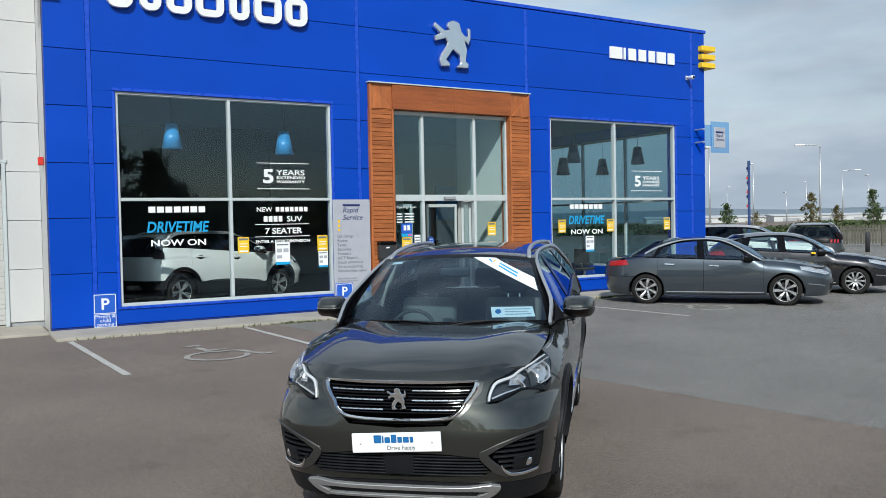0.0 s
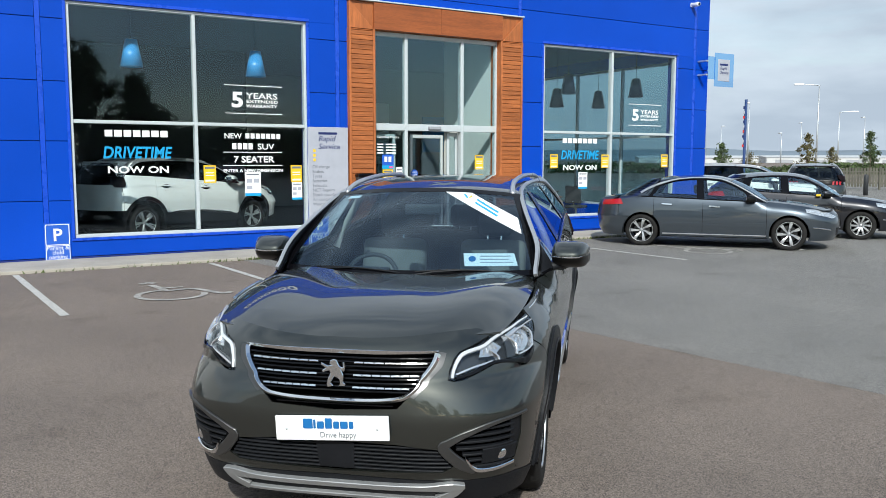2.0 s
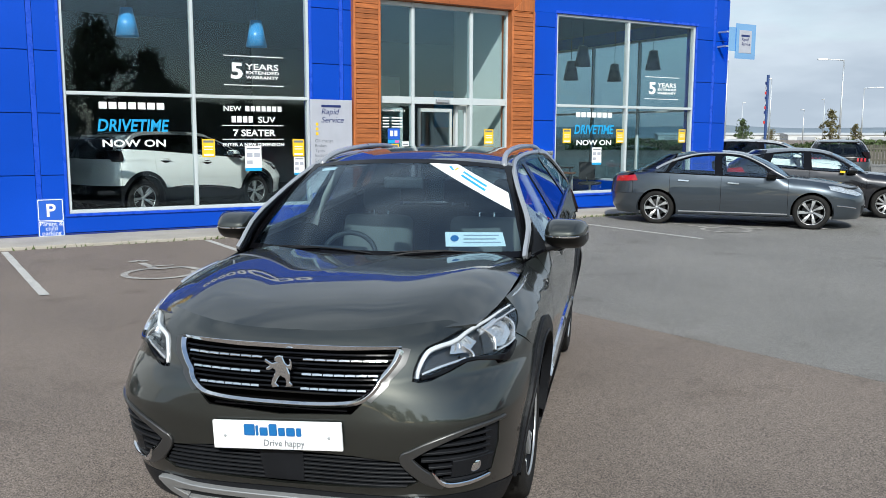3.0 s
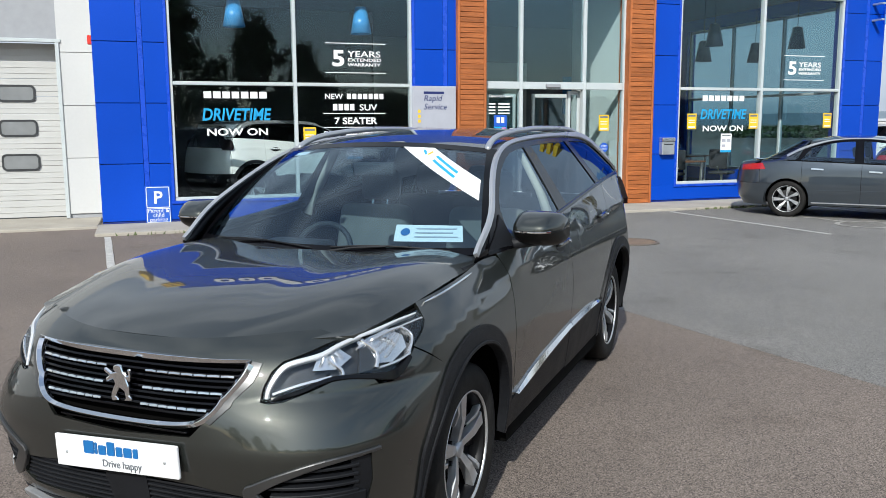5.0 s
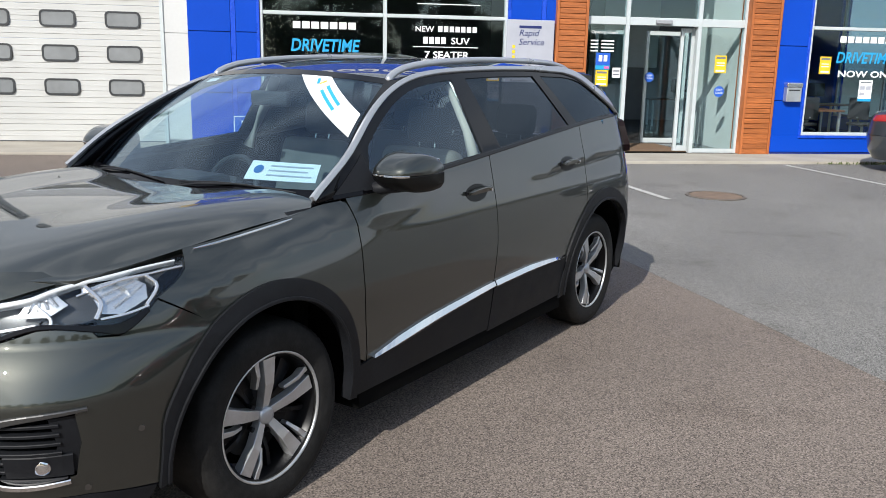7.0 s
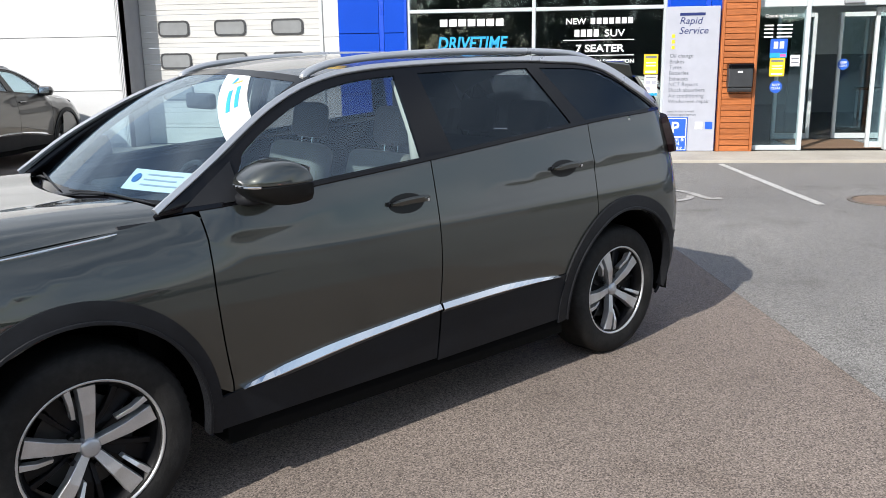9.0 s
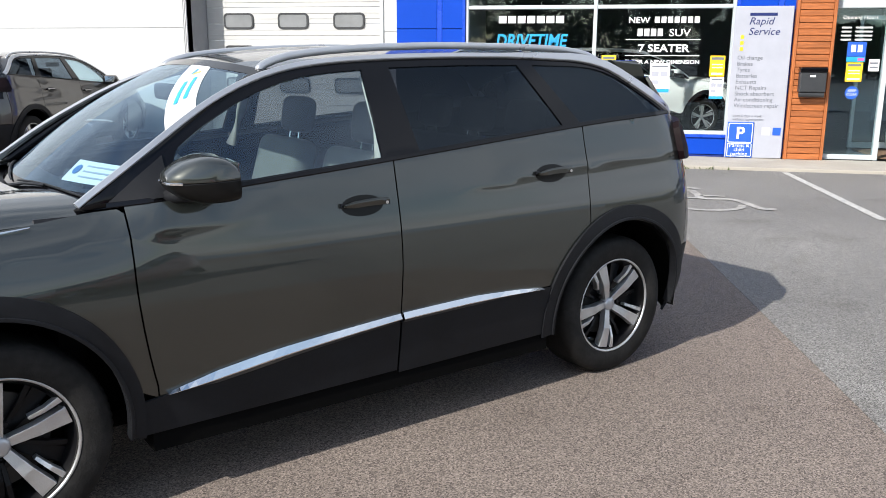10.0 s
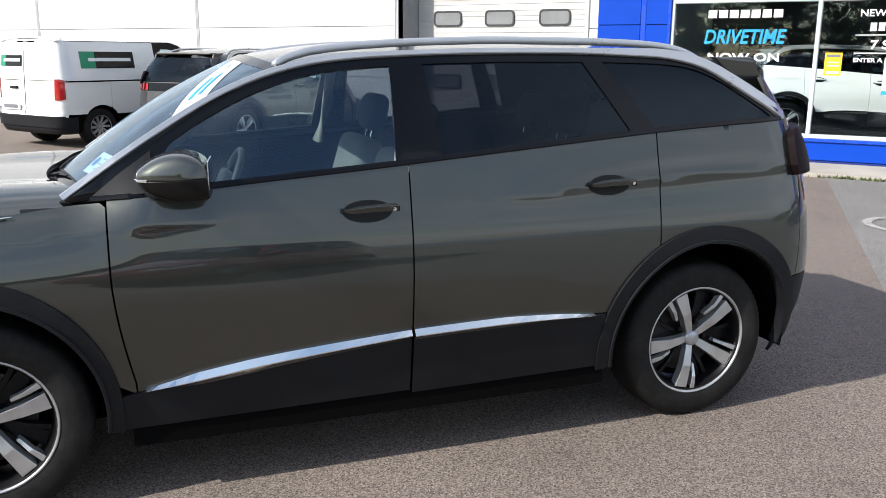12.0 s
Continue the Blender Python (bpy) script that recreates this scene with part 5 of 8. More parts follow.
def suv(name, m, material, label, group="", full=True, k=SUV, wheels="twin"):
    car, S = car_base(name, m, k, material, label, "car", group, wheels, steer=0.0)
    wb, ar, az = k["wheelbase"], k["arch"], k["tyre"]
    for s in (1, -1):
        # wheel-arch mouldings
        for ax, cx, ro, ri in ((0, 0.030, (0.484, 0.523), (0.428, 0.445)), (-wb, -wb, (0.520, 0.527), (0.447, 0.452))):
            angles = [radians(-8 + 196 * i / 40) for i in range(41)]
            ring = lambda r, g0=0.0: [(cx + (r[0] + g0) * math.cos(t), az + (r[1] + g0) * math.sin(t)) for t in angles]
            outer = [(min(x, 0.49), z) for x, z in ring(ro)]
            mould = skin("arch_moulding", S.side, outer + ring(ri)[::-1], M_CLAD, car, s, step=(0.025, 0.025), lift=0.012, thick=0.04)
            ribbon("arch_lip", S.side, ring(ri, 0.008)[::2], 0.014, 0.006, M_CLAD, mould, s, lift=0.013, k=2)
        # sill cladding and bright trims
        lo = [(-0.50, 0.285), (-1.2, 0.295), (-2.36, 0.305)]
        for x0, x1 in ((-0.452, -1.498), (-1.508, -2.345)):
            up = [(x, S.line("skirt", x) - 0.006) for x in np.linspace(x1, x0, 8)]
            skin("door_cladding", S.side, [(x0, 0.292), (x1, 0.305)] + up, M_CLAD, car, s, step=(0.04, 0.04), lift=0.006)
        ribbon("bright_trim", S.side, [(-0.530, 0.440), (-0.66, 0.455), (-0.80, 0.474), (-1.0, 0.500), (-1.25, 0.524), (-1.497, 0.545)], ((0, 0.004), (0.27, 0.048), (0.5, 0.054), (1, 0.036)), 0.014, M_CHROME, car, s, lift=0.008, label="chrome blade along the door", ridge=-0.1)
        ribbon("bright_trim", S.side, [(-1.509, 0.542), (-1.7, 0.548), (-1.895, 0.552), (-2.1, 0.550), (-2.290, 0.543)], ((0, 0.044), (0.5, 0.044), (0.8, 0.026), (1, 0.004)), 0.014, M_CHROME, car, s, lift=0.008, label="chrome blade along the door", ridge=-0.1)
        box("sill", (-wb + ar + 0.05, -ar - 0.04, s * 0.80 - 0.06, s * 0.80 + 0.06, 0.235, 0.30), M_CLAD, car, bevel=0.02)
        door_handle(car, S, -1.245, -1.445, 1.030, s, material)
        door_handle(car, S, -2.250, -2.450, 1.080, s, material)
        mirror_unit(car, S, -0.675, 1.208, s, material, 1.0, y0=0.960, detail=True)
        skin("mirror_sail", S.side, [(-0.40, S.line("belt", -0.40) + 0.012), (-0.60, S.line("belt", -0.60) + 0.012), (-0.60, S.line("window_top", -0.60) + 0.01), (-0.50, S.line("window_top", -0.50) + 0.012)], M_CLAD, car, s, step=(0.04, 0.04), lift=0.004, thick=0.01)
        # crease below the windows towards the tail
        ribbon("fender_strip", S.side, [(x, S.line("fender", x) - 0.014) for x in np.linspace(0.275, -0.16, 8)], ((0, 0.004), (0.1, 0.009), (0.9, 0.009), (1, 0.004)), 0.008, M_CHROME, car, s, lift=0.004, k=4, label="chrome strip between bonnet and fender")
        ribbon("bonnet_gap", S.hood, [(0.46, 1.010), (0.7, 1.010), (0.98, 1.006)], 0.014, 0.006, M_INNER, car, s, lift=-0.022, k=8)
        # roof rail
        rl = [(-1.06, 0.905), (-1.20, 0.905), (-1.9, 0.905), (-2.6, 0.905), (-2.84, 0.90), (-2.95, 0.895)]
        hs = [0.0, 0.030, 0.036, 0.033, 0.022, -0.004]
        pts = []
        for (x, v), h in zip(curve(rl, 6), np.interp(np.linspace(0, 1, 31), [0, 0.2, 0.4, 0.6, 0.8, 1], hs)):
            p = S.roof((x, v), s)
            pts.append((p.x, p.y, p.z + h))
        part("roof_rail", tube_bm(pts, [0.010] + [0.0165] * (len(pts) - 2) + [0.010], 10), M_SATIN, car, "satin silver roof rail", smooth=True)
        # tail lamp
        skin("tail_lamp", S.side, [(-3.285, 1.075), (-3.268, 1.12), (-3.268, 1.235), (-3.285, 1.265), (-3.42, 1.272), (-3.455, 1.18), (-3.44, 1.075)], M_TAILDARK, car, s, step=(0.03, 0.03), lift=0.034, thick=0.06)
        # dark sheet added behind the quarter glass so that it looks evenly dark
        lining = lambda p, q=1: S.side(p, q) - Vector((0, 0.07 * q, 0))
        skin("load_space_trim", lining, [(x, S.line("belt", x) - 0.03) for x in np.linspace(-2.60, -3.20, 8)] + [(x, S.line("window_top", x) + 0.005) for x in np.linspace(-3.06, -2.44, 8)], M_SEATD, car, s, step=(0.08, 0.08), thick=0)
        # light inner pillar
        part("inner_pillar", tube_bm([(-1.49, s * 0.79, 1.12), (-1.525, s * 0.715, 1.30), (-1.535, s * 0.60, 1.52)], [0.03, 0.026, 0.03], 8), M_LINING, car, "pale inner pillar trim", smooth=True)
    # spoiler
    part("tail_spoiler", box_bm([(-3.27, -3.08, -0.560, 0.560, 1.545, 1.583)], 0.014, 2), material, car)
    for s in (1, -1):
        part("spoiler_fin", prism_bm([(-3.00, 1.585), (-3.24, 1.565), (-3.33, 1.38), (-3.27, 1.37), (-3.15, 1.47)], 0.03, 0.006), material, car, at=pose(0, s * 0.592 - 0.015, 0))
    if not full:
        skin("front_bumper", S.front, [(-1.0, 0.24), (1.0, 0.24), (1.0, 0.77), (0.93, 0.96), (-0.93, 0.96), (-1.0, 0.77)], material, car, step=(0.03, 0.04))
        return car, S

    # ---- nose ----
    fy = S.fy
    fx = S.fx
    upper = [fy(0.505, 0.799), fy(0.512, 0.838), fy(0.535, 0.882), fy(0.568, 0.910), fx(0.765, 0.930), fx(0.705, 0.949), fx(0.640, 0.964), fx(0.47, 0.988), fx(0.312, 1.004)]
    fs = upper + [fx(0.338, 0.967), fx(0.393, 0.932), fx(0.456, 0.899), fx(0.52, 0.852), fx(0.58, 0.812), fx(0.632, 0.815), fx(0.652, 0.848), fy(0.69, 0.846), fy(0.63, 0.820), fy(0.57, 0.797), fy(0.53, 0.793)]
    grille = [fy(-0.475, 0.915), fy(-0.30, 0.918), fy(0, 0.920), fy(0.30, 0.918), fy(0.475, 0.915), fy(0.445, 0.86), fy(0.385, 0.785), fy(0.335, 0.728), fy(0.29, 0.680), fy(0, 0.664), fy(-0.29, 0.680), fy(-0.335, 0.728), fy(-0.385, 0.785), fy(-0.445, 0.86)]
    fog = [fy(0.50, 0.515), fy(0.60, 0.575), fy(0.72, 0.615), fy(0.79, 0.63), fy(0.82, 0.62), fy(0.825, 0.52), fy(0.81, 0.41), fy(0.75, 0.385), fy(0.645, 0.382)]
    intake = [fy(-0.48, 0.495), fy(-0.30, 0.515), fy(0, 0.520), fy(0.30, 0.515), fy(0.48, 0.495), fy(0.55, 0.41), fy(0.50, 0.382), fy(0, 0.368), fy(-0.50, 0.382), fy(-0.55, 0.41)]
    flip = lambda poly: [(-a, z) for a, z in poly][::-1]
    arch_x = lambda z: math.sqrt(max(0.0, (ar + 0.02) ** 2 - (z - az) ** 2))

    def crown_z(y):
        """The height at which the nose meets the bonnet's front edge."""
        lo, hi = 0.90, 1.0
        for _ in range(24):
            mid = (lo + hi) / 2
            lo, hi = (mid, hi) if S.front(fy(y, mid)).x > S.hood_edge(y) + 0.011 else (lo, mid)
        return lo

    low_l = [fx(arch_x(z), z) for z in (0.30, 0.45, 0.58, 0.66, 0.72)] + [fx(0.20, 0.758), fx(0.288, 0.785), fx(0.37, 0.842), fx(0.455, 0.896)]
    under = [fx(0.52, 0.849), fx(0.58, 0.809), fx(0.635, 0.812), fx(0.655, 0.845), fy(0.69, 0.843), fy(0.63, 0.817), fy(0.57, 0.794), fy(0.528, 0.790), fy(0.502, 0.796), fy(0.508, 0.840), fy(0.531, 0.885), fy(0.564, 0.913), fx(0.768, 0.933), fx(0.708, 0.952)]
    corner = fx(0.648, 0.9655)
    crown = [corner] + [fy(y, crown_z(y)) for y in np.linspace(0.67, -0.67, 23)] + [(-corner[0], corner[1])]
    bot = [(-0.55, 0.335), (0, 0.35), (0.55, 0.335)]
    side_edge = low_l + under
    outline = side_edge + crown + [(-a_, z) for a_, z in reversed(side_edge)] + bot
    skin("front_bumper", S.front, outline, material, car, holes=[grille, fog, flip(fog), intake], step=(0.022, 0.025), thick=0.012)
    skin("bumper_lip", S.front, [(-0.62, 0.21), (0.62, 0.21), (0.66, 0.297), (0.55, 0.33), (0, 0.345), (-0.55, 0.33), (-0.66, 0.297)], M_CLAD, car, step=(0.03, 0.03), thick=0.03)
    back = lambda d: (lambda p, s=1: S.front(p, s) - Vector((d, 0, 0)))
    skin("nose_backing", back(0.07), [(-0.60, 0.30), (0.60, 0.30), (0.60, 0.74), (0.46, 0.80), (0.46, 0.95), (-0.46, 0.95), (-0.46, 0.80), (-0.60, 0.74)], M_INNER, car, step=(0.05, 0.06), thick=0)
    # grille bars
    grl = new("grille")
    grl.parent = car
    grl["label"] = "black grille with chrome bars and surround"
    for i, z in enumerate(np.linspace(0.745, 0.900, 10)):
        half = float(np.interp(z, [0.70, 0.785, 0.86, 0.92], [0.30, 0.375, 0.43, 0.455]))
        bright = i % 3 == 1
        if bright:
            n = 7
            for sg in (1, -1):
                for j in range(n):
                    y0, y1 = 0.085 + (half - 0.10) * j / n, 0.085 + (half - 0.10) * (j + 0.90) / n
                    ribbon("bright_bar", back(0.014), [fy(sg * y0, z), fy(sg * (y0 + y1) / 2, z + 0.001), fy(sg * y1, z)], 0.009, 0.008, M_CHROME, grl, k=3)
        ribbon("grille_bar", back(0.026), [fy(y, z) for y in np.linspace(-half, half, 9)], 0.009, 0.012, M_GLOSSB, grl, k=3)
    ring = [fy(-0.468, 0.905), fy(-0.44, 0.86), fy(-0.38, 0.785), fy(-0.325, 0.734), fy(-0.25, 0.716), fy(-0.1, 0.708), fy(0.1, 0.708), fy(0.25, 0.716), fy(0.325, 0.734), fy(0.38, 0.785), fy(0.44, 0.86), fy(0.468, 0.905)]
    ribbon("grille_surround", S.front, ring, ((0, 0.030), (0.12, 0.026), (0.3, 0.021), (0.7, 0.021), (0.88, 0.026), (1, 0.030)), 0.012, M_CHROME, grl, lift=0.002, k=5, ridge=0.1)
    ribbon("grille_brow", S.front, [fy(y, 0.914) for y in np.linspace(-0.472, 0.472, 11)], ((0, 0.010), (0.3, 0.024), (0.7, 0.024), (1, 0.010)), 0.012, M_CHROME, grl, lift=0.002, k=4, ridge=0.1)
    for sg in (1, -1):
        skin("grille_wing", S.front, [fy(sg * y, z) for y, z in ((0.474, 0.914), (0.452, 0.862), (0.392, 0.785), (0.345, 0.734), (0.362, 0.726), (0.418, 0.782), (0.480, 0.856), (0.505, 0.908))], M_BLADE, grl, step=(0.02, 0.02), lift=0.004, thick=0.008, label="dark satin wing beside the grille")
    for z in (0.687, 0.703):
        ribbon("mesh_bar", back(0.02), [fy(y, z) for y in np.linspace(-0.27, 0.27, 7)], 0.006, 0.010, M_GLOSSB, grl, k=3)
    bm = prism_bm([(x * 0.112, z * 0.118) for x, z in EMBLEM], -0.012, 0.003)
    p = S.front(fy(0.0, 0.825))
    part("badge", bm, M_CHROME, grl, "plain chrome emblem shape", at=pose(p.x + 0.006, p.y, p.z, 0, -6, 90))
    # headlamps
    for s in (1, -1):
        poly = fs if s > 0 else flip(fs)
        lamp = new("headlamp")
        lamp.parent = car
        lamp["label"] = "clear-lens headlamp with chrome reflectors"
        both = lambda pts: pts if s > 0 else [(-a_, z_) for a_, z_ in pts]
        skin("lens", S.front, poly, M_LENS, lamp, step=(0.02, 0.02), lift=-0.002, thick=0.0)
        skin("housing", lambda p, q=1: S.front(p, q) - Vector((0.045, 0.025 * s, 0.004)), poly, M_LAMPHOUSE, lamp, step=(0.03, 0.03), thick=0.0)
        ribbon("daylight_strip", back(0.008), both([fy(0.516, 0.803), fy(0.523, 0.836), fy(0.546, 0.876), fy(0.579, 0.901), fx(0.752, 0.920), fx(0.695, 0.940), fx(0.630, 0.955), fx(0.47, 0.979), fx(0.36, 0.990)]), ((0, 0.012), (0.3, 0.018), (0.7, 0.014), (1, 0.006)), 0.010, M_DAYLIGHT, lamp, k=5, label="clear daylight strip")
        ribbon("lamp_strip", back(0.016), both([fx(0.66, 0.925), fx(0.56, 0.950), fx(0.42, 0.968), fx(0.355, 0.974)]), 0.007, 0.008, M_LAMPREFL, lamp, k=4)
        for (x_, z_), r in (((0.735, 0.898), 0.026), ((0.565, 0.918), 0.036)):
            p = S.front(both([fx(x_, z_)])[0])
            bowl = lathe_bm([(r, 0.0), (r * 0.97, -0.004), (r * 0.8, -0.022), (r * 0.45, -0.036), (0.012, -0.040)], 9, "x", ends=False)
            bowl.transform(Matrix.Diagonal((1, 1.25, 0.86, 1)))
            ref = part("reflector", bowl, M_LAMPREFL, lamp, at=pose(p.x - 0.016, p.y - s * 0.016, p.z, 0, 0, s * 36))
            part("bulb", lathe_bm([(0.001, 0.012), (0.008, 0.006), (0.011, -0.02)], 12, "x"), M_LAMPREFL, ref, at=pose(-0.028, 0, 0), smooth=True)
        for pts in (((0.800, 0.876), (0.768, 0.914), (0.705, 0.934), (0.692, 0.905), (0.745, 0.874)), ((0.645, 0.944), (0.52, 0.966), (0.486, 0.940), (0.500, 0.903), (0.58, 0.868), (0.658, 0.878))):
            bowl = skin("reflector_panel", back(0.024), both([fx(x_, z_) for x_, z_ in pts]), M_LAMPREFL, lamp, step=(0.02, 0.02), thick=0.006)
            for j in range(1, 5):
                (xa, za), (xb, zb) = pts[1], pts[2]
                (xc, zc), (xd, zd) = pts[0], pts[-2]
                t = j / 5
                ribbon("reflector_facet", back(0.021), both([fx(xa + (xb - xa) * t, za + (zb - za) * t - 0.004), fx((xa + xc) / 2 + ((xb + xd) / 2 - (xa + xc) / 2) * t, (za + zc) / 2 + ((zb + zd) / 2 - (za + zc) / 2) * t), fx(xc + (xd - xc) * t, zc + (zd - zc) * t + 0.004)]), 0.010, 0.006, M_LAMPREFL, bowl, k=2, ridge=0.0)
        skin("lamp_divider", back(0.012), both([fx(0.650, 0.925), fx(0.622, 0.930), fx(0.618, 0.872), fx(0.655, 0.858), fx(0.690, 0.858)]), M_LAMPHOUSE, lamp, step=(0.02, 0.02), thick=0.008)
        for pts, wd in (((fx(0.63, 0.945), fx(0.615, 0.905), fx(0.64, 0.862)), 0.013), ((fx(0.47, 0.958), fx(0.455, 0.93), fx(0.505, 0.885)), 0.010), ((fx(0.63, 0.860), fx(0.56, 0.868), fx(0.50, 0.882)), 0.008), ((fx(0.75, 0.90), fx(0.735, 0.87), fx(0.745, 0.842)), 0.010), ((fx(0.60, 0.94), fx(0.53, 0.955), fx(0.47, 0.96)), 0.010), ((fy(0.53, 0.815), fy(0.60, 0.838), fy(0.68, 0.854)), 0.010)):
            ribbon("reflector_rib", back(0.016), both(list(pts)), wd, 0.014, M_LAMPREFL, lamp, k=4)
        ribbon("lamp_sill", back(0.010), both([fy(0.53, 0.800), fy(0.60, 0.817), fy(0.69, 0.850), fx(0.640, 0.836), fx(0.58, 0.830), fx(0.50, 0.872)]), ((0, 0.014), (0.5, 0.016), (0.8, 0.034), (1, 0.014)), 0.014, M_GLOSSB, lamp, k=4)
        skin("lamp_cheek", back(0.010), both([fx(0.462, 0.905), fx(0.40, 0.94), fx(0.345, 0.975), fx(0.36, 0.985), fx(0.43, 0.955), fx(0.475, 0.92)]), M_GLOSSB, lamp, step=(0.03, 0.03), thick=0.006)
        # fog-lamp pocket
        poly = fog if s > 0 else flip(fog)
        pocket = new("fog_lamp_pocket")
        pocket.parent = car
        skin("pocket_back", back(0.05), poly, M_INNER, pocket, step=(0.03, 0.03), thick=0)
        skin("pocket_cover", back(0.012), [fy(s * y, z) for y, z in ((0.775, 0.605), (0.84, 0.612), (0.84, 0.50), (0.82, 0.42), (0.77, 0.42), (0.785, 0.52))], M_CLAD, pocket, step=(0.03, 0.03))
        for i, z in enumerate(np.linspace(0.405, 0.585, 7)):
            y0 = float(np.interp(z, [0.38, 0.515, 0.575, 0.615], [0.66, 0.535, 0.63, 0.72]))
            ribbon("pocket_slat", back(0.024), [fy(s * y, z) for y in np.linspace(y0, 0.785, 5)], 0.011, 0.014, M_CLAD, pocket, k=2)
        ribbon("pocket_frame", S.front, [fy(s * y, z) for y, z in ((0.835, 0.627), (0.72, 0.612), (0.60, 0.570), (0.52, 0.528), (0.50, 0.508), (0.545, 0.455), (0.60, 0.412), (0.645, 0.388))], ((0, 0.012), (0.35, 0.032), (0.6, 0.05), (0.8, 0.05), (1, 0.036)), 0.008, M_BLADE, pocket, lift=0.001, k=5, label="satin grey blade round the fog lamp")
        ribbon("pocket_foot", S.front, [fy(s * y, z) for y, z in ((0.60, 0.452), (0.645, 0.395), (0.72, 0.386), (0.80, 0.397))], ((0, 0.006), (0.4, 0.022), (1, 0.018)), 0.012, M_CHROME, pocket, lift=0.0, k=5)
        p = S.front(fy(s * 0.745, 0.452))
        part("fog_lamp", lathe_bm([(0.001, 0.006), (0.022, 0.003), (0.032, -0.006), (0.036, -0.03), (0.044, -0.034), (0.044, -0.06)], 24, "x", ends=False), M_CHROME, pocket, at=pose(p.x - 0.008, p.y, p.z, 0, 0, s * 22), smooth=True)
        ribbon("fog_bezel", back(0.02), [fy(s * y, 0.452) for y in (0.665, 0.73, 0.80)], 0.075, 0.012, M_CLAD, pocket, k=3)
        # parking sensors
        for a, z in (fx(0.56, 0.52), fx(0.70, 0.36)):
            p = S.front((s * a, z))
            part("parking_sensor", lathe_bm([(0.001, 0.003), (0.010, 0.003), (0.012, -0.004)], 12, "x"), M_PAINT4, car, at=pose(p.x, p.y, p.z, 0, 0, s * 55))
    # lower intake, block and skid
    for i, z in enumerate(np.linspace(0.388, 0.502, 7)):
        half = float(np.interp(z, [0.37, 0.40, 0.50], [0.49, 0.54, 0.47]))
        ribbon("intake_slat", back(0.022), [fy(y, z) for y in np.linspace(-half, half, 9)], 0.009, 0.014, M_CLAD, car, k=3)
    skin("radar_block", back(0.006), [fy(-0.085, 0.385), fy(0.085, 0.385), fy(0.092, 0.512), fy(-0.092, 0.512)], M_CLAD, car, step=(0.02, 0.03))
    ribbon("skid_plate", S.front, [fy(y, 0.305 + 0.012 * (abs(y) / 0.58) ** 3) for y in np.linspace(-0.60, 0.60, 11)], ((0, 0.02), (0.06, 0.05), (0.14, 0.030), (0.86, 0.030), (0.94, 0.05), (1, 0.02)), 0.016, M_SKID, car, lift=0.006, k=4, label="satin silver skid plate")
    ribbon("skid_plate", S.front, [fy(y, 0.243) for y in np.linspace(-0.50, 0.50, 11)], 0.022, 0.014, M_SKID, car, lift=0.004, k=4, label="satin silver skid plate")
    for sg in (1, -1):
        ribbon("skid_plate", S.front, [fy(sg * 0.585, 0.318), fy(sg * 0.55, 0.28), fy(sg * 0.48, 0.245)], 0.045, 0.015, M_SKID, car, lift=0.004, k=4)
    # plate with dealer strip and slogan
    p = S.front(fy(0, 0.585))
    plate = part("number_plate", box_bm([(-0.262, 0.262, -0.004, 0.010, -0.056, 0.056)], 0.005, 2), M_PLATE, car, "white show plate with blue and grey print", at=pose(p.x + 0.022, 0, 0.585, 0, -3, 90))
    for i, (x0, w_, h_) in enumerate(((-0.130, 0.044, 0.044), (-0.082, 0.010, 0.040), (-0.066, 0.032, 0.032), (-0.028, 0.032, 0.046), (0.010, 0.026, 0.032), (0.042, 0.034, 0.032), (0.082, 0.020, 0.032))):
        box("print_bar", (x0, x0 + w_, -0.0065, -0.0045, 0.0, h_), M_PRINTB, plate, bevel=0.003)
    words("slogan", "Drive happy", 0.036, M_TEXTG, plate, pose(-0.055, -0.0062, -0.040), width=0.165)
    for x in (-0.21, 0.21):
        part("plate_screw", lathe_bm([(0.001, -0.004), (0.005, -0.003), (0.006, 0.0)], 8, "y"), M_STEEL, plate, at=pose(x, -0.004, -0.004))
    # wipers
    for v0, v1, q0 in ((-0.86, 0.0, -0.012), (0.02, 0.80, -0.012)):
        arm = [S.screen((v0, q0 - 0.01)) + Vector((0.02, 0, -0.004)), S.screen((v0 + (v1 - v0) * 0.3, q0 + 0.02)) + Vector((0.008, 0, 0.010)), S.screen((v0 + (v1 - v0) * 0.55, q0 + 0.035)) + Vector((0.006, 0, 0.010))]
        wp = part("wiper", tube_bm(arm, [0.010, 0.006, 0.004], 6), M_CLAD, car)
        blade = [S.screen((v0 + (v1 - v0) * t, q0 + 0.012 + 0.03 * math.sin(math.pi * t))) + Vector((0.004, 0, 0.007)) for t in np.linspace(0.12, 1, 9)]
        part("wiper_blade", tube_bm(blade, [0.003] + [0.0045] * 7 + [0.003], 6), M_CLAD, wp)
    return car, S


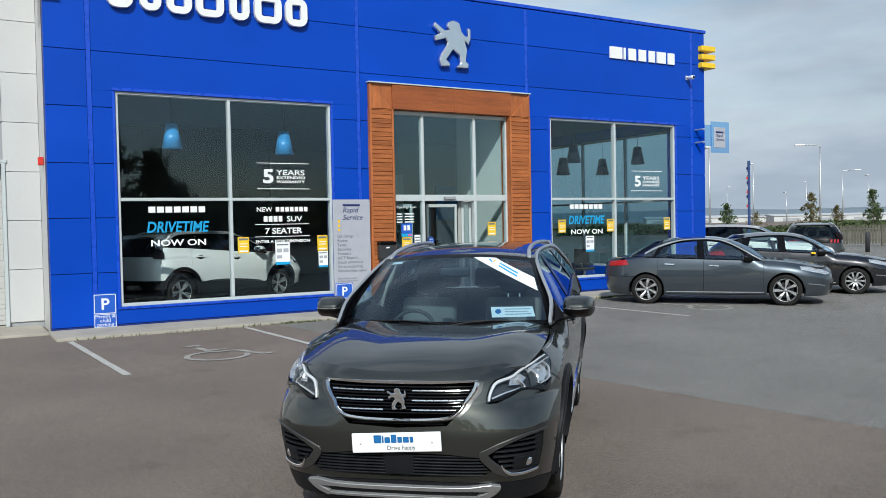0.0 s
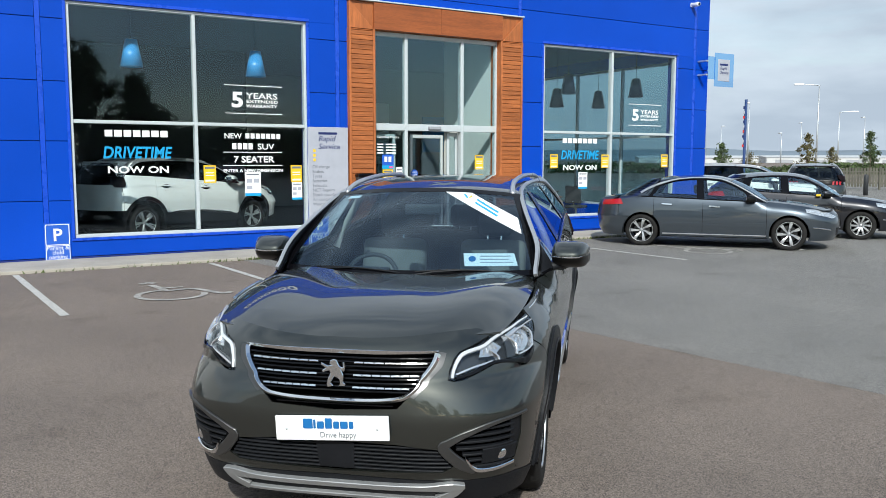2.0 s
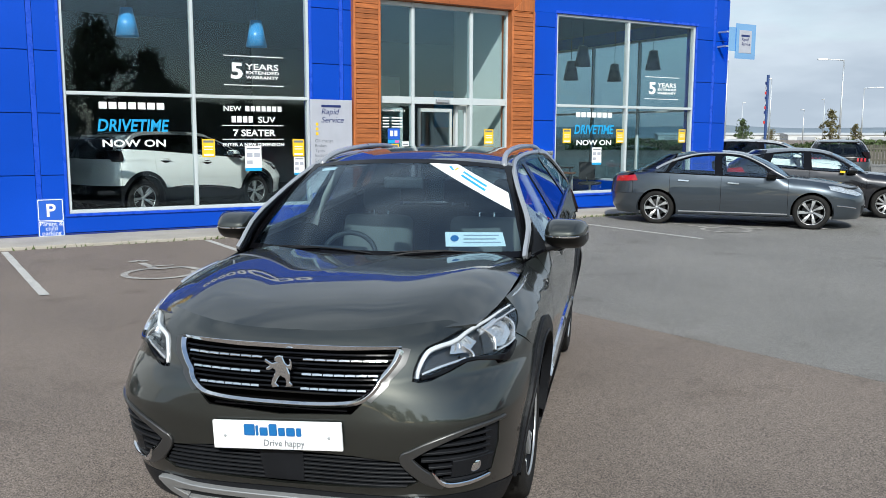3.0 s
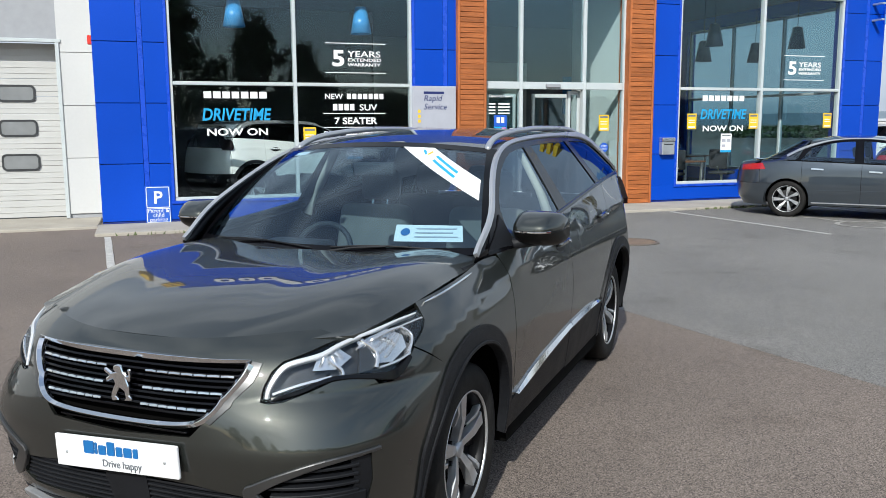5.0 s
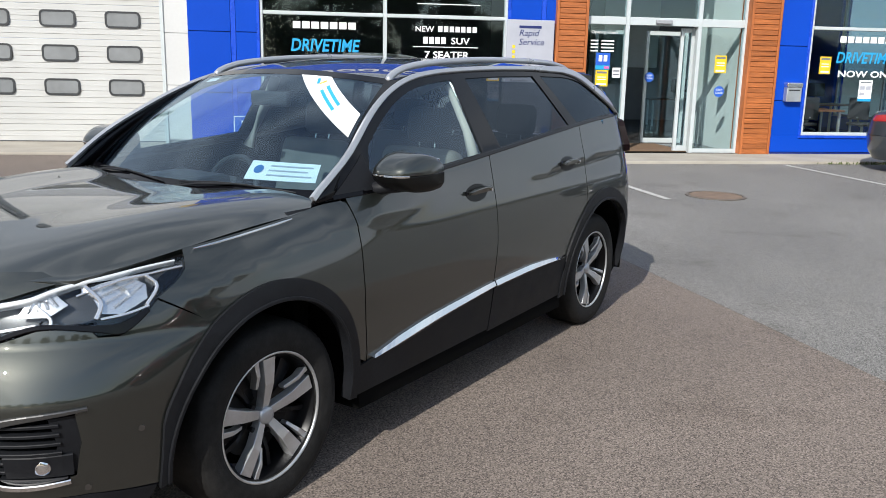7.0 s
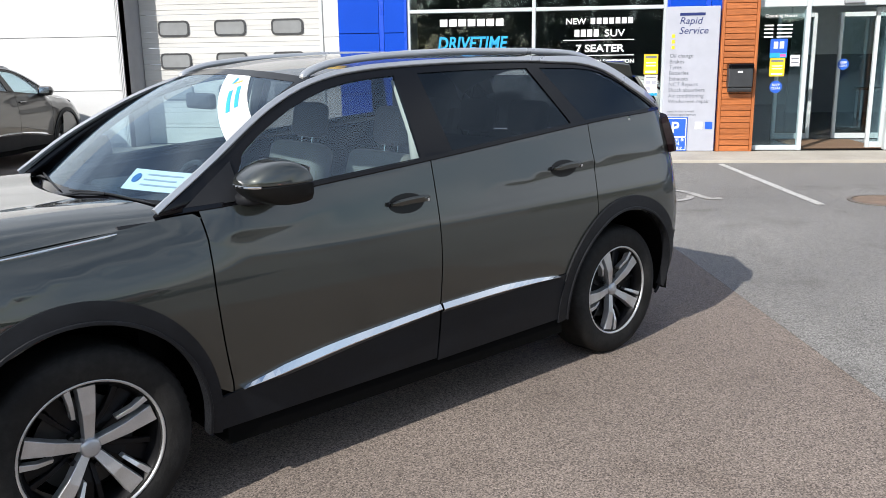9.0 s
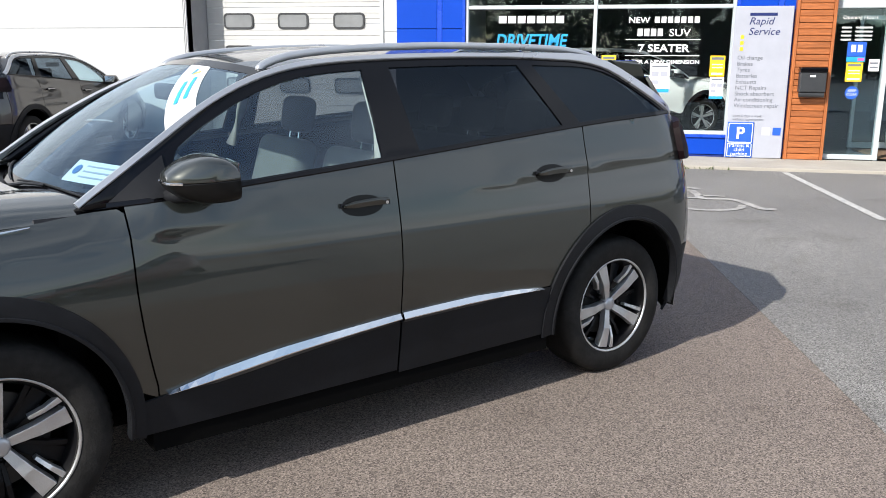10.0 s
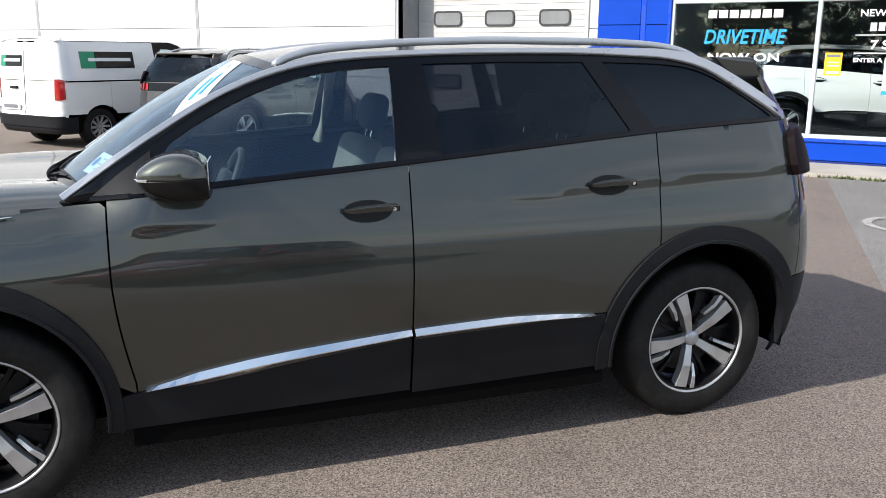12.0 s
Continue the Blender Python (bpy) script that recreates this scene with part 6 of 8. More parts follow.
def tail_claws(car, S):
    """Gloss black band across the tailgate with three red claws on each side."""
    for s in (1, -1):
        for i in range(3):
            skin("tail_claw", S.rear, [S.ry(s * (0.50 + 0.10 * i), 0.99), S.ry(s * (0.555 + 0.10 * i), 0.99), S.ry(s * (0.575 + 0.10 * i), 1.09), S.ry(s * (0.52 + 0.10 * i), 1.09)], M_TAILRED, car, step=(0.02, 0.03), lift=0.02)
    skin("gate_band", S.rear, [S.ry(-0.84, 0.98), S.ry(0.84, 0.98), S.ry(0.84, 1.105), S.ry(-0.84, 1.105)], M_GLOSSB, car, step=(0.04, 0.04), lift=0.010)


CAR_AT = pose(2.858, -11.492, 0, 0, 0, -132.2)
main_car, MAIN = suv("suv_car", CAR_AT, M_PAINT, "dark grey-green seven-seat SUV with chrome trims parked on the asphalt", k=dict(SUV, step=(0.022, 0.022)))

# ---- stickers and papers in the windscreen of the near car ----
def on_screen(name, q0, q1, v0, v1, skew, material, parent, label="", lift=-0.006):
    return skin(name, MAIN.screen, [(v0, q0), (v0 + skew, q1), (v1 + skew, q1), (v1, q0)], material, parent, step=(0.06, 0.06), lift=lift, thick=0.0015, label=label)


band = skin("windscreen_sticker", MAIN.screen, [(0.23, 0.955), (0.51, 0.955), (0.93, 0.60), (0.93, 0.40)], M_VINYL, main_car, step=(0.04, 0.04), lift=0.003, thick=0.002, label="white diagonal dealer sticker with print bars")
for i, (v, q, w_) in enumerate(((0.555, 0.835, 0.20), (0.540, 0.785, 0.20))):
    skin("print_bar", MAIN.screen, [(v, q), (v + w_, q - 0.185), (v + w_ + 0.012, q - 0.165), (v + 0.012, q + 0.020)], M_CYAN, band, step=(0.05, 0.05), lift=0.006, thick=0.0)
skin("print_mark", MAIN.screen, [(0.42, 0.92), (0.445, 0.92), (0.475, 0.865), (0.46, 0.855)], M_CYAN, band, step=(0.05, 0.05), lift=0.006, thick=0.0)
skin("print_mark", MAIN.screen, [(0.505, 0.905), (0.520, 0.895), (0.485, 0.855), (0.475, 0.865)], M_YELLOW, band, step=(0.05, 0.05), lift=0.006, thick=0.0)
paper = on_screen("price_sheet", 0.085, 0.205, 0.47, 0.86, -0.012, M_PLATE, main_car, "white printed sheet under the windscreen", -0.010)
skin("print_mark", MAIN.screen, [(0.525 + 0.028 * math.cos(t), 0.150 + 0.027 * math.sin(t)) for t in np.linspace(0, 2 * math.pi, 13)[:-1]], M_PRINTB, paper, step=(0.05, 0.05), lift=-0.007, thick=0.001)
for q0, v1 in ((0.112, 0.83), (0.142, 0.80), (0.172, 0.82)):
    on_screen("print_bar", q0, q0 + 0.008, 0.585, v1, 0.0, M_SIGNG, paper, "", -0.007)
on_screen("windscreen_sticker", 0.885, 0.93, -0.86, -0.72, 0.01, M_VINYL, main_car, "small white paper sticker in the windscreen corner", -0.004)

# ---- other cars ----
SUV_FAR = dict(SUV, step=(0.07, 0.07), detail=False)
SALOON = dict(
    n_front=2.8, n_rear=3.0, core=(-0.2, -2.35), wheelbase=2.82, arch=0.365, tyre=0.330, rim=0.235, tyre_w=0.225, track=0.87, sill=0.2,
    nose=[(0.15, 0.84), (0.3, 0.92), (0.5, 0.96), (0.62, 0.945), (0.72, 0.90), (0.80, 0.82), (0.9, 0.6), (1.1, 0.3)],
    tail=[(0.2, -3.70), (0.35, -3.80), (0.6, -3.84), (0.85, -3.80), (0.96, -3.74), (1.0, -3.68), (1.03, -3.32), (1.1, -3.18), (1.35, -2.72), (1.42, -2.60), (1.5, -2.5)],
    flank=[(0.15, 0.84), (0.25, 0.885), (0.45, 0.915), (0.6, 0.925), (0.75, 0.918), (0.88, 0.905), (1.0, 0.875), (1.1, 0.85), (1.6, 0.8)],
    flank_ref=0.925, lean=0.55, roll=0.11, blend=(-0.65, -0.35),
    fender=[(-0.6, 0.955), (-0.3, 0.935), (0, 0.905), (0.3, 0.862), (0.5, 0.82), (0.7, 0.76), (0.9, 0.7)],
    belt=[(-3.8, 1.0), (-3.2, 1.012), (-2.7, 1.005), (-1.5, 0.965), (-0.6, 0.935), (-0.4, 0.925)],
    cant=[(-3.2, 0.98), (-2.92, 1.05), (-2.72, 1.17), (-2.5, 1.27), (-2.2, 1.36), (-1.9, 1.395), (-1.55, 1.40), (-1.3, 1.375), (-1.1, 1.31), (-0.85, 1.18), (-0.6, 1.03), (-0.45, 0.94), (-0.3, 0.9)],
    window_top=[(-3.2, 0.94), (-2.85, 1.03), (-2.68, 1.13), (-2.5, 1.23), (-2.2, 1.325), (-1.9, 1.36), (-1.55, 1.365), (-1.3, 1.34), (-1.1, 1.27), (-0.85, 1.13), (-0.65, 1.0), (-0.5, 0.9)],
    roof=[(-3.3, 1.1), (-2.9, 1.28), (-2.6, 1.37), (-2.2, 1.44), (-1.8, 1.456), (-1.4, 1.44), (-1.15, 1.39), (-0.9, 1.3)],
    skirt=[(-3, 0.215), (0, 0.215)],
    splits=(-0.42, -1.62, -2.58), fender_front=0.52, fender_low=0.62, quarter=-3.30, quarter_low=0.60,
    windows=[("front", -0.70, -0.86, -1.60, -1.64, "clear"), ("rear", -1.74, -1.76, -2.62, -2.46, "clear")],
    dlo=(-0.50, -2.86), cowl=(-0.32, 0.945, 0.2), head=(-1.08, 0.04, 0.06), screen_w=(0.74, 0.56), hood_w=(0.77, 0.72), hood_nose=(0.83, 0.785), hood_drop=(0.03, 0.01), hood_pow=1.9,
    roof_end=-2.50, gate_low=0.60, rear_glass=(1.02, 1.36), bumper_low=0.20, bumper_mat=None, seat_x=-1.30, seat_z=0.38, bright=0.022, step=(0.06, 0.06))
HATCH = dict(SALOON)
HATCH.update(wheelbase=2.60, core=(-0.2, -2.2), tyre=0.32, rim=0.215, arch=0.36, track=0.85, n_rear=3.0,
             tail=[(0.2, -3.25), (0.4, -3.38), (0.7, -3.40), (0.95, -3.34), (1.1, -3.26), (1.25, -3.05), (1.4, -2.78), (1.5, -2.6)],
             belt=[(-3.6, 1.12), (-2.7, 1.07), (-1.5, 0.995), (-0.6, 0.945), (-0.4, 0.93)],
             roof=[(-3.3, 1.25), (-2.9, 1.38), (-2.6, 1.43), (-2.2, 1.47), (-1.8, 1.48), (-1.4, 1.46), (-1.15, 1.41), (-0.9, 1.3)],
             splits=(-0.42, -1.55, -2.40), quarter=-2.98, windows=[("front", -0.70, -0.86, -1.50, -1.54, "clear"), ("rear", -1.66, -1.68, -2.38, -2.30, "clear")], roof_end=-2.75, rear_glass=(1.10, 1.42), gate_low=0.62, bright=0)
HATCH["cant"] = [(-3.2, 1.10), (-2.95, 1.19), (-2.72, 1.29), (-2.5, 1.345), (-2.2, 1.39), (-1.9, 1.41), (-1.55, 1.41), (-1.3, 1.38), (-1.1, 1.31), (-0.85, 1.18), (-0.6, 1.03), (-0.45, 0.94), (-0.3, 0.9)]
HATCH["window_top"] = [(x, z - 0.03) for x, z in HATCH["cant"]]


def small_car(name, m, k, material, label, group, wheels="seven", tail=M_TAILRED, handles=True):
    """Saloon or hatchback: the base plus lamps, bumper, mirrors, handles, trims."""
    car, S = car_base(name, m, k, material, label, "car", group, wheels)
    fy = S.fy
    top = [fy(y, S.line("fender", 0.52) - 0.03 + (k["hood_nose"][1] - S.line("fender", 0.52) + 0.03) * (1 - (y / 0.86) ** 2)) for y in np.linspace(0.86, -0.86, 13)]
    lowx = [S.fx(math.sqrt(max(0.0004, (k["arch"] + 0.008) ** 2 - (z - k["tyre"]) ** 2)), z) for z in (0.2, 0.35, 0.5, 0.62)]
    skin("front_bumper", S.front, lowx + top + [(-a, z) for a, z in reversed(lowx)], material, car, step=(0.035, 0.05))
    skin("lower_grille", S.front, [fy(-0.45, 0.30), fy(0.45, 0.30), fy(0.52, 0.45), fy(-0.52, 0.45)], M_CLAD, car, step=(0.04, 0.05), lift=0.004)
    skin("upper_grille", S.front, [fy(-0.36, 0.57), fy(0.36, 0.57), fy(0.42, 0.70), fy(-0.42, 0.70)], M_GLOSSB, car, step=(0.04, 0.05), lift=0.004)
    for s in (1, -1):
        lamp = skin("headlamp", S.front, [fy(s * y, z) for y, z in ((0.50, 0.655), (0.66, 0.735), (0.80, 0.80), (0.88, 0.815), (0.885, 0.75), (0.80, 0.69), (0.64, 0.635))], M_LAMPIN, car, step=(0.03, 0.03), lift=0.006)
        skin("lamp_lens", S.front, [fy(s * y, z) for y, z in ((0.50, 0.655), (0.66, 0.735), (0.80, 0.80), (0.88, 0.815), (0.885, 0.75), (0.80, 0.69), (0.64, 0.635))], M_LENS, lamp, step=(0.05, 0.05), lift=0.014)
        ribbon("fog_blade", S.front, [fy(s * y, z) for y, z in ((0.66, 0.41), (0.78, 0.44), (0.86, 0.46))], 0.02, 0.006, M_CHROME, car, lift=0.004, k=4)
        xq, zt = k["quarter"], S.line("belt", k["quarter"])
        skin("tail_lamp", S.side, [(xq + 0.10, zt - 0.16), (xq + 0.04, zt - 0.05), (xq - 0.34, zt - 0.09), (xq - 0.36, zt - 0.19)], tail, car, s, step=(0.04, 0.04), lift=0.010)
        ribbon("sill_strip", S.side, [(x, 0.275) for x in np.linspace(-k["wheelbase"] + 0.42, -0.42, 6)], 0.020, 0.010, M_SATIN, car, s, lift=0.004, k=3)
        ribbon("flank_crease", S.side, [(x, 0.50 + 0.012 * (x + 2)) for x in np.linspace(-k["wheelbase"] + 0.5, -0.44, 6)], 0.012, 0.004, material, car, s, lift=0.0, k=3)
        if handles:
            d0, d1, d2 = k["splits"]
            for x in (d1 + 0.22, d2 + 0.26):
                ribbon("door_handle", S.side, [(x + 0.1, S.line("belt", x) - 0.13), (x, S.line("belt", x) - 0.125), (x - 0.1, S.line("belt", x) - 0.12)], 0.03, 0.014, M_CHROME if k is SALOON else material, car, s, lift=0.014, k=3)
        mirror_unit(car, S, k["dlo"][0] - 0.22, S.line("belt", k["dlo"][0]) + 0.085, s, M_GLOSSB if k is SALOON else material, 0.9)
    return car, S


small_car("saloon_car", pose(15.62, -4.62, 0.0, 0, 0, -51.3), SALOON, M_PAINT2, "slate grey four-door saloon with bright window trim parked at an angle", "cars parked beside the showroom")
hatch, _ = small_car("hatchback_car", pose(18.95, -4.0, 0.0, 0, 0, -51.3), HATCH, M_PAINT3, "very dark plum hatchback with a yellow tag on its mirror", "cars parked beside the showroom", "ten")
box("yellow_tag", (-0.95, -0.85, -0.985, -0.93, 0.955, 1.0), M_YELLOW, hatch, "yellow tag", bevel=0.006)
M_PAINTR = paint("red_paint", (0.22, 0.012, 0.012), 0.2)
small_car("hatchback_car", pose(8.30, -15.55, 0.0, 0, 0, 180), HATCH, M_PAINTR, "red hatchback parked across the aisle on the grey asphalt", "", "ten")
suv("suv_car", pose(21.4, -0.7, 0.0, 0, 0, -51.3), M_PAINTW, "white SUV parked behind the dark hatchback", "cars parked beside the showroom", full=False, k=SUV_FAR)
black, KS = suv("suv_car", pose(27.2, 3.1, 0.0, 0, 0, 38), M_PAINTB, "black SUV with red tail lamps facing away", "cars parked beside the showroom", full=False, k=SUV_FAR)
tail_claws(black, KS)
suv("suv_car", pose(6.63, 3.87, 0.13, 0, 0, 23.8), M_PAINTW, "white seven-seat SUV on show behind the shop window", "", full=True)
bronze, BS = suv("suv_car", pose(-4.3, -0.15, 0.0, 0, 0, 93), M_PAINT4, "dark bronze-grey SUV parked nose to the workshop wall", "cars parked before the workshop", full=False)
tail_claws(bronze, BS)
p = BS.rear(BS.ry(0, 0.84))
box("number_plate", (p.x - 0.03, p.x - 0.018, -0.26, 0.26, 0.785, 0.895), M_PLATE, bronze, "white plate with plain bars", bevel=0.004)
box("plate_bar", (p.x - 0.034, p.x - 0.0305, -0.17, 0.21, 0.81, 0.87), M_TEXTG, bronze, bevel=0.0)

# ---- white van ----
VAN = dict(SUV)
VAN.update(wheelbase=2.79, core=(-0.1, -3.25), n_front=2.8, n_rear=5.0, tyre=0.33, rim=0.20, arch=0.37, lean=0.10, step=(0.08, 0.08), detail=False, van=True, bright=0,
           flank=[(0.18, 0.88), (0.3, 0.91), (0.6, 0.925), (1.0, 0.92), (1.3, 0.90), (1.6, 0.87), (1.8, 0.83), (1.9, 0.78)],
           tail=[(0.2, -3.52), (0.3, -3.62), (0.55, -3.63), (0.62, -3.60), (1.3, -3.57), (1.7, -3.52), (1.84, -3.42), (1.9, -3.3)],
           belt=[(-3.6, 1.09), (-0.45, 1.09)], cant=[(-3.7, 1.70), (-3.5, 1.76), (-1.2, 1.76), (-1.0, 1.70), (-0.7, 1.48), (-0.29, 1.10)],
           window_top=[(-1.62, 1.64), (-1.2, 1.64), (-1.0, 1.58), (-0.7, 1.40), (-0.45, 1.14)],
           roof=[(-3.6, 1.80), (-3.2, 1.84), (-2, 1.86), (-1.3, 1.84), (-1.0, 1.77), (-0.8, 1.68)],
           windows=[("front", -0.56, -0.75, -1.50, -1.48, "clear")], dlo=(-0.36, -3.50), head=(-0.98, 0.05, 0.06), screen_w=(0.76, 0.68), roof_end=-3.475, rear_glass=(1.12, 1.80), gate_low=0.52, quarter=-3.42, quarter_low=0.56, seat_x=-1.2)
van, VS = car_base("panel_van", pose(-6.6, -0.71, 0.0, 0, 0, 85), VAN, M_PAINTW, "white hire van with green sign bars facing the workshop", "van", "cars parked before the workshop", "ten", cabin=True)
for s in (1, -1):
    skin("side_panel", VS.side, [(-1.60, 1.112), (-3.46, 1.112), (-3.46, 1.745), (-1.60, 1.745)], M_PAINTW, van, s, step=(0.1, 0.1), lift=0.004)
    skin("tail_lamp", VS.side, [(-3.50, 0.80), (-3.44, 0.82), (-3.44, 1.12), (-3.50, 1.14)], M_TAILRED, van, s, step=(0.03, 0.05), lift=0.012)
    skin("tail_lamp", VS.rear, [VS.ry(s * 0.78, 0.80), VS.ry(s * 0.88, 0.80), VS.ry(s * 0.88, 1.14), VS.ry(s * 0.80, 1.14)], M_TAILRED, van, step=(0.03, 0.05), lift=0.014)
    sg = skin("sign_panel", VS.side, [(-2.05, 1.31), (-3.10, 1.31), (-3.10, 1.585), (-2.05, 1.585)], M_GLOSSB, van, s, step=(0.1, 0.1), lift=0.010, thick=0.003)
    skin("sign_green", VS.side, [(-2.82, 1.31), (-3.10, 1.31), (-3.10, 1.585), (-2.82, 1.585)] if s < 0 else [(-2.05, 1.31), (-2.33, 1.31), (-2.33, 1.585), (-2.05, 1.585)], mat("sign_green", (0.01, 0.25, 0.12), 0.4), sg, s, step=(0.1, 0.1), lift=0.014, thick=0.003)
    skin("sign_bar", VS.side, [(-2.12, 1.425), (-2.95, 1.425), (-2.95, 1.480), (-2.12, 1.480)], M_VINYL, sg, s, step=(0.1, 0.1), lift=0.018, thick=0.003)
    mirror_unit(van, VS, -0.66, 1.22, s, M_CLAD, 1.1, y0=0.99)
sg = skin("sign_panel", VS.rear, [VS.ry(0.06, 1.34), VS.ry(0.74, 1.34), VS.ry(0.74, 1.52), VS.ry(0.06, 1.52)], M_GLOSSB, van, step=(0.05, 0.08), lift=0.012, thick=0.003)
skin("sign_bar", VS.rear, [VS.ry(0.10, 1.415), VS.ry(0.62, 1.415), VS.ry(0.62, 1.465), VS.ry(0.10, 1.465)], M_VINYL, sg, step=(0.05, 0.08), lift=0.018, thick=0.003)
skin("sign_green", VS.rear, [VS.ry(0.56, 1.34), VS.ry(0.74, 1.34), VS.ry(0.74, 1.52), VS.ry(0.56, 1.52)], bpy.data.materials["sign_green"], sg, step=(0.05, 0.08), lift=0.015, thick=0.003)
ribbon("door_seam", VS.rear, [VS.ry(0.0, z) for z in np.linspace(0.56, 1.76, 8)], 0.010, 0.004, M_DARK, van, lift=0.004, k=2)
ribbon("door_handle", VS.rear, [VS.ry(0.20, 0.99), VS.ry(0.30, 0.99), VS.ry(0.40, 0.99)], 0.04, 0.02, M_CLAD, van, lift=0.012, k=2)
ribbon("lamp_cluster", VS.rear, [VS.ry(-0.30, 1.80), VS.ry(0.0, 1.803), VS.ry(0.30, 1.80)], 0.02, 0.01, M_CLAD, van, lift=0.006, k=2)
skin("bumper_cover", VS.rear, [VS.ry(-0.905, 0.36), VS.ry(0.905, 0.36), VS.ry(0.905, 0.54), VS.ry(-0.905, 0.54)], M_CLAD, van, step=(0.03, 0.06), lift=0.03)
box("number_plate", (-3.635, -3.62, 0.12, 0.64, 0.62, 0.73), M_PLATE, van, "white plate with plain bars", bevel=0.004)
box("plate_bar", (-3.640, -3.6355, 0.19, 0.59, 0.645, 0.705), M_TEXTG, van, bevel=0.0)
skin("front_bumper", VS.front, [(-0.96, 0.24), (0.96, 0.24), (0.96, 0.77), (0.93, 0.96), (-0.93, 0.96), (-0.96, 0.77)], M_PAINTW, van, step=(0.05, 0.06))

# ---- signs on the front ----
def open_letter(name, x0, x1, z0, z1, y0, y1, stroke, material, parent):
    """One letter of a brand sign, drawn as a plain open frame of its size."""
    r = min(0.30 * (z1 - z0), 0.45 * (x1 - x0))
    if not stroke or x1 - x0 < 2.4 * stroke:
        return box(name, (x0, x1, min(y0, y1), max(y0, y1), z0, z1), material, parent, bevel=0.0)
    return part(name, ring_bm(rounded(x0, x1, z0, z1, r), rounded(x0 + stroke, x1 - stroke, z0 + stroke, z1 - stroke, max(0.004, r - stroke)), y0, y1), material, parent)


def blocks(name, spans, z0, z1, y0, depth, material, label, stroke, category="sign"):
    """A brand sign drawn as plain raised frames, one a letter."""
    t = thing(name, None, label, category)
    for x0, x1 in spans:
        open_letter("letter_frame", x0, x1, z0, z1, y0 - depth, y0, stroke, material, t)
    return t


blocks("fascia_sign", [(2.69, 3.15), (3.27, 3.66), (3.76, 4.23), (4.31, 4.85), (4.97, 5.36), (5.47, 6.03), (6.12, 6.58)], 5.93, 6.50, -0.02, 0.09, M_SIGNW, "raised white brand letters drawn as plain frames", 0.135)
blocks("dealer_sign", [(14.86, 15.28), (15.34, 15.40), (15.50, 15.76), (15.86, 16.12), (16.22, 16.44), (16.52, 16.84), (16.92, 17.16)], 6.02, 6.32, -0.012, 0.035, M_SIGNW, "thin white dealer letters drawn as plain bars", 0)
badge = thing("wall_badge", pose(10.06, -0.03, 5.91), "plain silver emblem shape raised on the blue front", "sign")
part("emblem", prism_bm(EMBLEM, -0.10, 0.014), M_SILVER, badge)
for x0, x1 in ((18.12, 18.66), (1.30, 1.84)):
    t = thing("corner_bars", None, "three stacked yellow bars wrapped round the building corner", "sign", "yellow corner bars")
    for z in (6.02, 6.25, 6.48):
        box("yellow_bar", (x0, x1, -0.14, 0.30 if x0 < 2 else 0.25, z, z + 0.14), M_YELLOW, t, bevel=0.01)
cam_ = thing("security_camera", pose(17.66, -0.02, 5.70), "small white security camera on the blue wall", "camera")
part("bracket", box_bm([(-0.05, 0.05, -0.03, 0.02, -0.05, 0.06)], 0.01), M_SIGNW, cam_)
part("camera_body", lathe_bm([(0.001, -0.24), (0.05, -0.235), (0.055, -0.20), (0.055, -0.02), (0.03, 0.0)], 16, "y"), M_SIGNW, cam_, smooth=True)
part("camera_lens", lathe_bm([(0.001, -0.246), (0.035, -0.243), (0.038, -0.236)], 16, "y"), M_GLOSSB, cam_)

M_ACRYL = glass("blue_acrylic", (0.62, 0.80, 0.97), 1.3)
bl = thing("projecting_sign", None, "translucent blue projecting sign with a pale panel at the building corner", "sign")
box("acrylic_plate", (18.24, 18.98, -0.315, -0.295, 3.66, 4.52), M_ACRYL, bl, bevel=0.01)
box("acrylic_arm", (17.98, 18.30, -0.292, -0.276, 3.84, 4.42), M_ACRYL, bl, bevel=0.01)
box("sign_panel", (18.36, 18.80, -0.335, -0.318, 3.80, 4.36), M_SIGNG, bl, bevel=0.006)
box("brand_bar", (18.42, 18.72, -0.338, -0.3355, 4.20, 4.25), M_NAVY, bl, bevel=0.0)
words("sign_text", "Rapid\nService", 0.11, M_NAVY, bl, pose(18.43, -0.339, 4.10), shear=0.2)
for z in (3.95, 4.30):
    box("bracket", (17.95, 18.02, -0.30, 0.0, z - 0.02, z + 0.02), M_STEEL, bl, bevel=0.004)

# service board
rs = thing("service_board", None, "pale grey service board with dark lettering beside the timber portal", "sign")
box("board", (7.06, 7.92, -0.085, -0.05, 0.055, 2.39), M_SIGNG, rs, bevel=0.008)
for x in (7.2, 7.78):
    box("bracket", (x - 0.03, x + 0.03, -0.05, 0.0, 0.4, 2.2), M_STEEL, rs, bevel=0.0)
box("brand_bar", (7.28, 7.68, -0.089, -0.0855, 2.245, 2.29), M_NAVY, rs, bevel=0.0)
words("sign_text", "Rapid\nService", 0.155, M_NAVY, rs, pose(7.27, -0.088, 2.115), shear=0.25, width=0.46)
for i, z in enumerate((1.72, 1.81, 1.90)):
    box("yellow_mark", (7.165, 7.215, -0.089, -0.0855, z, z + 0.055), M_YELLOW, rs, bevel=0.0)
for i, t in enumerate(("Oil change", "Brakes", "Tyres", "Batteries", "Exhausts", "NCT Repairs", "Shock absorbers", "Air conditioning", "Windscreen repair")):
    words("sign_text", t, 0.088, M_TEXTG, rs, pose(7.14, -0.088, 1.585 - 0.092 * i))
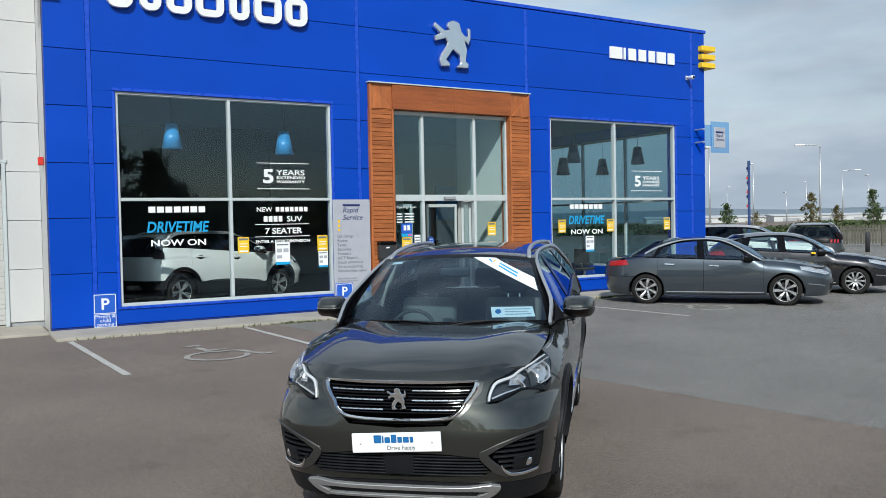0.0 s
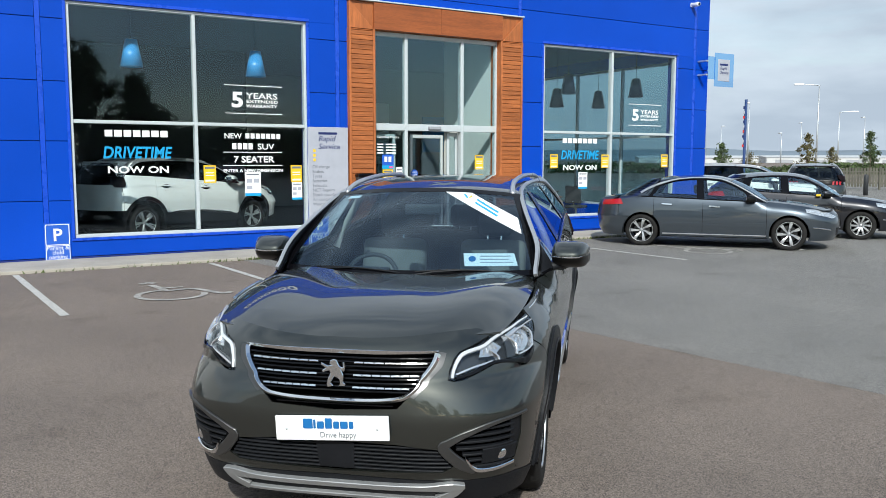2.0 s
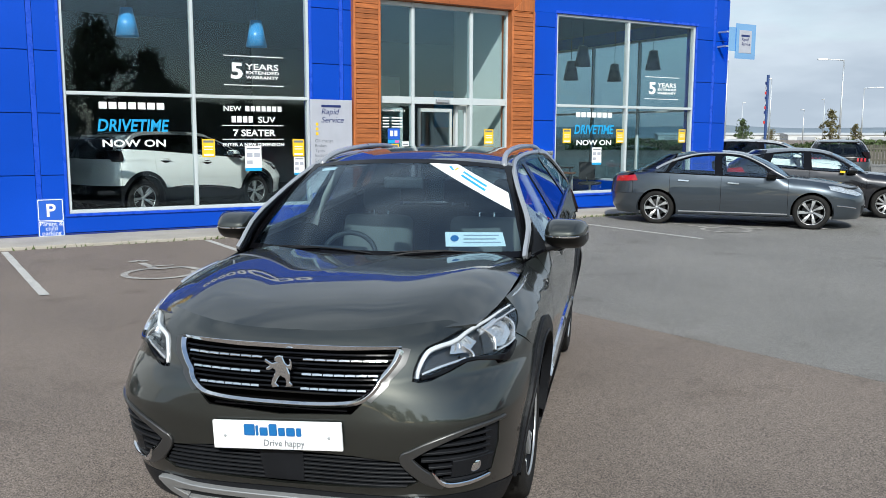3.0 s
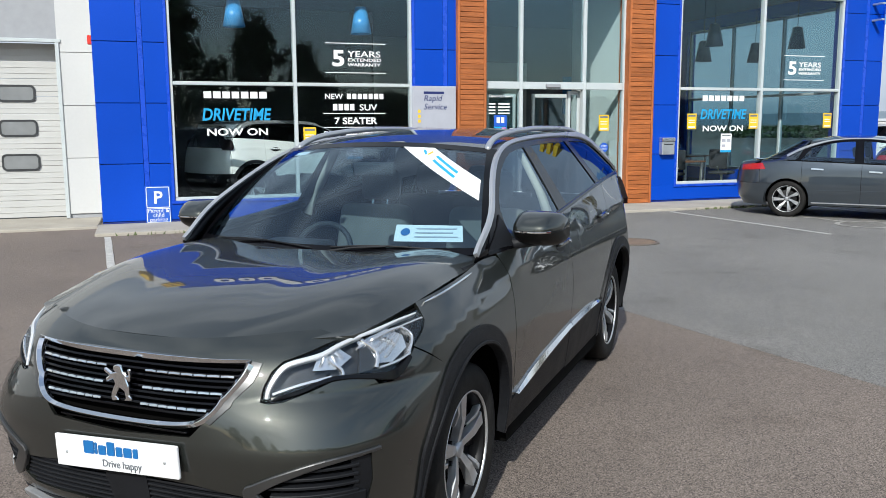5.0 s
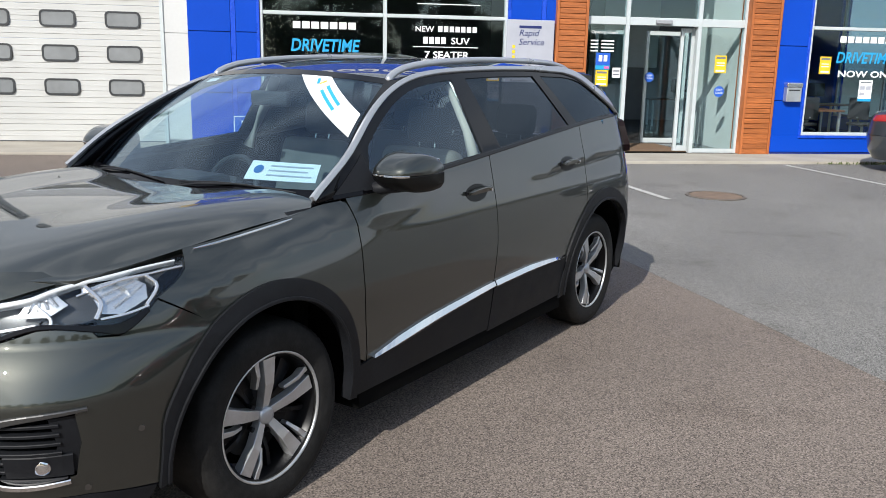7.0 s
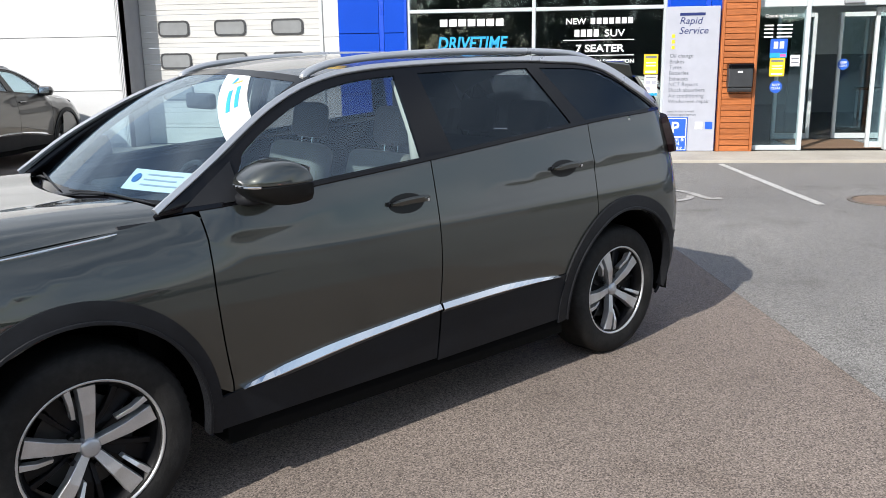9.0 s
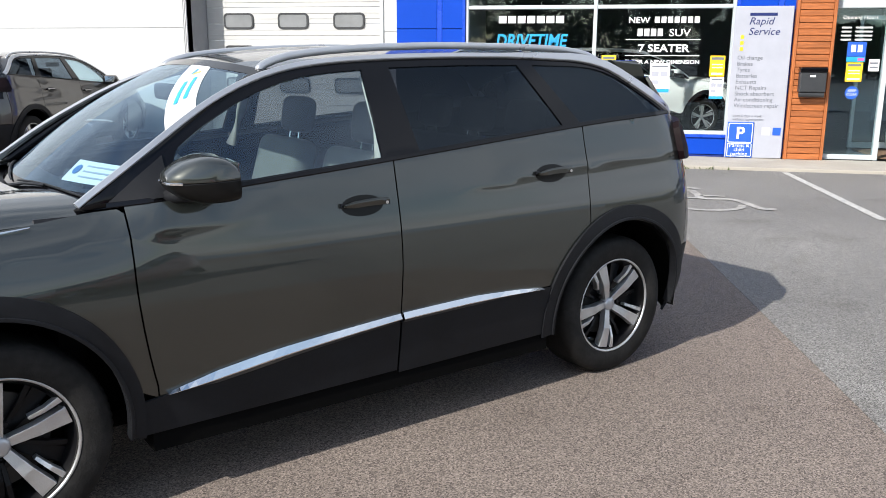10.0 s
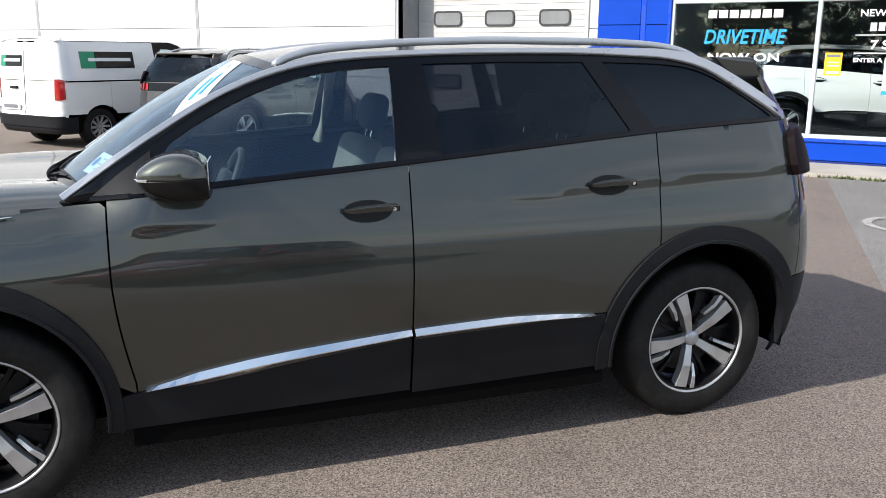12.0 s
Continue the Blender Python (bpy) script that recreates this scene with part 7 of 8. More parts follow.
words("sign_text", "open 6 days a week\nwithout appointment", 0.055, M_TEXTG, rs, pose(7.14, -0.088, 0.70))
for x, m_ in ((7.60, M_SIGNW), (7.76, M_SIGNB)):
    box("logo_tile", (x, x + 0.12, -0.089, -0.0855, 0.42, 0.54), m_, rs, bevel=0.0)


def parking_sign(x0, z0, w, h, y):
    t = thing("parking_sign", pose(x0, y, z0), "blue and white parent and child parking sign near the ground", "sign", "parking signs")
    box("plate", (0, w, -0.012, 0.0, 0, h), M_SIGNB, t, bevel=0.003)
    part("white_border", ring_bm(rounded(0.015, w - 0.015, 0.42 * h, h - 0.015, 0.02), rounded(0.027, w - 0.027, 0.42 * h + 0.012, h - 0.027, 0.015), -0.0145, -0.0122), M_SIGNW, t)
    part("white_border", ring_bm(rounded(0.015, w - 0.015, 0.015, 0.405 * h, 0.02), rounded(0.025, w - 0.025, 0.025, 0.405 * h - 0.010, 0.015), -0.0145, -0.0122), M_SIGNW, t)
    words("sign_text", "P", 0.40 * h * 1.15, M_SIGNW, t, pose(w * 0.5, -0.0135, 0.54 * h), align="CENTER", bold=0.006)
    for i, s_ in enumerate(("Parent &", "child", "parking")):
        words("sign_text", s_, 0.155 * h, M_SIGNW, t, pose(w * 0.5, -0.0135, h * (0.295 - 0.12 * i)), align="CENTER")


parking_sign(2.31, 0.03, 0.41, 0.64, -0.004)
parking_sign(7.075, 0.06, 0.40, 0.56, -0.09)

lb = thing("letter_box", None, "black steel letter box on the timber post", "letter box")
box("body", (8.06, 8.44, -0.27, -0.107, 1.10, 1.46), M_DARK, lb, bevel=0.015, seg=2)
box("lid", (8.05, 8.45, -0.29, -0.10, 1.40, 1.475), M_GLOSSB, lb, bevel=0.02, seg=2)
box("slot_label", (8.20, 8.28, -0.2735, -0.271, 1.33, 1.36), M_SIGNW, lb, bevel=0.0)
part("paper_roll", lathe_bm([(0.05, 8.07), (0.05, 8.43)], 16, "x"), M_DARK, lb, at=pose(0, -0.20, 1.07))
sb = thing("steel_box", None, "brushed steel ash and post box on the blue wall", "wall box")
box("body", (12.46, 12.76, -0.13, -0.001, 1.04, 1.38), M_STEEL, sb, bevel=0.012, seg=2)
box("hood", (12.45, 12.77, -0.15, -0.001, 1.30, 1.395), M_SILVER, sb, bevel=0.02, seg=2)
box("slot", (12.50, 12.72, -0.1335, -0.1305, 1.24, 1.265), M_DARK, sb, bevel=0.0)

# ---- vinyl lettering and notices on the glass ----
GY = 0.066


def vinyl(parent, shift):
    v = lambda t, x0, x1, z0, z1, m=M_VINYL, sh=0.0, bold=0.004: words("vinyl_text", t, (z1 - z0) * 1.38, m, parent, pose(x0 + shift, GY, z0), width=x1 - x0, shear=sh, bold=bold, depth=0.002)
    n = 7
    for i in range(n):
        x0 = 3.35 + 1.10 * i / n + shift
        open_letter("brand_frame", x0, x0 + 1.10 / n - 0.030, 2.15, 2.265, GY - 0.001, GY + 0.001, 0, M_VINYL, parent)
    v("DRIVETIME", 3.30, 4.48, 1.775, 1.985, M_CYAN, 0.18, 0.006)
    v("NOW ON", 3.37, 4.41, 1.515, 1.635)


vinyl(window_1, 0.0)
vinyl(window_2, 10.20)
for shift, w_ in ((0.0, window_1), (10.15, window_2)):
    v = lambda t, x0, x1, z0, z1, m=M_VINYL, bold=0.002: words("vinyl_text", t, (z1 - z0) * 1.38, m, w_, pose(x0 + shift, GY, z0), width=x1 - x0, bold=bold)
    for z in (3.13, 2.61):
        box("vinyl_line", (5.48 + shift, 6.60 + shift, GY - 0.001, GY + 0.001, z, z + 0.014), M_VINYL, w_, bevel=0.0)
    v("5", 5.60, 5.82, 2.74, 3.02, bold=0.012)
    v("YEARS", 5.89, 6.51, 2.90, 3.01)
    v("EXTENDED", 5.89, 6.51, 2.82, 2.875)
    v("WARRANTY", 5.89, 6.51, 2.735, 2.79)
v = lambda t, x0, x1, z0, z1, m=M_VINYL, bold=0.002: words("vinyl_text", t, (z1 - z0) * 1.38, m, window_1, pose(x0, GY, z0), width=x1 - x0, bold=bold)
v("NEW", 5.45, 5.78, 2.15, 2.245)
for i in range(7):
    open_letter("brand_frame", 5.86 + 0.102 * i, 5.86 + 0.102 * i + 0.075, 2.15, 2.245, GY - 0.001, GY + 0.001, 0, M_VINYL, window_1)
for i in range(4):
    open_letter("model_frame", 5.60 + 0.105 * i, 5.60 + 0.105 * i + 0.08, 1.945, 2.06, GY - 0.001, GY + 0.001, 0, M_VINYL, window_1)
v("SUV", 6.09, 6.42, 1.945, 2.06)
v("7 SEATER", 5.62, 6.42, 1.70, 1.82, bold=0.004)
v("ENTER A NEW DIMENSION", 5.42, 6.58, 1.515, 1.575)
for x0, x1, z in ((5.42, 6.58, 1.885), (5.42, 6.58, 1.635)):
    box("vinyl_line", (x0, x1, GY - 0.001, GY + 0.001, z, z + 0.012), M_VINYL, window_1, bevel=0.0)


def notice(x0, x1, z0, z1, m, bars, y=0.062, label="yellow printed notice stuck on the glass", group="notices on the glass"):
    t = thing("notice", None, label, "notice", group)
    box("sheet", (x0, x1, y - 0.001, y + 0.001, z0, z1), m, t, bevel=0.0)
    w, h = x1 - x0, z1 - z0
    for a, b, c, d, mm in bars:
        box("print_bar", (x0 + a * w, x0 + b * w, y - 0.003, y - 0.0015, z0 + c * h, z0 + d * h), mm, t, bevel=0.0)


YB = [(0.1, 0.9, 0.80, 0.92, M_TEXTG), (0.12, 0.88, 0.08, 0.18, M_SIGNW), (0.15, 0.85, 0.55, 0.60, M_SIGNW), (0.15, 0.85, 0.40, 0.45, M_SIGNW)]
WB = [(0.1, 0.9, 0.86, 0.92, M_TEXTG), (0.1, 0.45, 0.55, 0.72, M_SIGNG), (0.55, 0.9, 0.55, 0.72, M_SIGNG), (0.0, 1.0, 0.0, 0.12, M_CYAN), (0.1, 0.45, 0.28, 0.42, M_SIGNG)]
for x0, z0 in ((5.05, 1.32), (6.75, 1.32), (13.18, 1.56), (14.77, 1.56), (16.80, 1.57)):
    notice(x0, x0 + 0.23, z0, z0 + 0.325, M_YELLOW, YB)
for x0, x1, z0, z1 in ((5.83, 6.14, 1.06, 1.52), (6.77, 6.98, 0.97, 1.31), (14.05, 14.33, 1.06, 1.46)):
    notice(x0, x1, z0, z1, M_PLATE, WB, label="white printed notice stuck on the glass")
DY = 0.092
notice(11.08, 11.31, 1.54, 1.86, M_YELLOW, YB, DY)
notice(8.78, 9.02, 1.26, 1.55, M_YELLOW, YB, DY)
notice(8.77, 9.04, 1.64, 1.86, M_SIGNB, [(0.2, 0.45, 0.3, 0.8, M_SIGNW), (0.55, 0.8, 0.3, 0.8, M_SIGNW)], DY, "blue and white pictogram stuck on the door glass")
notice(8.77, 9.04, 1.56, 1.635, M_CYAN, [(0.6, 0.95, 0.2, 0.8, mat("print_pink", (0.6, 0.1, 0.3), 0.5))], DY, "cyan strip stuck on the door glass")
notice(9.10, 9.25, 1.42, 1.60, M_PLATE, [(0.1, 0.9, 0.6, 0.75, M_TEXTG), (0.1, 0.9, 0.25, 0.4, M_TEXTG)], DY, "white printed notice stuck on the glass")
for x, z, y in ((8.90, 1.09, DY), (11.21, 1.20, DY), (10.55, 1.42, 1.885)):
    t = thing("round_notice", pose(x, y, z), "round blue keep clear sticker on the door glass", "notice", "notices on the glass")
    part("disc", lathe_bm([(0.001, -0.001), (0.10, -0.001), (0.10, 0.001), (0.001, 0.001)], 28, "y"), M_SIGNB, t)
    words("sign_text", "KEEP", 0.058, M_SIGNW, t, pose(0, -0.003, 0.012), align="CENTER")
    words("sign_text", "CLEAR", 0.052, M_SIGNW, t, pose(0, -0.003, -0.042), align="CENTER")
hrs = thing("opening_hours", None, "white vinyl opening hours on the side light", "notice")
words("vinyl_text", "Opening Hours", 0.075, M_VINYL, hrs, pose(8.66, DY, 2.20), width=0.50)
for i in range(4):
    box("print_bar", (8.66, 8.80, DY - 0.001, DY + 0.001, 2.06 - 0.06 * i, 2.085 - 0.06 * i), M_VINYL, hrs, bevel=0.0)
    box("print_bar", (8.86, 9.10, DY - 0.001, DY + 0.001, 2.06 - 0.06 * i, 2.085 - 0.06 * i), M_VINYL, hrs, bevel=0.0)


# ---- showroom inside ----
def pendant(x, y, z, m, label):
    t = thing("pendant_lamp", pose(x, y, z), label, "lamp", "pendant lamps")
    part("shade", lathe_bm([(0.10, 0.24), (0.105, 0.25), (0.20, -0.24), (0.192, -0.24), (0.095, 0.235)], 28, ends=False), m, t, smooth=True)
    part("cap", lathe_bm([(0.001, 0.27), (0.03, 0.265), (0.10, 0.245)], 20), M_STEEL, t)
    part("cord", tube_bm([(0, 0, 0.26), (0, 0, 4.72 - z)], 0.008, 6), M_DARK, t)


for x, y, z in ((3.98, 0.75, 3.68), (6.32, 0.75, 3.62)):
    pendant(x, y, z, M_LAMPB, "light blue conical pendant lamp hanging behind the shop window")
for x, y, z in ((14.72, 1.3, 3.66), (17.15, 1.4, 3.68), (15.4, 2.6, 3.42), (17.6, 3.4, 3.5)):
    pendant(x, y, z, M_LAMPD, "navy conical pendant lamp hanging in the showroom")


def desk(x, y, rz, label="dark-topped showroom desk on steel legs"):
    t = thing("desk", pose(x, y, 0.06, 0, 0, rz), label, "desk", "showroom desks")
    box("desk_top", (-0.9, 0.9, -0.4, 0.4, 0.70, 0.74), mat_desk, t, bevel=0.006)
    for a in (-0.82, 0.82):
        for b in (-0.33, 0.33):
            box("leg", (a - 0.025, a + 0.025, b - 0.025, b + 0.025, 0.0, 0.70), M_STEEL, t, bevel=0.004)
    box("monitor", (-0.28, 0.28, 0.1, 0.13, 0.92, 1.25), M_GLOSSB, t, bevel=0.008)
    box("monitor_stand", (-0.03, 0.03, 0.1, 0.14, 0.74, 0.93), M_DARK, t, bevel=0.004)


mat_desk = mat("desk_walnut", (0.13, 0.06, 0.03), 0.45, vary=0.2, scale=3, stretch=(1, 8, 1))
desk(14.1, 2.2, 0)
desk(16.4, 5.0, 15)
desk(13.6, 7.0, -10)


def chair(x, y, rz):
    t = thing("office_chair", pose(x, y, 0.06, 0, 0, rz), "black office chair on a steel base", "chair", "showroom chairs")
    part("seat", box_bm([(-0.24, 0.24, -0.24, 0.24, 0.43, 0.50)], 0.03, 2), M_DASH, t)
    part("backrest", box_bm([(-0.22, 0.22, 0.20, 0.26, 0.56, 1.02)], 0.025, 2), M_DASH, t)
    part("column", tube_bm([(0, 0, 0.06), (0, 0, 0.43)], 0.03, 8), M_STEEL, t)
    for i in range(5):
        a = 2 * math.pi * i / 5
        part("foot", tube_bm([(0, 0, 0.08), (0.28 * math.cos(a), 0.28 * math.sin(a), 0.03)], 0.02, 6), M_STEEL, t)
    part("back_stem", tube_bm([(0, 0.1, 0.42), (0, 0.26, 0.62)], 0.02, 6), M_STEEL, t)


for x, y, rz in ((14.0, 3.0, 0), (13.8, 1.5, 190), (16.6, 5.8, 10), (15.3, 1.6, 120)):
    chair(x, y, rz)
# near-black wall added to keep the view behind the show car dark
tagged(box("display_wall", (1.95, 8.38, 7.6, 7.75, 0.06, 4.70), M_ROOMD, bevel=0.0), "near-black wall added behind the show car", "wall", "", "structure")
tagged(box("display_wall", (11.8, 18.0, 9.6, 9.75, 0.06, 4.70), M_ROOM, bevel=0.0), "grey partition at the back of the showroom", "wall", "", "structure")
for x0, x1, z0, z1, m_ in ((12.2, 13.9, 1.6, 3.6, M_SIGNW), (15.2, 16.2, 2.0, 3.2, M_LAMPB), (16.6, 17.7, 1.2, 2.2, mat("poster_orange", (0.7, 0.16, 0.03), 0.5))):
    t = thing("wall_poster", None, "plain coloured display panel on the partition", "poster", "display panels")
    box("panel", (x0, x1, 9.55, 9.598, z0, z1), m_, t, bevel=0.006)

# ---- markings on the asphalt ----
def stripe(name, a, b, w, label, group="bay lines"):
    a, b = Vector((*a, 0)), Vector((*b, 0))
    d = (b - a).normalized()
    n = Vector((-d.y, d.x, 0)) * w / 2
    bm = bmesh.new()
    k = 24
    L, R_ = [], []
    rnd = random.Random(int(a.x * 100))
    for i in range(k + 1):
        p = a.lerp(b, i / k)
        L.append(bm.verts.new((*(p + n * rnd.uniform(0.86, 1.06)).xy, 0.009)))
        R_.append(bm.verts.new((*(p - n * rnd.uniform(0.86, 1.06)).xy, 0.009)))
    for i in range(k):
        bm.faces.new((L[i], R_[i], R_[i + 1], L[i + 1]))
    return tagged(part(name, bm, M_LINE), label, "road marking", group)


for a, b in (((1.74, -1.45), (1.93, -5.40)), ((4.70, -1.45), (4.90, -5.3)), ((7.75, -1.45), (8.06, -5.10)), ((11.78, -1.45), (12.05, -5.22)), ((15.0, -1.45), (15.3, -5.3))):
    stripe("bay_line", a, b, 0.10, "worn white parking bay line on the asphalt")


def wheel_symbol(x, y):
    """Faded wheelchair sign: an open ring, a seat line and a foot line."""
    t = thing("bay_symbol", pose(x, y, 0.0095), "faded white wheelchair symbol painted on the asphalt", "road marking", "bay symbols")

    def stroke(pts, w):
        bm = bmesh.new()
        ps = [Vector((*p, 0)) for p in curve(pts, 6)]
        L, R_ = [], []
        for i, p in enumerate(ps):
            d = (ps[min(i + 1, len(ps) - 1)] - ps[max(i - 1, 0)]).normalized()
            n = Vector((-d.y, d.x, 0)) * w / 2
            L.append(bm.verts.new(p + n))
            R_.append(bm.verts.new(p - n))
        for i in range(len(ps) - 1):
            bm.faces.new((L[i], R_[i], R_[i + 1], L[i + 1]))
        part("stroke", bm, M_FADED, t)

    stroke([(0.42 * math.cos(radians(a)), -0.35 + 0.42 * math.sin(radians(a))) for a in range(95, 381, 22)], 0.085)
    stroke([(-0.05, 0.62), (0.0, 0.30), (0.04, 0.02), (0.38, 0.0), (0.60, -0.55), (0.74, -0.50)], 0.10)
    stroke([(0.02, 0.26), (0.30, 0.24)], 0.08)
    stroke([(-0.16, 0.78), (-0.04, 0.86), (0.04, 0.76)], 0.11)


wheel_symbol(3.32, -4.15)
wheel_symbol(6.35, -4.15)
wheel_symbol(13.5, -4.1)
mh = thing("manhole_cover", pose(8.83, -4.82, 0.008), "rusty brown round manhole cover set in the asphalt", "manhole")
part("cover", lathe_bm([(0.001, 0.004), (0.33, 0.004), (0.335, -0.004)], 40), mat("rusty_iron", (0.19, 0.135, 0.095), 0.8, metal=0.2, vary=0.25, scale=9, bump=0.5, bump_scale=60), mh)
part("rim", lathe_bm([(0.345, -0.004), (0.345, 0.006), (0.385, 0.006), (0.385, -0.004)], 40, ends=False), mat("worn_iron", (0.15, 0.13, 0.11), 0.7, metal=0.3, vary=0.2), mh)

# weeds along the wall foot
M_WEED = mat("weed_green", (0.07, 0.10, 0.02), 0.8, vary=0.3, scale=20)
bm = bmesh.new()
rnd = random.Random(4)
for i in range(260):
    x = rnd.choice((rnd.uniform(1.7, 7.0), rnd.uniform(12.4, 14.4), rnd.uniform(5.2, 6.2)))
    y = -1.31 - abs(rnd.gauss(0, 0.02))
    a, h = rnd.uniform(0, 6.28), rnd.uniform(0.02, 0.07)
    d = Vector((math.cos(a), math.sin(a), 0)) * 0.015
    c = Vector((x, y, 0.003))
    tip = c + Vector((rnd.uniform(-0.03, 0.03), rnd.uniform(-0.04, 0.01), h))
    bm.faces.new([bm.verts.new(q) for q in (c - d, c + d, tip)])
tagged(part("weeds", bm, M_WEED), "thin green weeds along the pavement edge", "weeds", "", "stuff")


# ---- distance ----
M_LEAF = mat("foliage", (0.050, 0.075, 0.022), 0.7, vary=0.35, scale=1.5, grain=0.3, grain_scale=8)
M_LEAF2 = mat("autumn_foliage", (0.10, 0.085, 0.025), 0.7, vary=0.35, scale=2, grain=0.3, grain_scale=8)
M_BARK = mat("bark", (0.11, 0.085, 0.06), 0.9, vary=0.25, scale=6, bump=0.4)


def tree(name, x, y, h, spread, trunk, leaves, size, material, seed, label, group, base=0.18):
    r = random.Random(seed)
    t = thing(name, pose(x, y, 0), label, "tree", group)
    pts = [(0, 0, 0), (0.02 * h * r.uniform(-1, 1), 0.02 * h * r.uniform(-1, 1), h * 0.4), (0, 0, h * 0.9)]
    part("trunk", tube_bm(pts, [trunk, trunk * 0.7, trunk * 0.15], 8), M_BARK, t, smooth=True)
    limbs = []
    for i in range(9):
        z = h * (base + (0.85 - base) * i / 9)
        a = r.uniform(0, 6.28)
        L = spread * r.uniform(0.55, 0.95) * (1 - 0.65 * (i / 9))
        e = (L * math.cos(a), L * math.sin(a), z + L * 0.5)
        limbs.append(e)
        part("limb", tube_bm([(0, 0, z), (e[0] * 0.5, e[1] * 0.5, z + L * 0.2), e], [trunk * 0.35, trunk * 0.22, trunk * 0.06], 5), M_BARK, t)
    centres = []
    for i in range(46):
        u = r.random() ** 0.8
        z = h * (base + (1.0 - base) * u)
        a = r.uniform(0, 6.28)
        rad = spread * (1 - abs(2 * u - 0.55) ** 2.2 * 0.55) * r.uniform(0.15, 1.0) * (1 - 0.55 * max(0, u - 0.45))
        centres.append((rad * math.cos(a), rad * math.sin(a), z, r.uniform(0.5, 1.1)))
    verts, faces = [], []
    for i in range(leaves):
        cx, cy, cz, k = r.choice(centres)
        s = spread * 0.30 * k
        p = Vector((cx + r.gauss(0, s * 0.55), cy + r.gauss(0, s * 0.55), cz + r.gauss(0, s * 0.5)))
        u = Vector((r.uniform(-1, 1), r.uniform(-1, 1), r.uniform(-1, 1))).normalized() * size * r.uniform(0.6, 1.3)
        w = u.cross(Vector((r.uniform(-1, 1), r.uniform(-1, 1), r.uniform(-1, 1)))).normalized() * size * 0.45
        o = len(verts)
        verts += [p - u, p + w * 0.9, p + u, p - w]
        faces.append((o, o + 1, o + 2, o + 3))
    put("crown", mesh_of("crown", verts, faces), material, t)
    return t


for i, (x, y, h, sp) in enumerate(((53, 29, 3.0, 0.8), (60, 26.5, 3.9, 0.75), (63, 23.2, 3.9, 0.75), (95, 48, 3.2, 0.9), (84, 36, 3.0, 0.8), (110, 72, 2.8, 1.6), (75, 27.5, 2.8, 0.8))):
    tree("young_tree", x, y, h, sp, 0.06, 900, 0.11, M_LEAF2 if i % 2 else M_LEAF, 20 + i, "slender young street tree with sparse autumn leaves", "street trees", 0.3)
for i, (x, y, h, sp) in enumerate(((-28, -60, 11.5, 5.0), (-19, -62, 12.5, 5.2), (-10, -60, 11.5, 5.0), (-2, -63, 12.0, 4.8), (5.5, -61, 11.6, 4.6), (12, -62, 10.6, 4.0), (16, -60, 8.6, 3.0), (-37, -58, 12, 5.0), (-46, -50, 12, 5))):
    tree("broadleaf_tree", x, y, h, sp, 0.30, 4200, 0.34, M_LEAF, 40 + i, "dense dark green broadleaf tree across the car park", "trees across the car park", 0.12)


def lamp_post(x, y, h, arm, ang):
    t = thing("street_lamp", pose(x, y, 0, 0, 0, ang), "tall grey steel street lamp", "street lamp", "street lamps")
    part("post", tube_bm([(0, 0, 0), (0, 0, h * 0.5), (0, 0, h)], [0.10, 0.08, 0.06], 10), M_STEEL, t, smooth=True)
    part("arm", tube_bm([(0, 0, h), (arm * 0.5, 0, h + 0.05), (arm, 0, h + 0.08)], 0.045, 8), M_STEEL, t)
    box("lantern", (arm - 0.1, arm + 0.75, -0.16, 0.16, h + 0.02, h + 0.17), M_SIGNW, t, bevel=0.04, seg=2)


for x, y, h, arm, ang in ((69.3, 32.2, 8.4, 1.5, 145), (103.7, 53, 8.0, 1.6, -35), (59, 36, 8.2, 0.4, 60), (92, 58, 9, 0.4, 60), (150, 92, 9, 0.4, 60), (150, 112, 9.0, 0.4, 10), (120, 74, 6, 0.4, 60), (130, 66, 8.5, 0.4, 60)):
    lamp_post(x, y, h, arm, ang)
bn = thing("banner_pole", pose(65.7, 37.2, 0), "tall dark blue pole with a narrow red and white banner", "flag pole")
part("pole", tube_bm([(0, 0, 0), (0, 0, 7.3)], 0.13, 10), mat("pole_blue", (0.02, 0.05, 0.16), 0.5), bn)
for i in range(9):
    box("banner_patch", (-0.34 + 0.03 * (i % 2), -0.14, -0.01, 0.01, 2.9 + 0.44 * i, 3.16 + 0.44 * i), (M_RED, M_SIGNG, M_NAVY)[i % 3], bn, bevel=0.0)

# fence and hedge by the road
fence = thing("fence", None, "weathered timber slat fence along the road edge", "fence")
M_FENCE = mat("weathered_timber", (0.10, 0.095, 0.075), 0.9, vary=0.25, scale=3, rnd=0.2)
a, b = Vector((47.0, 16.5, 0)), Vector((62.0, -6.0, 0))
d = (b - a).normalized()
ang = math.degrees(math.atan2(d.y, d.x))
n = int((b - a).length / 0.16)
slat = None
for i in range(n):
    p = a + d * 0.16 * i
    if slat is None:
        slat = part("slat", box_bm([(-0.06, 0.06, -0.012, 0.012, 0.15, 1.28)], 0.006), M_FENCE, fence, at=pose(p.x, p.y, 0, 0, 0, ang)).data
    else:
        put("slat", slat, None, fence, at=pose(p.x, p.y, random.uniform(-0.03, 0.03), 0, 0, ang))
for z in (0.4, 1.05):
    part("rail", tube_bm([a + Vector((0, 0.05, z)), b + Vector((0, 0.05, z))], 0.05, 6), M_FENCE, fence)
for i in range(9):
    p = a + (b - a) * i / 8
    part("post", tube_bm([p, p + Vector((0, 0, 1.36))], 0.07, 8), M_FENCE, fence)
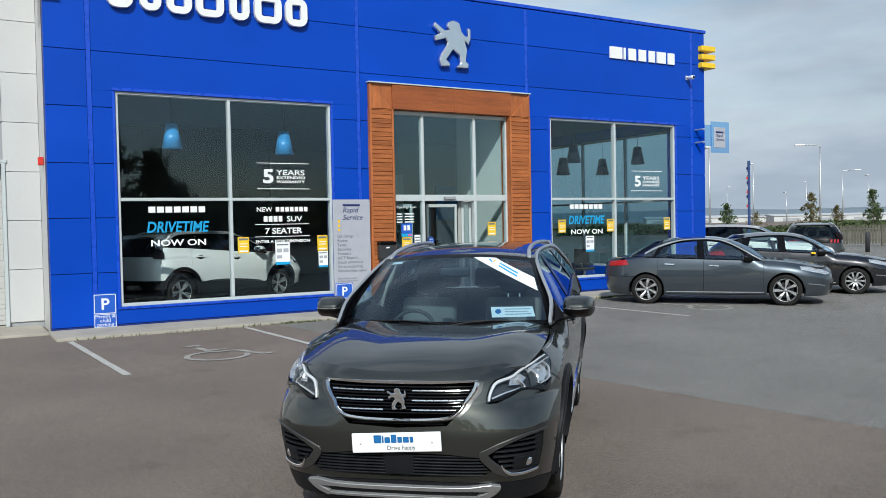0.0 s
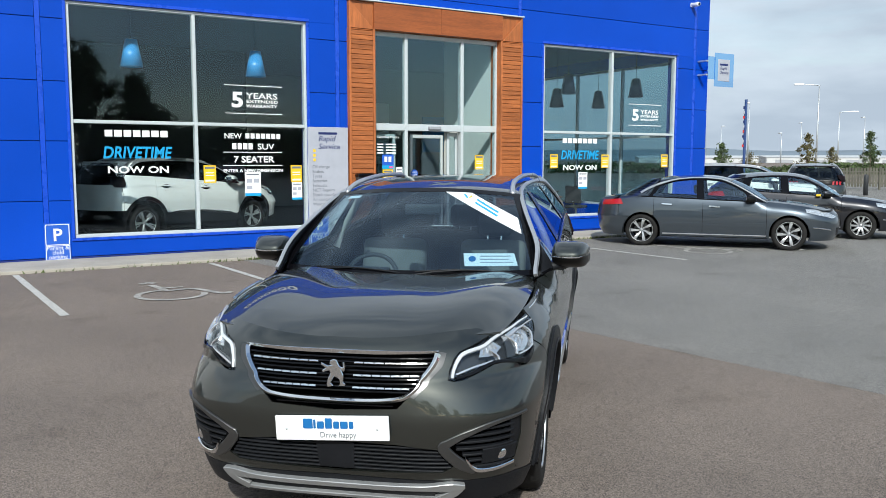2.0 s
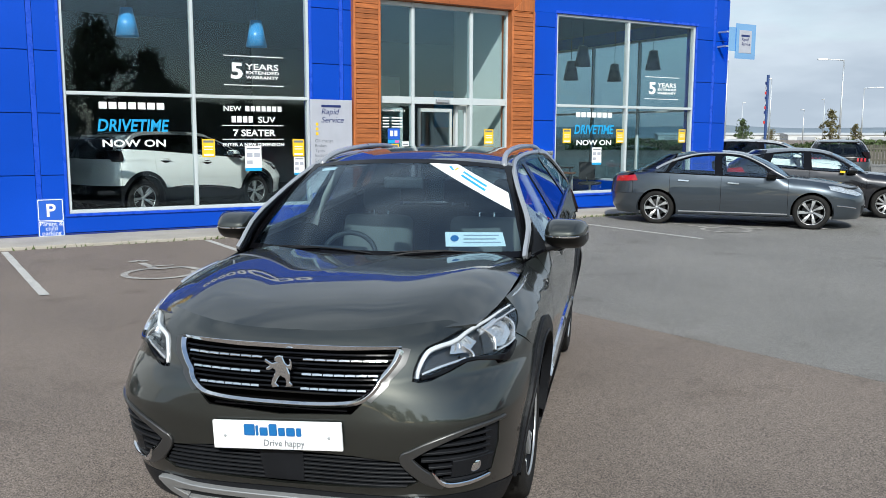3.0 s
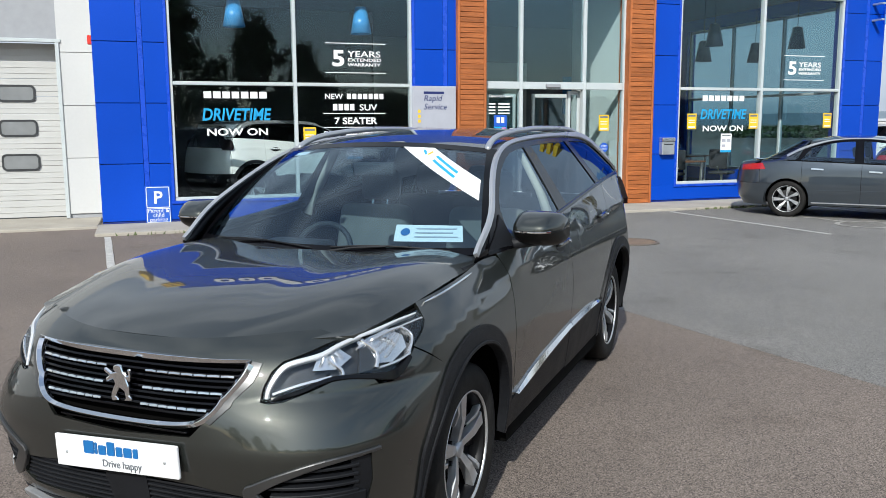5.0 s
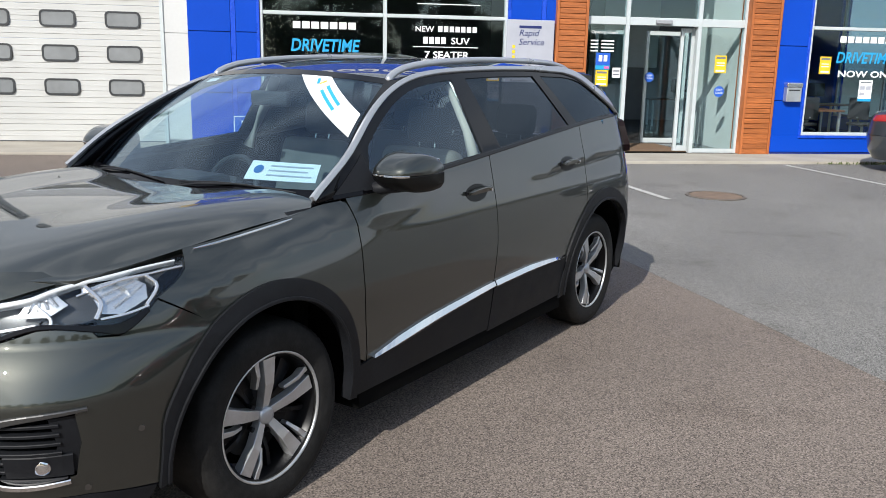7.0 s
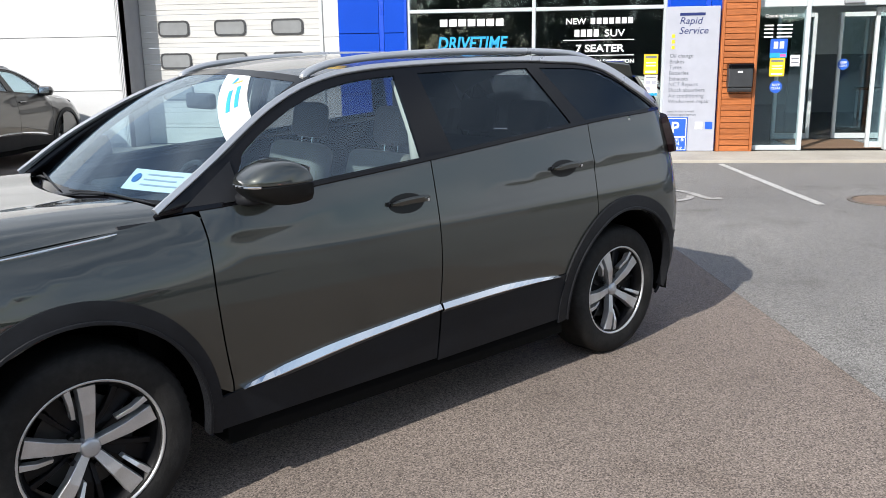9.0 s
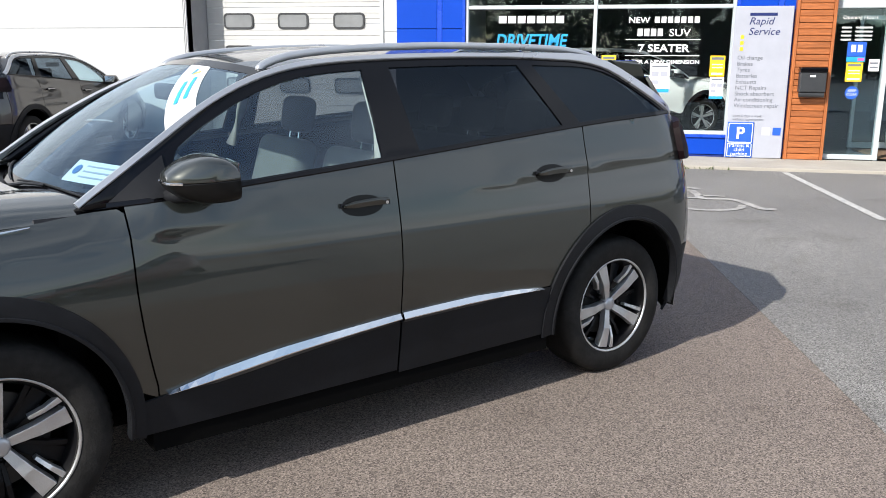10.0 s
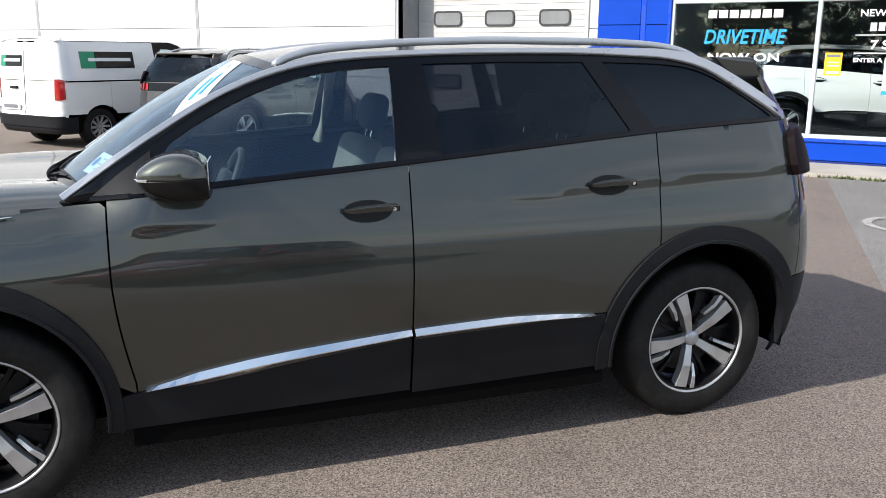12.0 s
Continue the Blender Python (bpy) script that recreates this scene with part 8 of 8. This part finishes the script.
bol = thing("bollard", pose(40.5, 9.3, 0), "black round bollard at the road edge", "bollard")
part("shaft", lathe_bm([(0.11, 0.0), (0.11, 0.95), (0.08, 1.03), (0.001, 1.05)], 16), M_DARK, bol, smooth=True)


def shed(x, y, w, d_, h, rz, m, label="low white industrial shed with a shallow roof far off"):
    t = thing("industrial_shed", pose(x, y, 0, 0, 0, rz), label, "shed", "distant sheds")
    box("wall", (-w / 2, w / 2, -d_ / 2, d_ / 2, 0, h), m, t, bevel=0.0)
    bm = bmesh.new()
    vs = [bm.verts.new(q) for q in ((-w / 2 - 0.5, -d_ / 2 - 0.5, h), (w / 2 + 0.5, -d_ / 2 - 0.5, h), (w / 2 + 0.5, d_ / 2 + 0.5, h), (-w / 2 - 0.5, d_ / 2 + 0.5, h), (-w / 2 - 0.5, 0, h + 1.2), (w / 2 + 0.5, 0, h + 1.2))]
    for f in ((0, 1, 5, 4), (2, 3, 4, 5), (0, 4, 3), (1, 2, 5), (0, 3, 2, 1)):
        bm.faces.new([vs[i] for i in f])
    part("roof", bm, M_WHITE, t)
    for i in range(5):
        xx = -w / 2 + w * (i + 0.5) / 5
        box("roller_door", (xx - w * 0.05, xx + w * 0.05, -d_ / 2 - 0.06, -d_ / 2 - 0.002, 0.0, h * 0.6), M_GREY, t, bevel=0.0)


shed(430, 265, 90, 30, 2.9, -40, M_WHITE)
shed(500, 380, 110, 40, 3.4, -35, M_WHITE)
shed(480, 205, 90, 30, 2.8, -30, M_SIGNG)
shed(350, 300, 60, 25, 2.6, -40, M_WHITE)
shed(600, 240, 90, 30, 4.2, -40, mat("shed_orange", (0.55, 0.20, 0.08), 0.6))
shed(560, 150, 100, 30, 3.2, -20, M_WHITE)
# the haze of distance is painted into the blue-grey base colour
M_HILL = mat("hazy_hills", (0.16, 0.20, 0.24), 1.0, vary=0.12, scale=0.01)
bm = bmesh.new()
prev = None
for i in range(90):
    a = radians(-60 + 200 * i / 89)
    R_ = 1150
    h = 16 + 9 * noise.noise(Vector((i * 0.16, 0, 0))) + 5 * noise.noise(Vector((i * 0.5, 3, 0)))
    lo, mid, hi = (bm.verts.new((math.cos(a) * q, math.sin(a) * q, z)) for q, z in ((R_, 0), (R_ + 60, h * 0.7), (R_ + 160, h)))
    if prev:
        bm.faces.new((prev[0], lo, mid, prev[1]))
        bm.faces.new((prev[1], mid, hi, prev[2]))
    prev = (lo, mid, hi)
tagged(part("backdrop", bm, M_HILL, smooth=True), "low hazy blue hills on the horizon", "hills", "", "structure")
M_HEDGE = M_LEAF
verts, faces = [], []
rnd = random.Random(9)
for i in range(9000):
    t = rnd.random()
    p = Vector((70 + 75 * t + rnd.gauss(0, 1.0), 70 - 66 * t + rnd.gauss(0, 1.0), rnd.uniform(0.05, 0.9 + 0.5 * math.sin(t * 23))))
    u = Vector((rnd.uniform(-1, 1), rnd.uniform(-1, 1), rnd.uniform(-1, 1))).normalized() * 0.28
    w = u.cross(Vector((rnd.uniform(-1, 1), rnd.uniform(-1, 1), 0.3))).normalized() * 0.16
    o = len(verts)
    verts += [p - u, p + w, p + u, p - w]
    faces.append((o, o + 1, o + 2, o + 3))
tagged(put("hedge", mesh_of("hedge", verts, faces), M_HEDGE), "low rough hedge along the far road", "hedge", "", "stuff")
verts, faces = [], []
for i in range(15000):
    t = rnd.random()
    x = 12 + 62 * t
    top = 4.6 + 0.7 * noise.noise(Vector((x * 0.35, 1, 0))) + 0.5 * noise.noise(Vector((x * 1.1, 5, 0))) - 1.6 * max(0.0, t - 0.4)
    p = Vector((x, -64 + rnd.gauss(0, 0.9), top * rnd.random() ** 0.7))
    u = Vector((rnd.uniform(-1, 1), rnd.uniform(-1, 1), rnd.uniform(-1, 1))).normalized() * 0.34
    w = u.cross(Vector((rnd.uniform(-1, 1), rnd.uniform(-1, 1), 0.3))).normalized() * 0.20
    o = len(verts)
    verts += [p - u, p + w, p + u, p - w]
    faces.append((o, o + 1, o + 2, o + 3))
tagged(put("hedge", mesh_of("hedge", verts, faces), M_HEDGE), "tall dark green hedge across the car park", "hedge", "", "stuff")
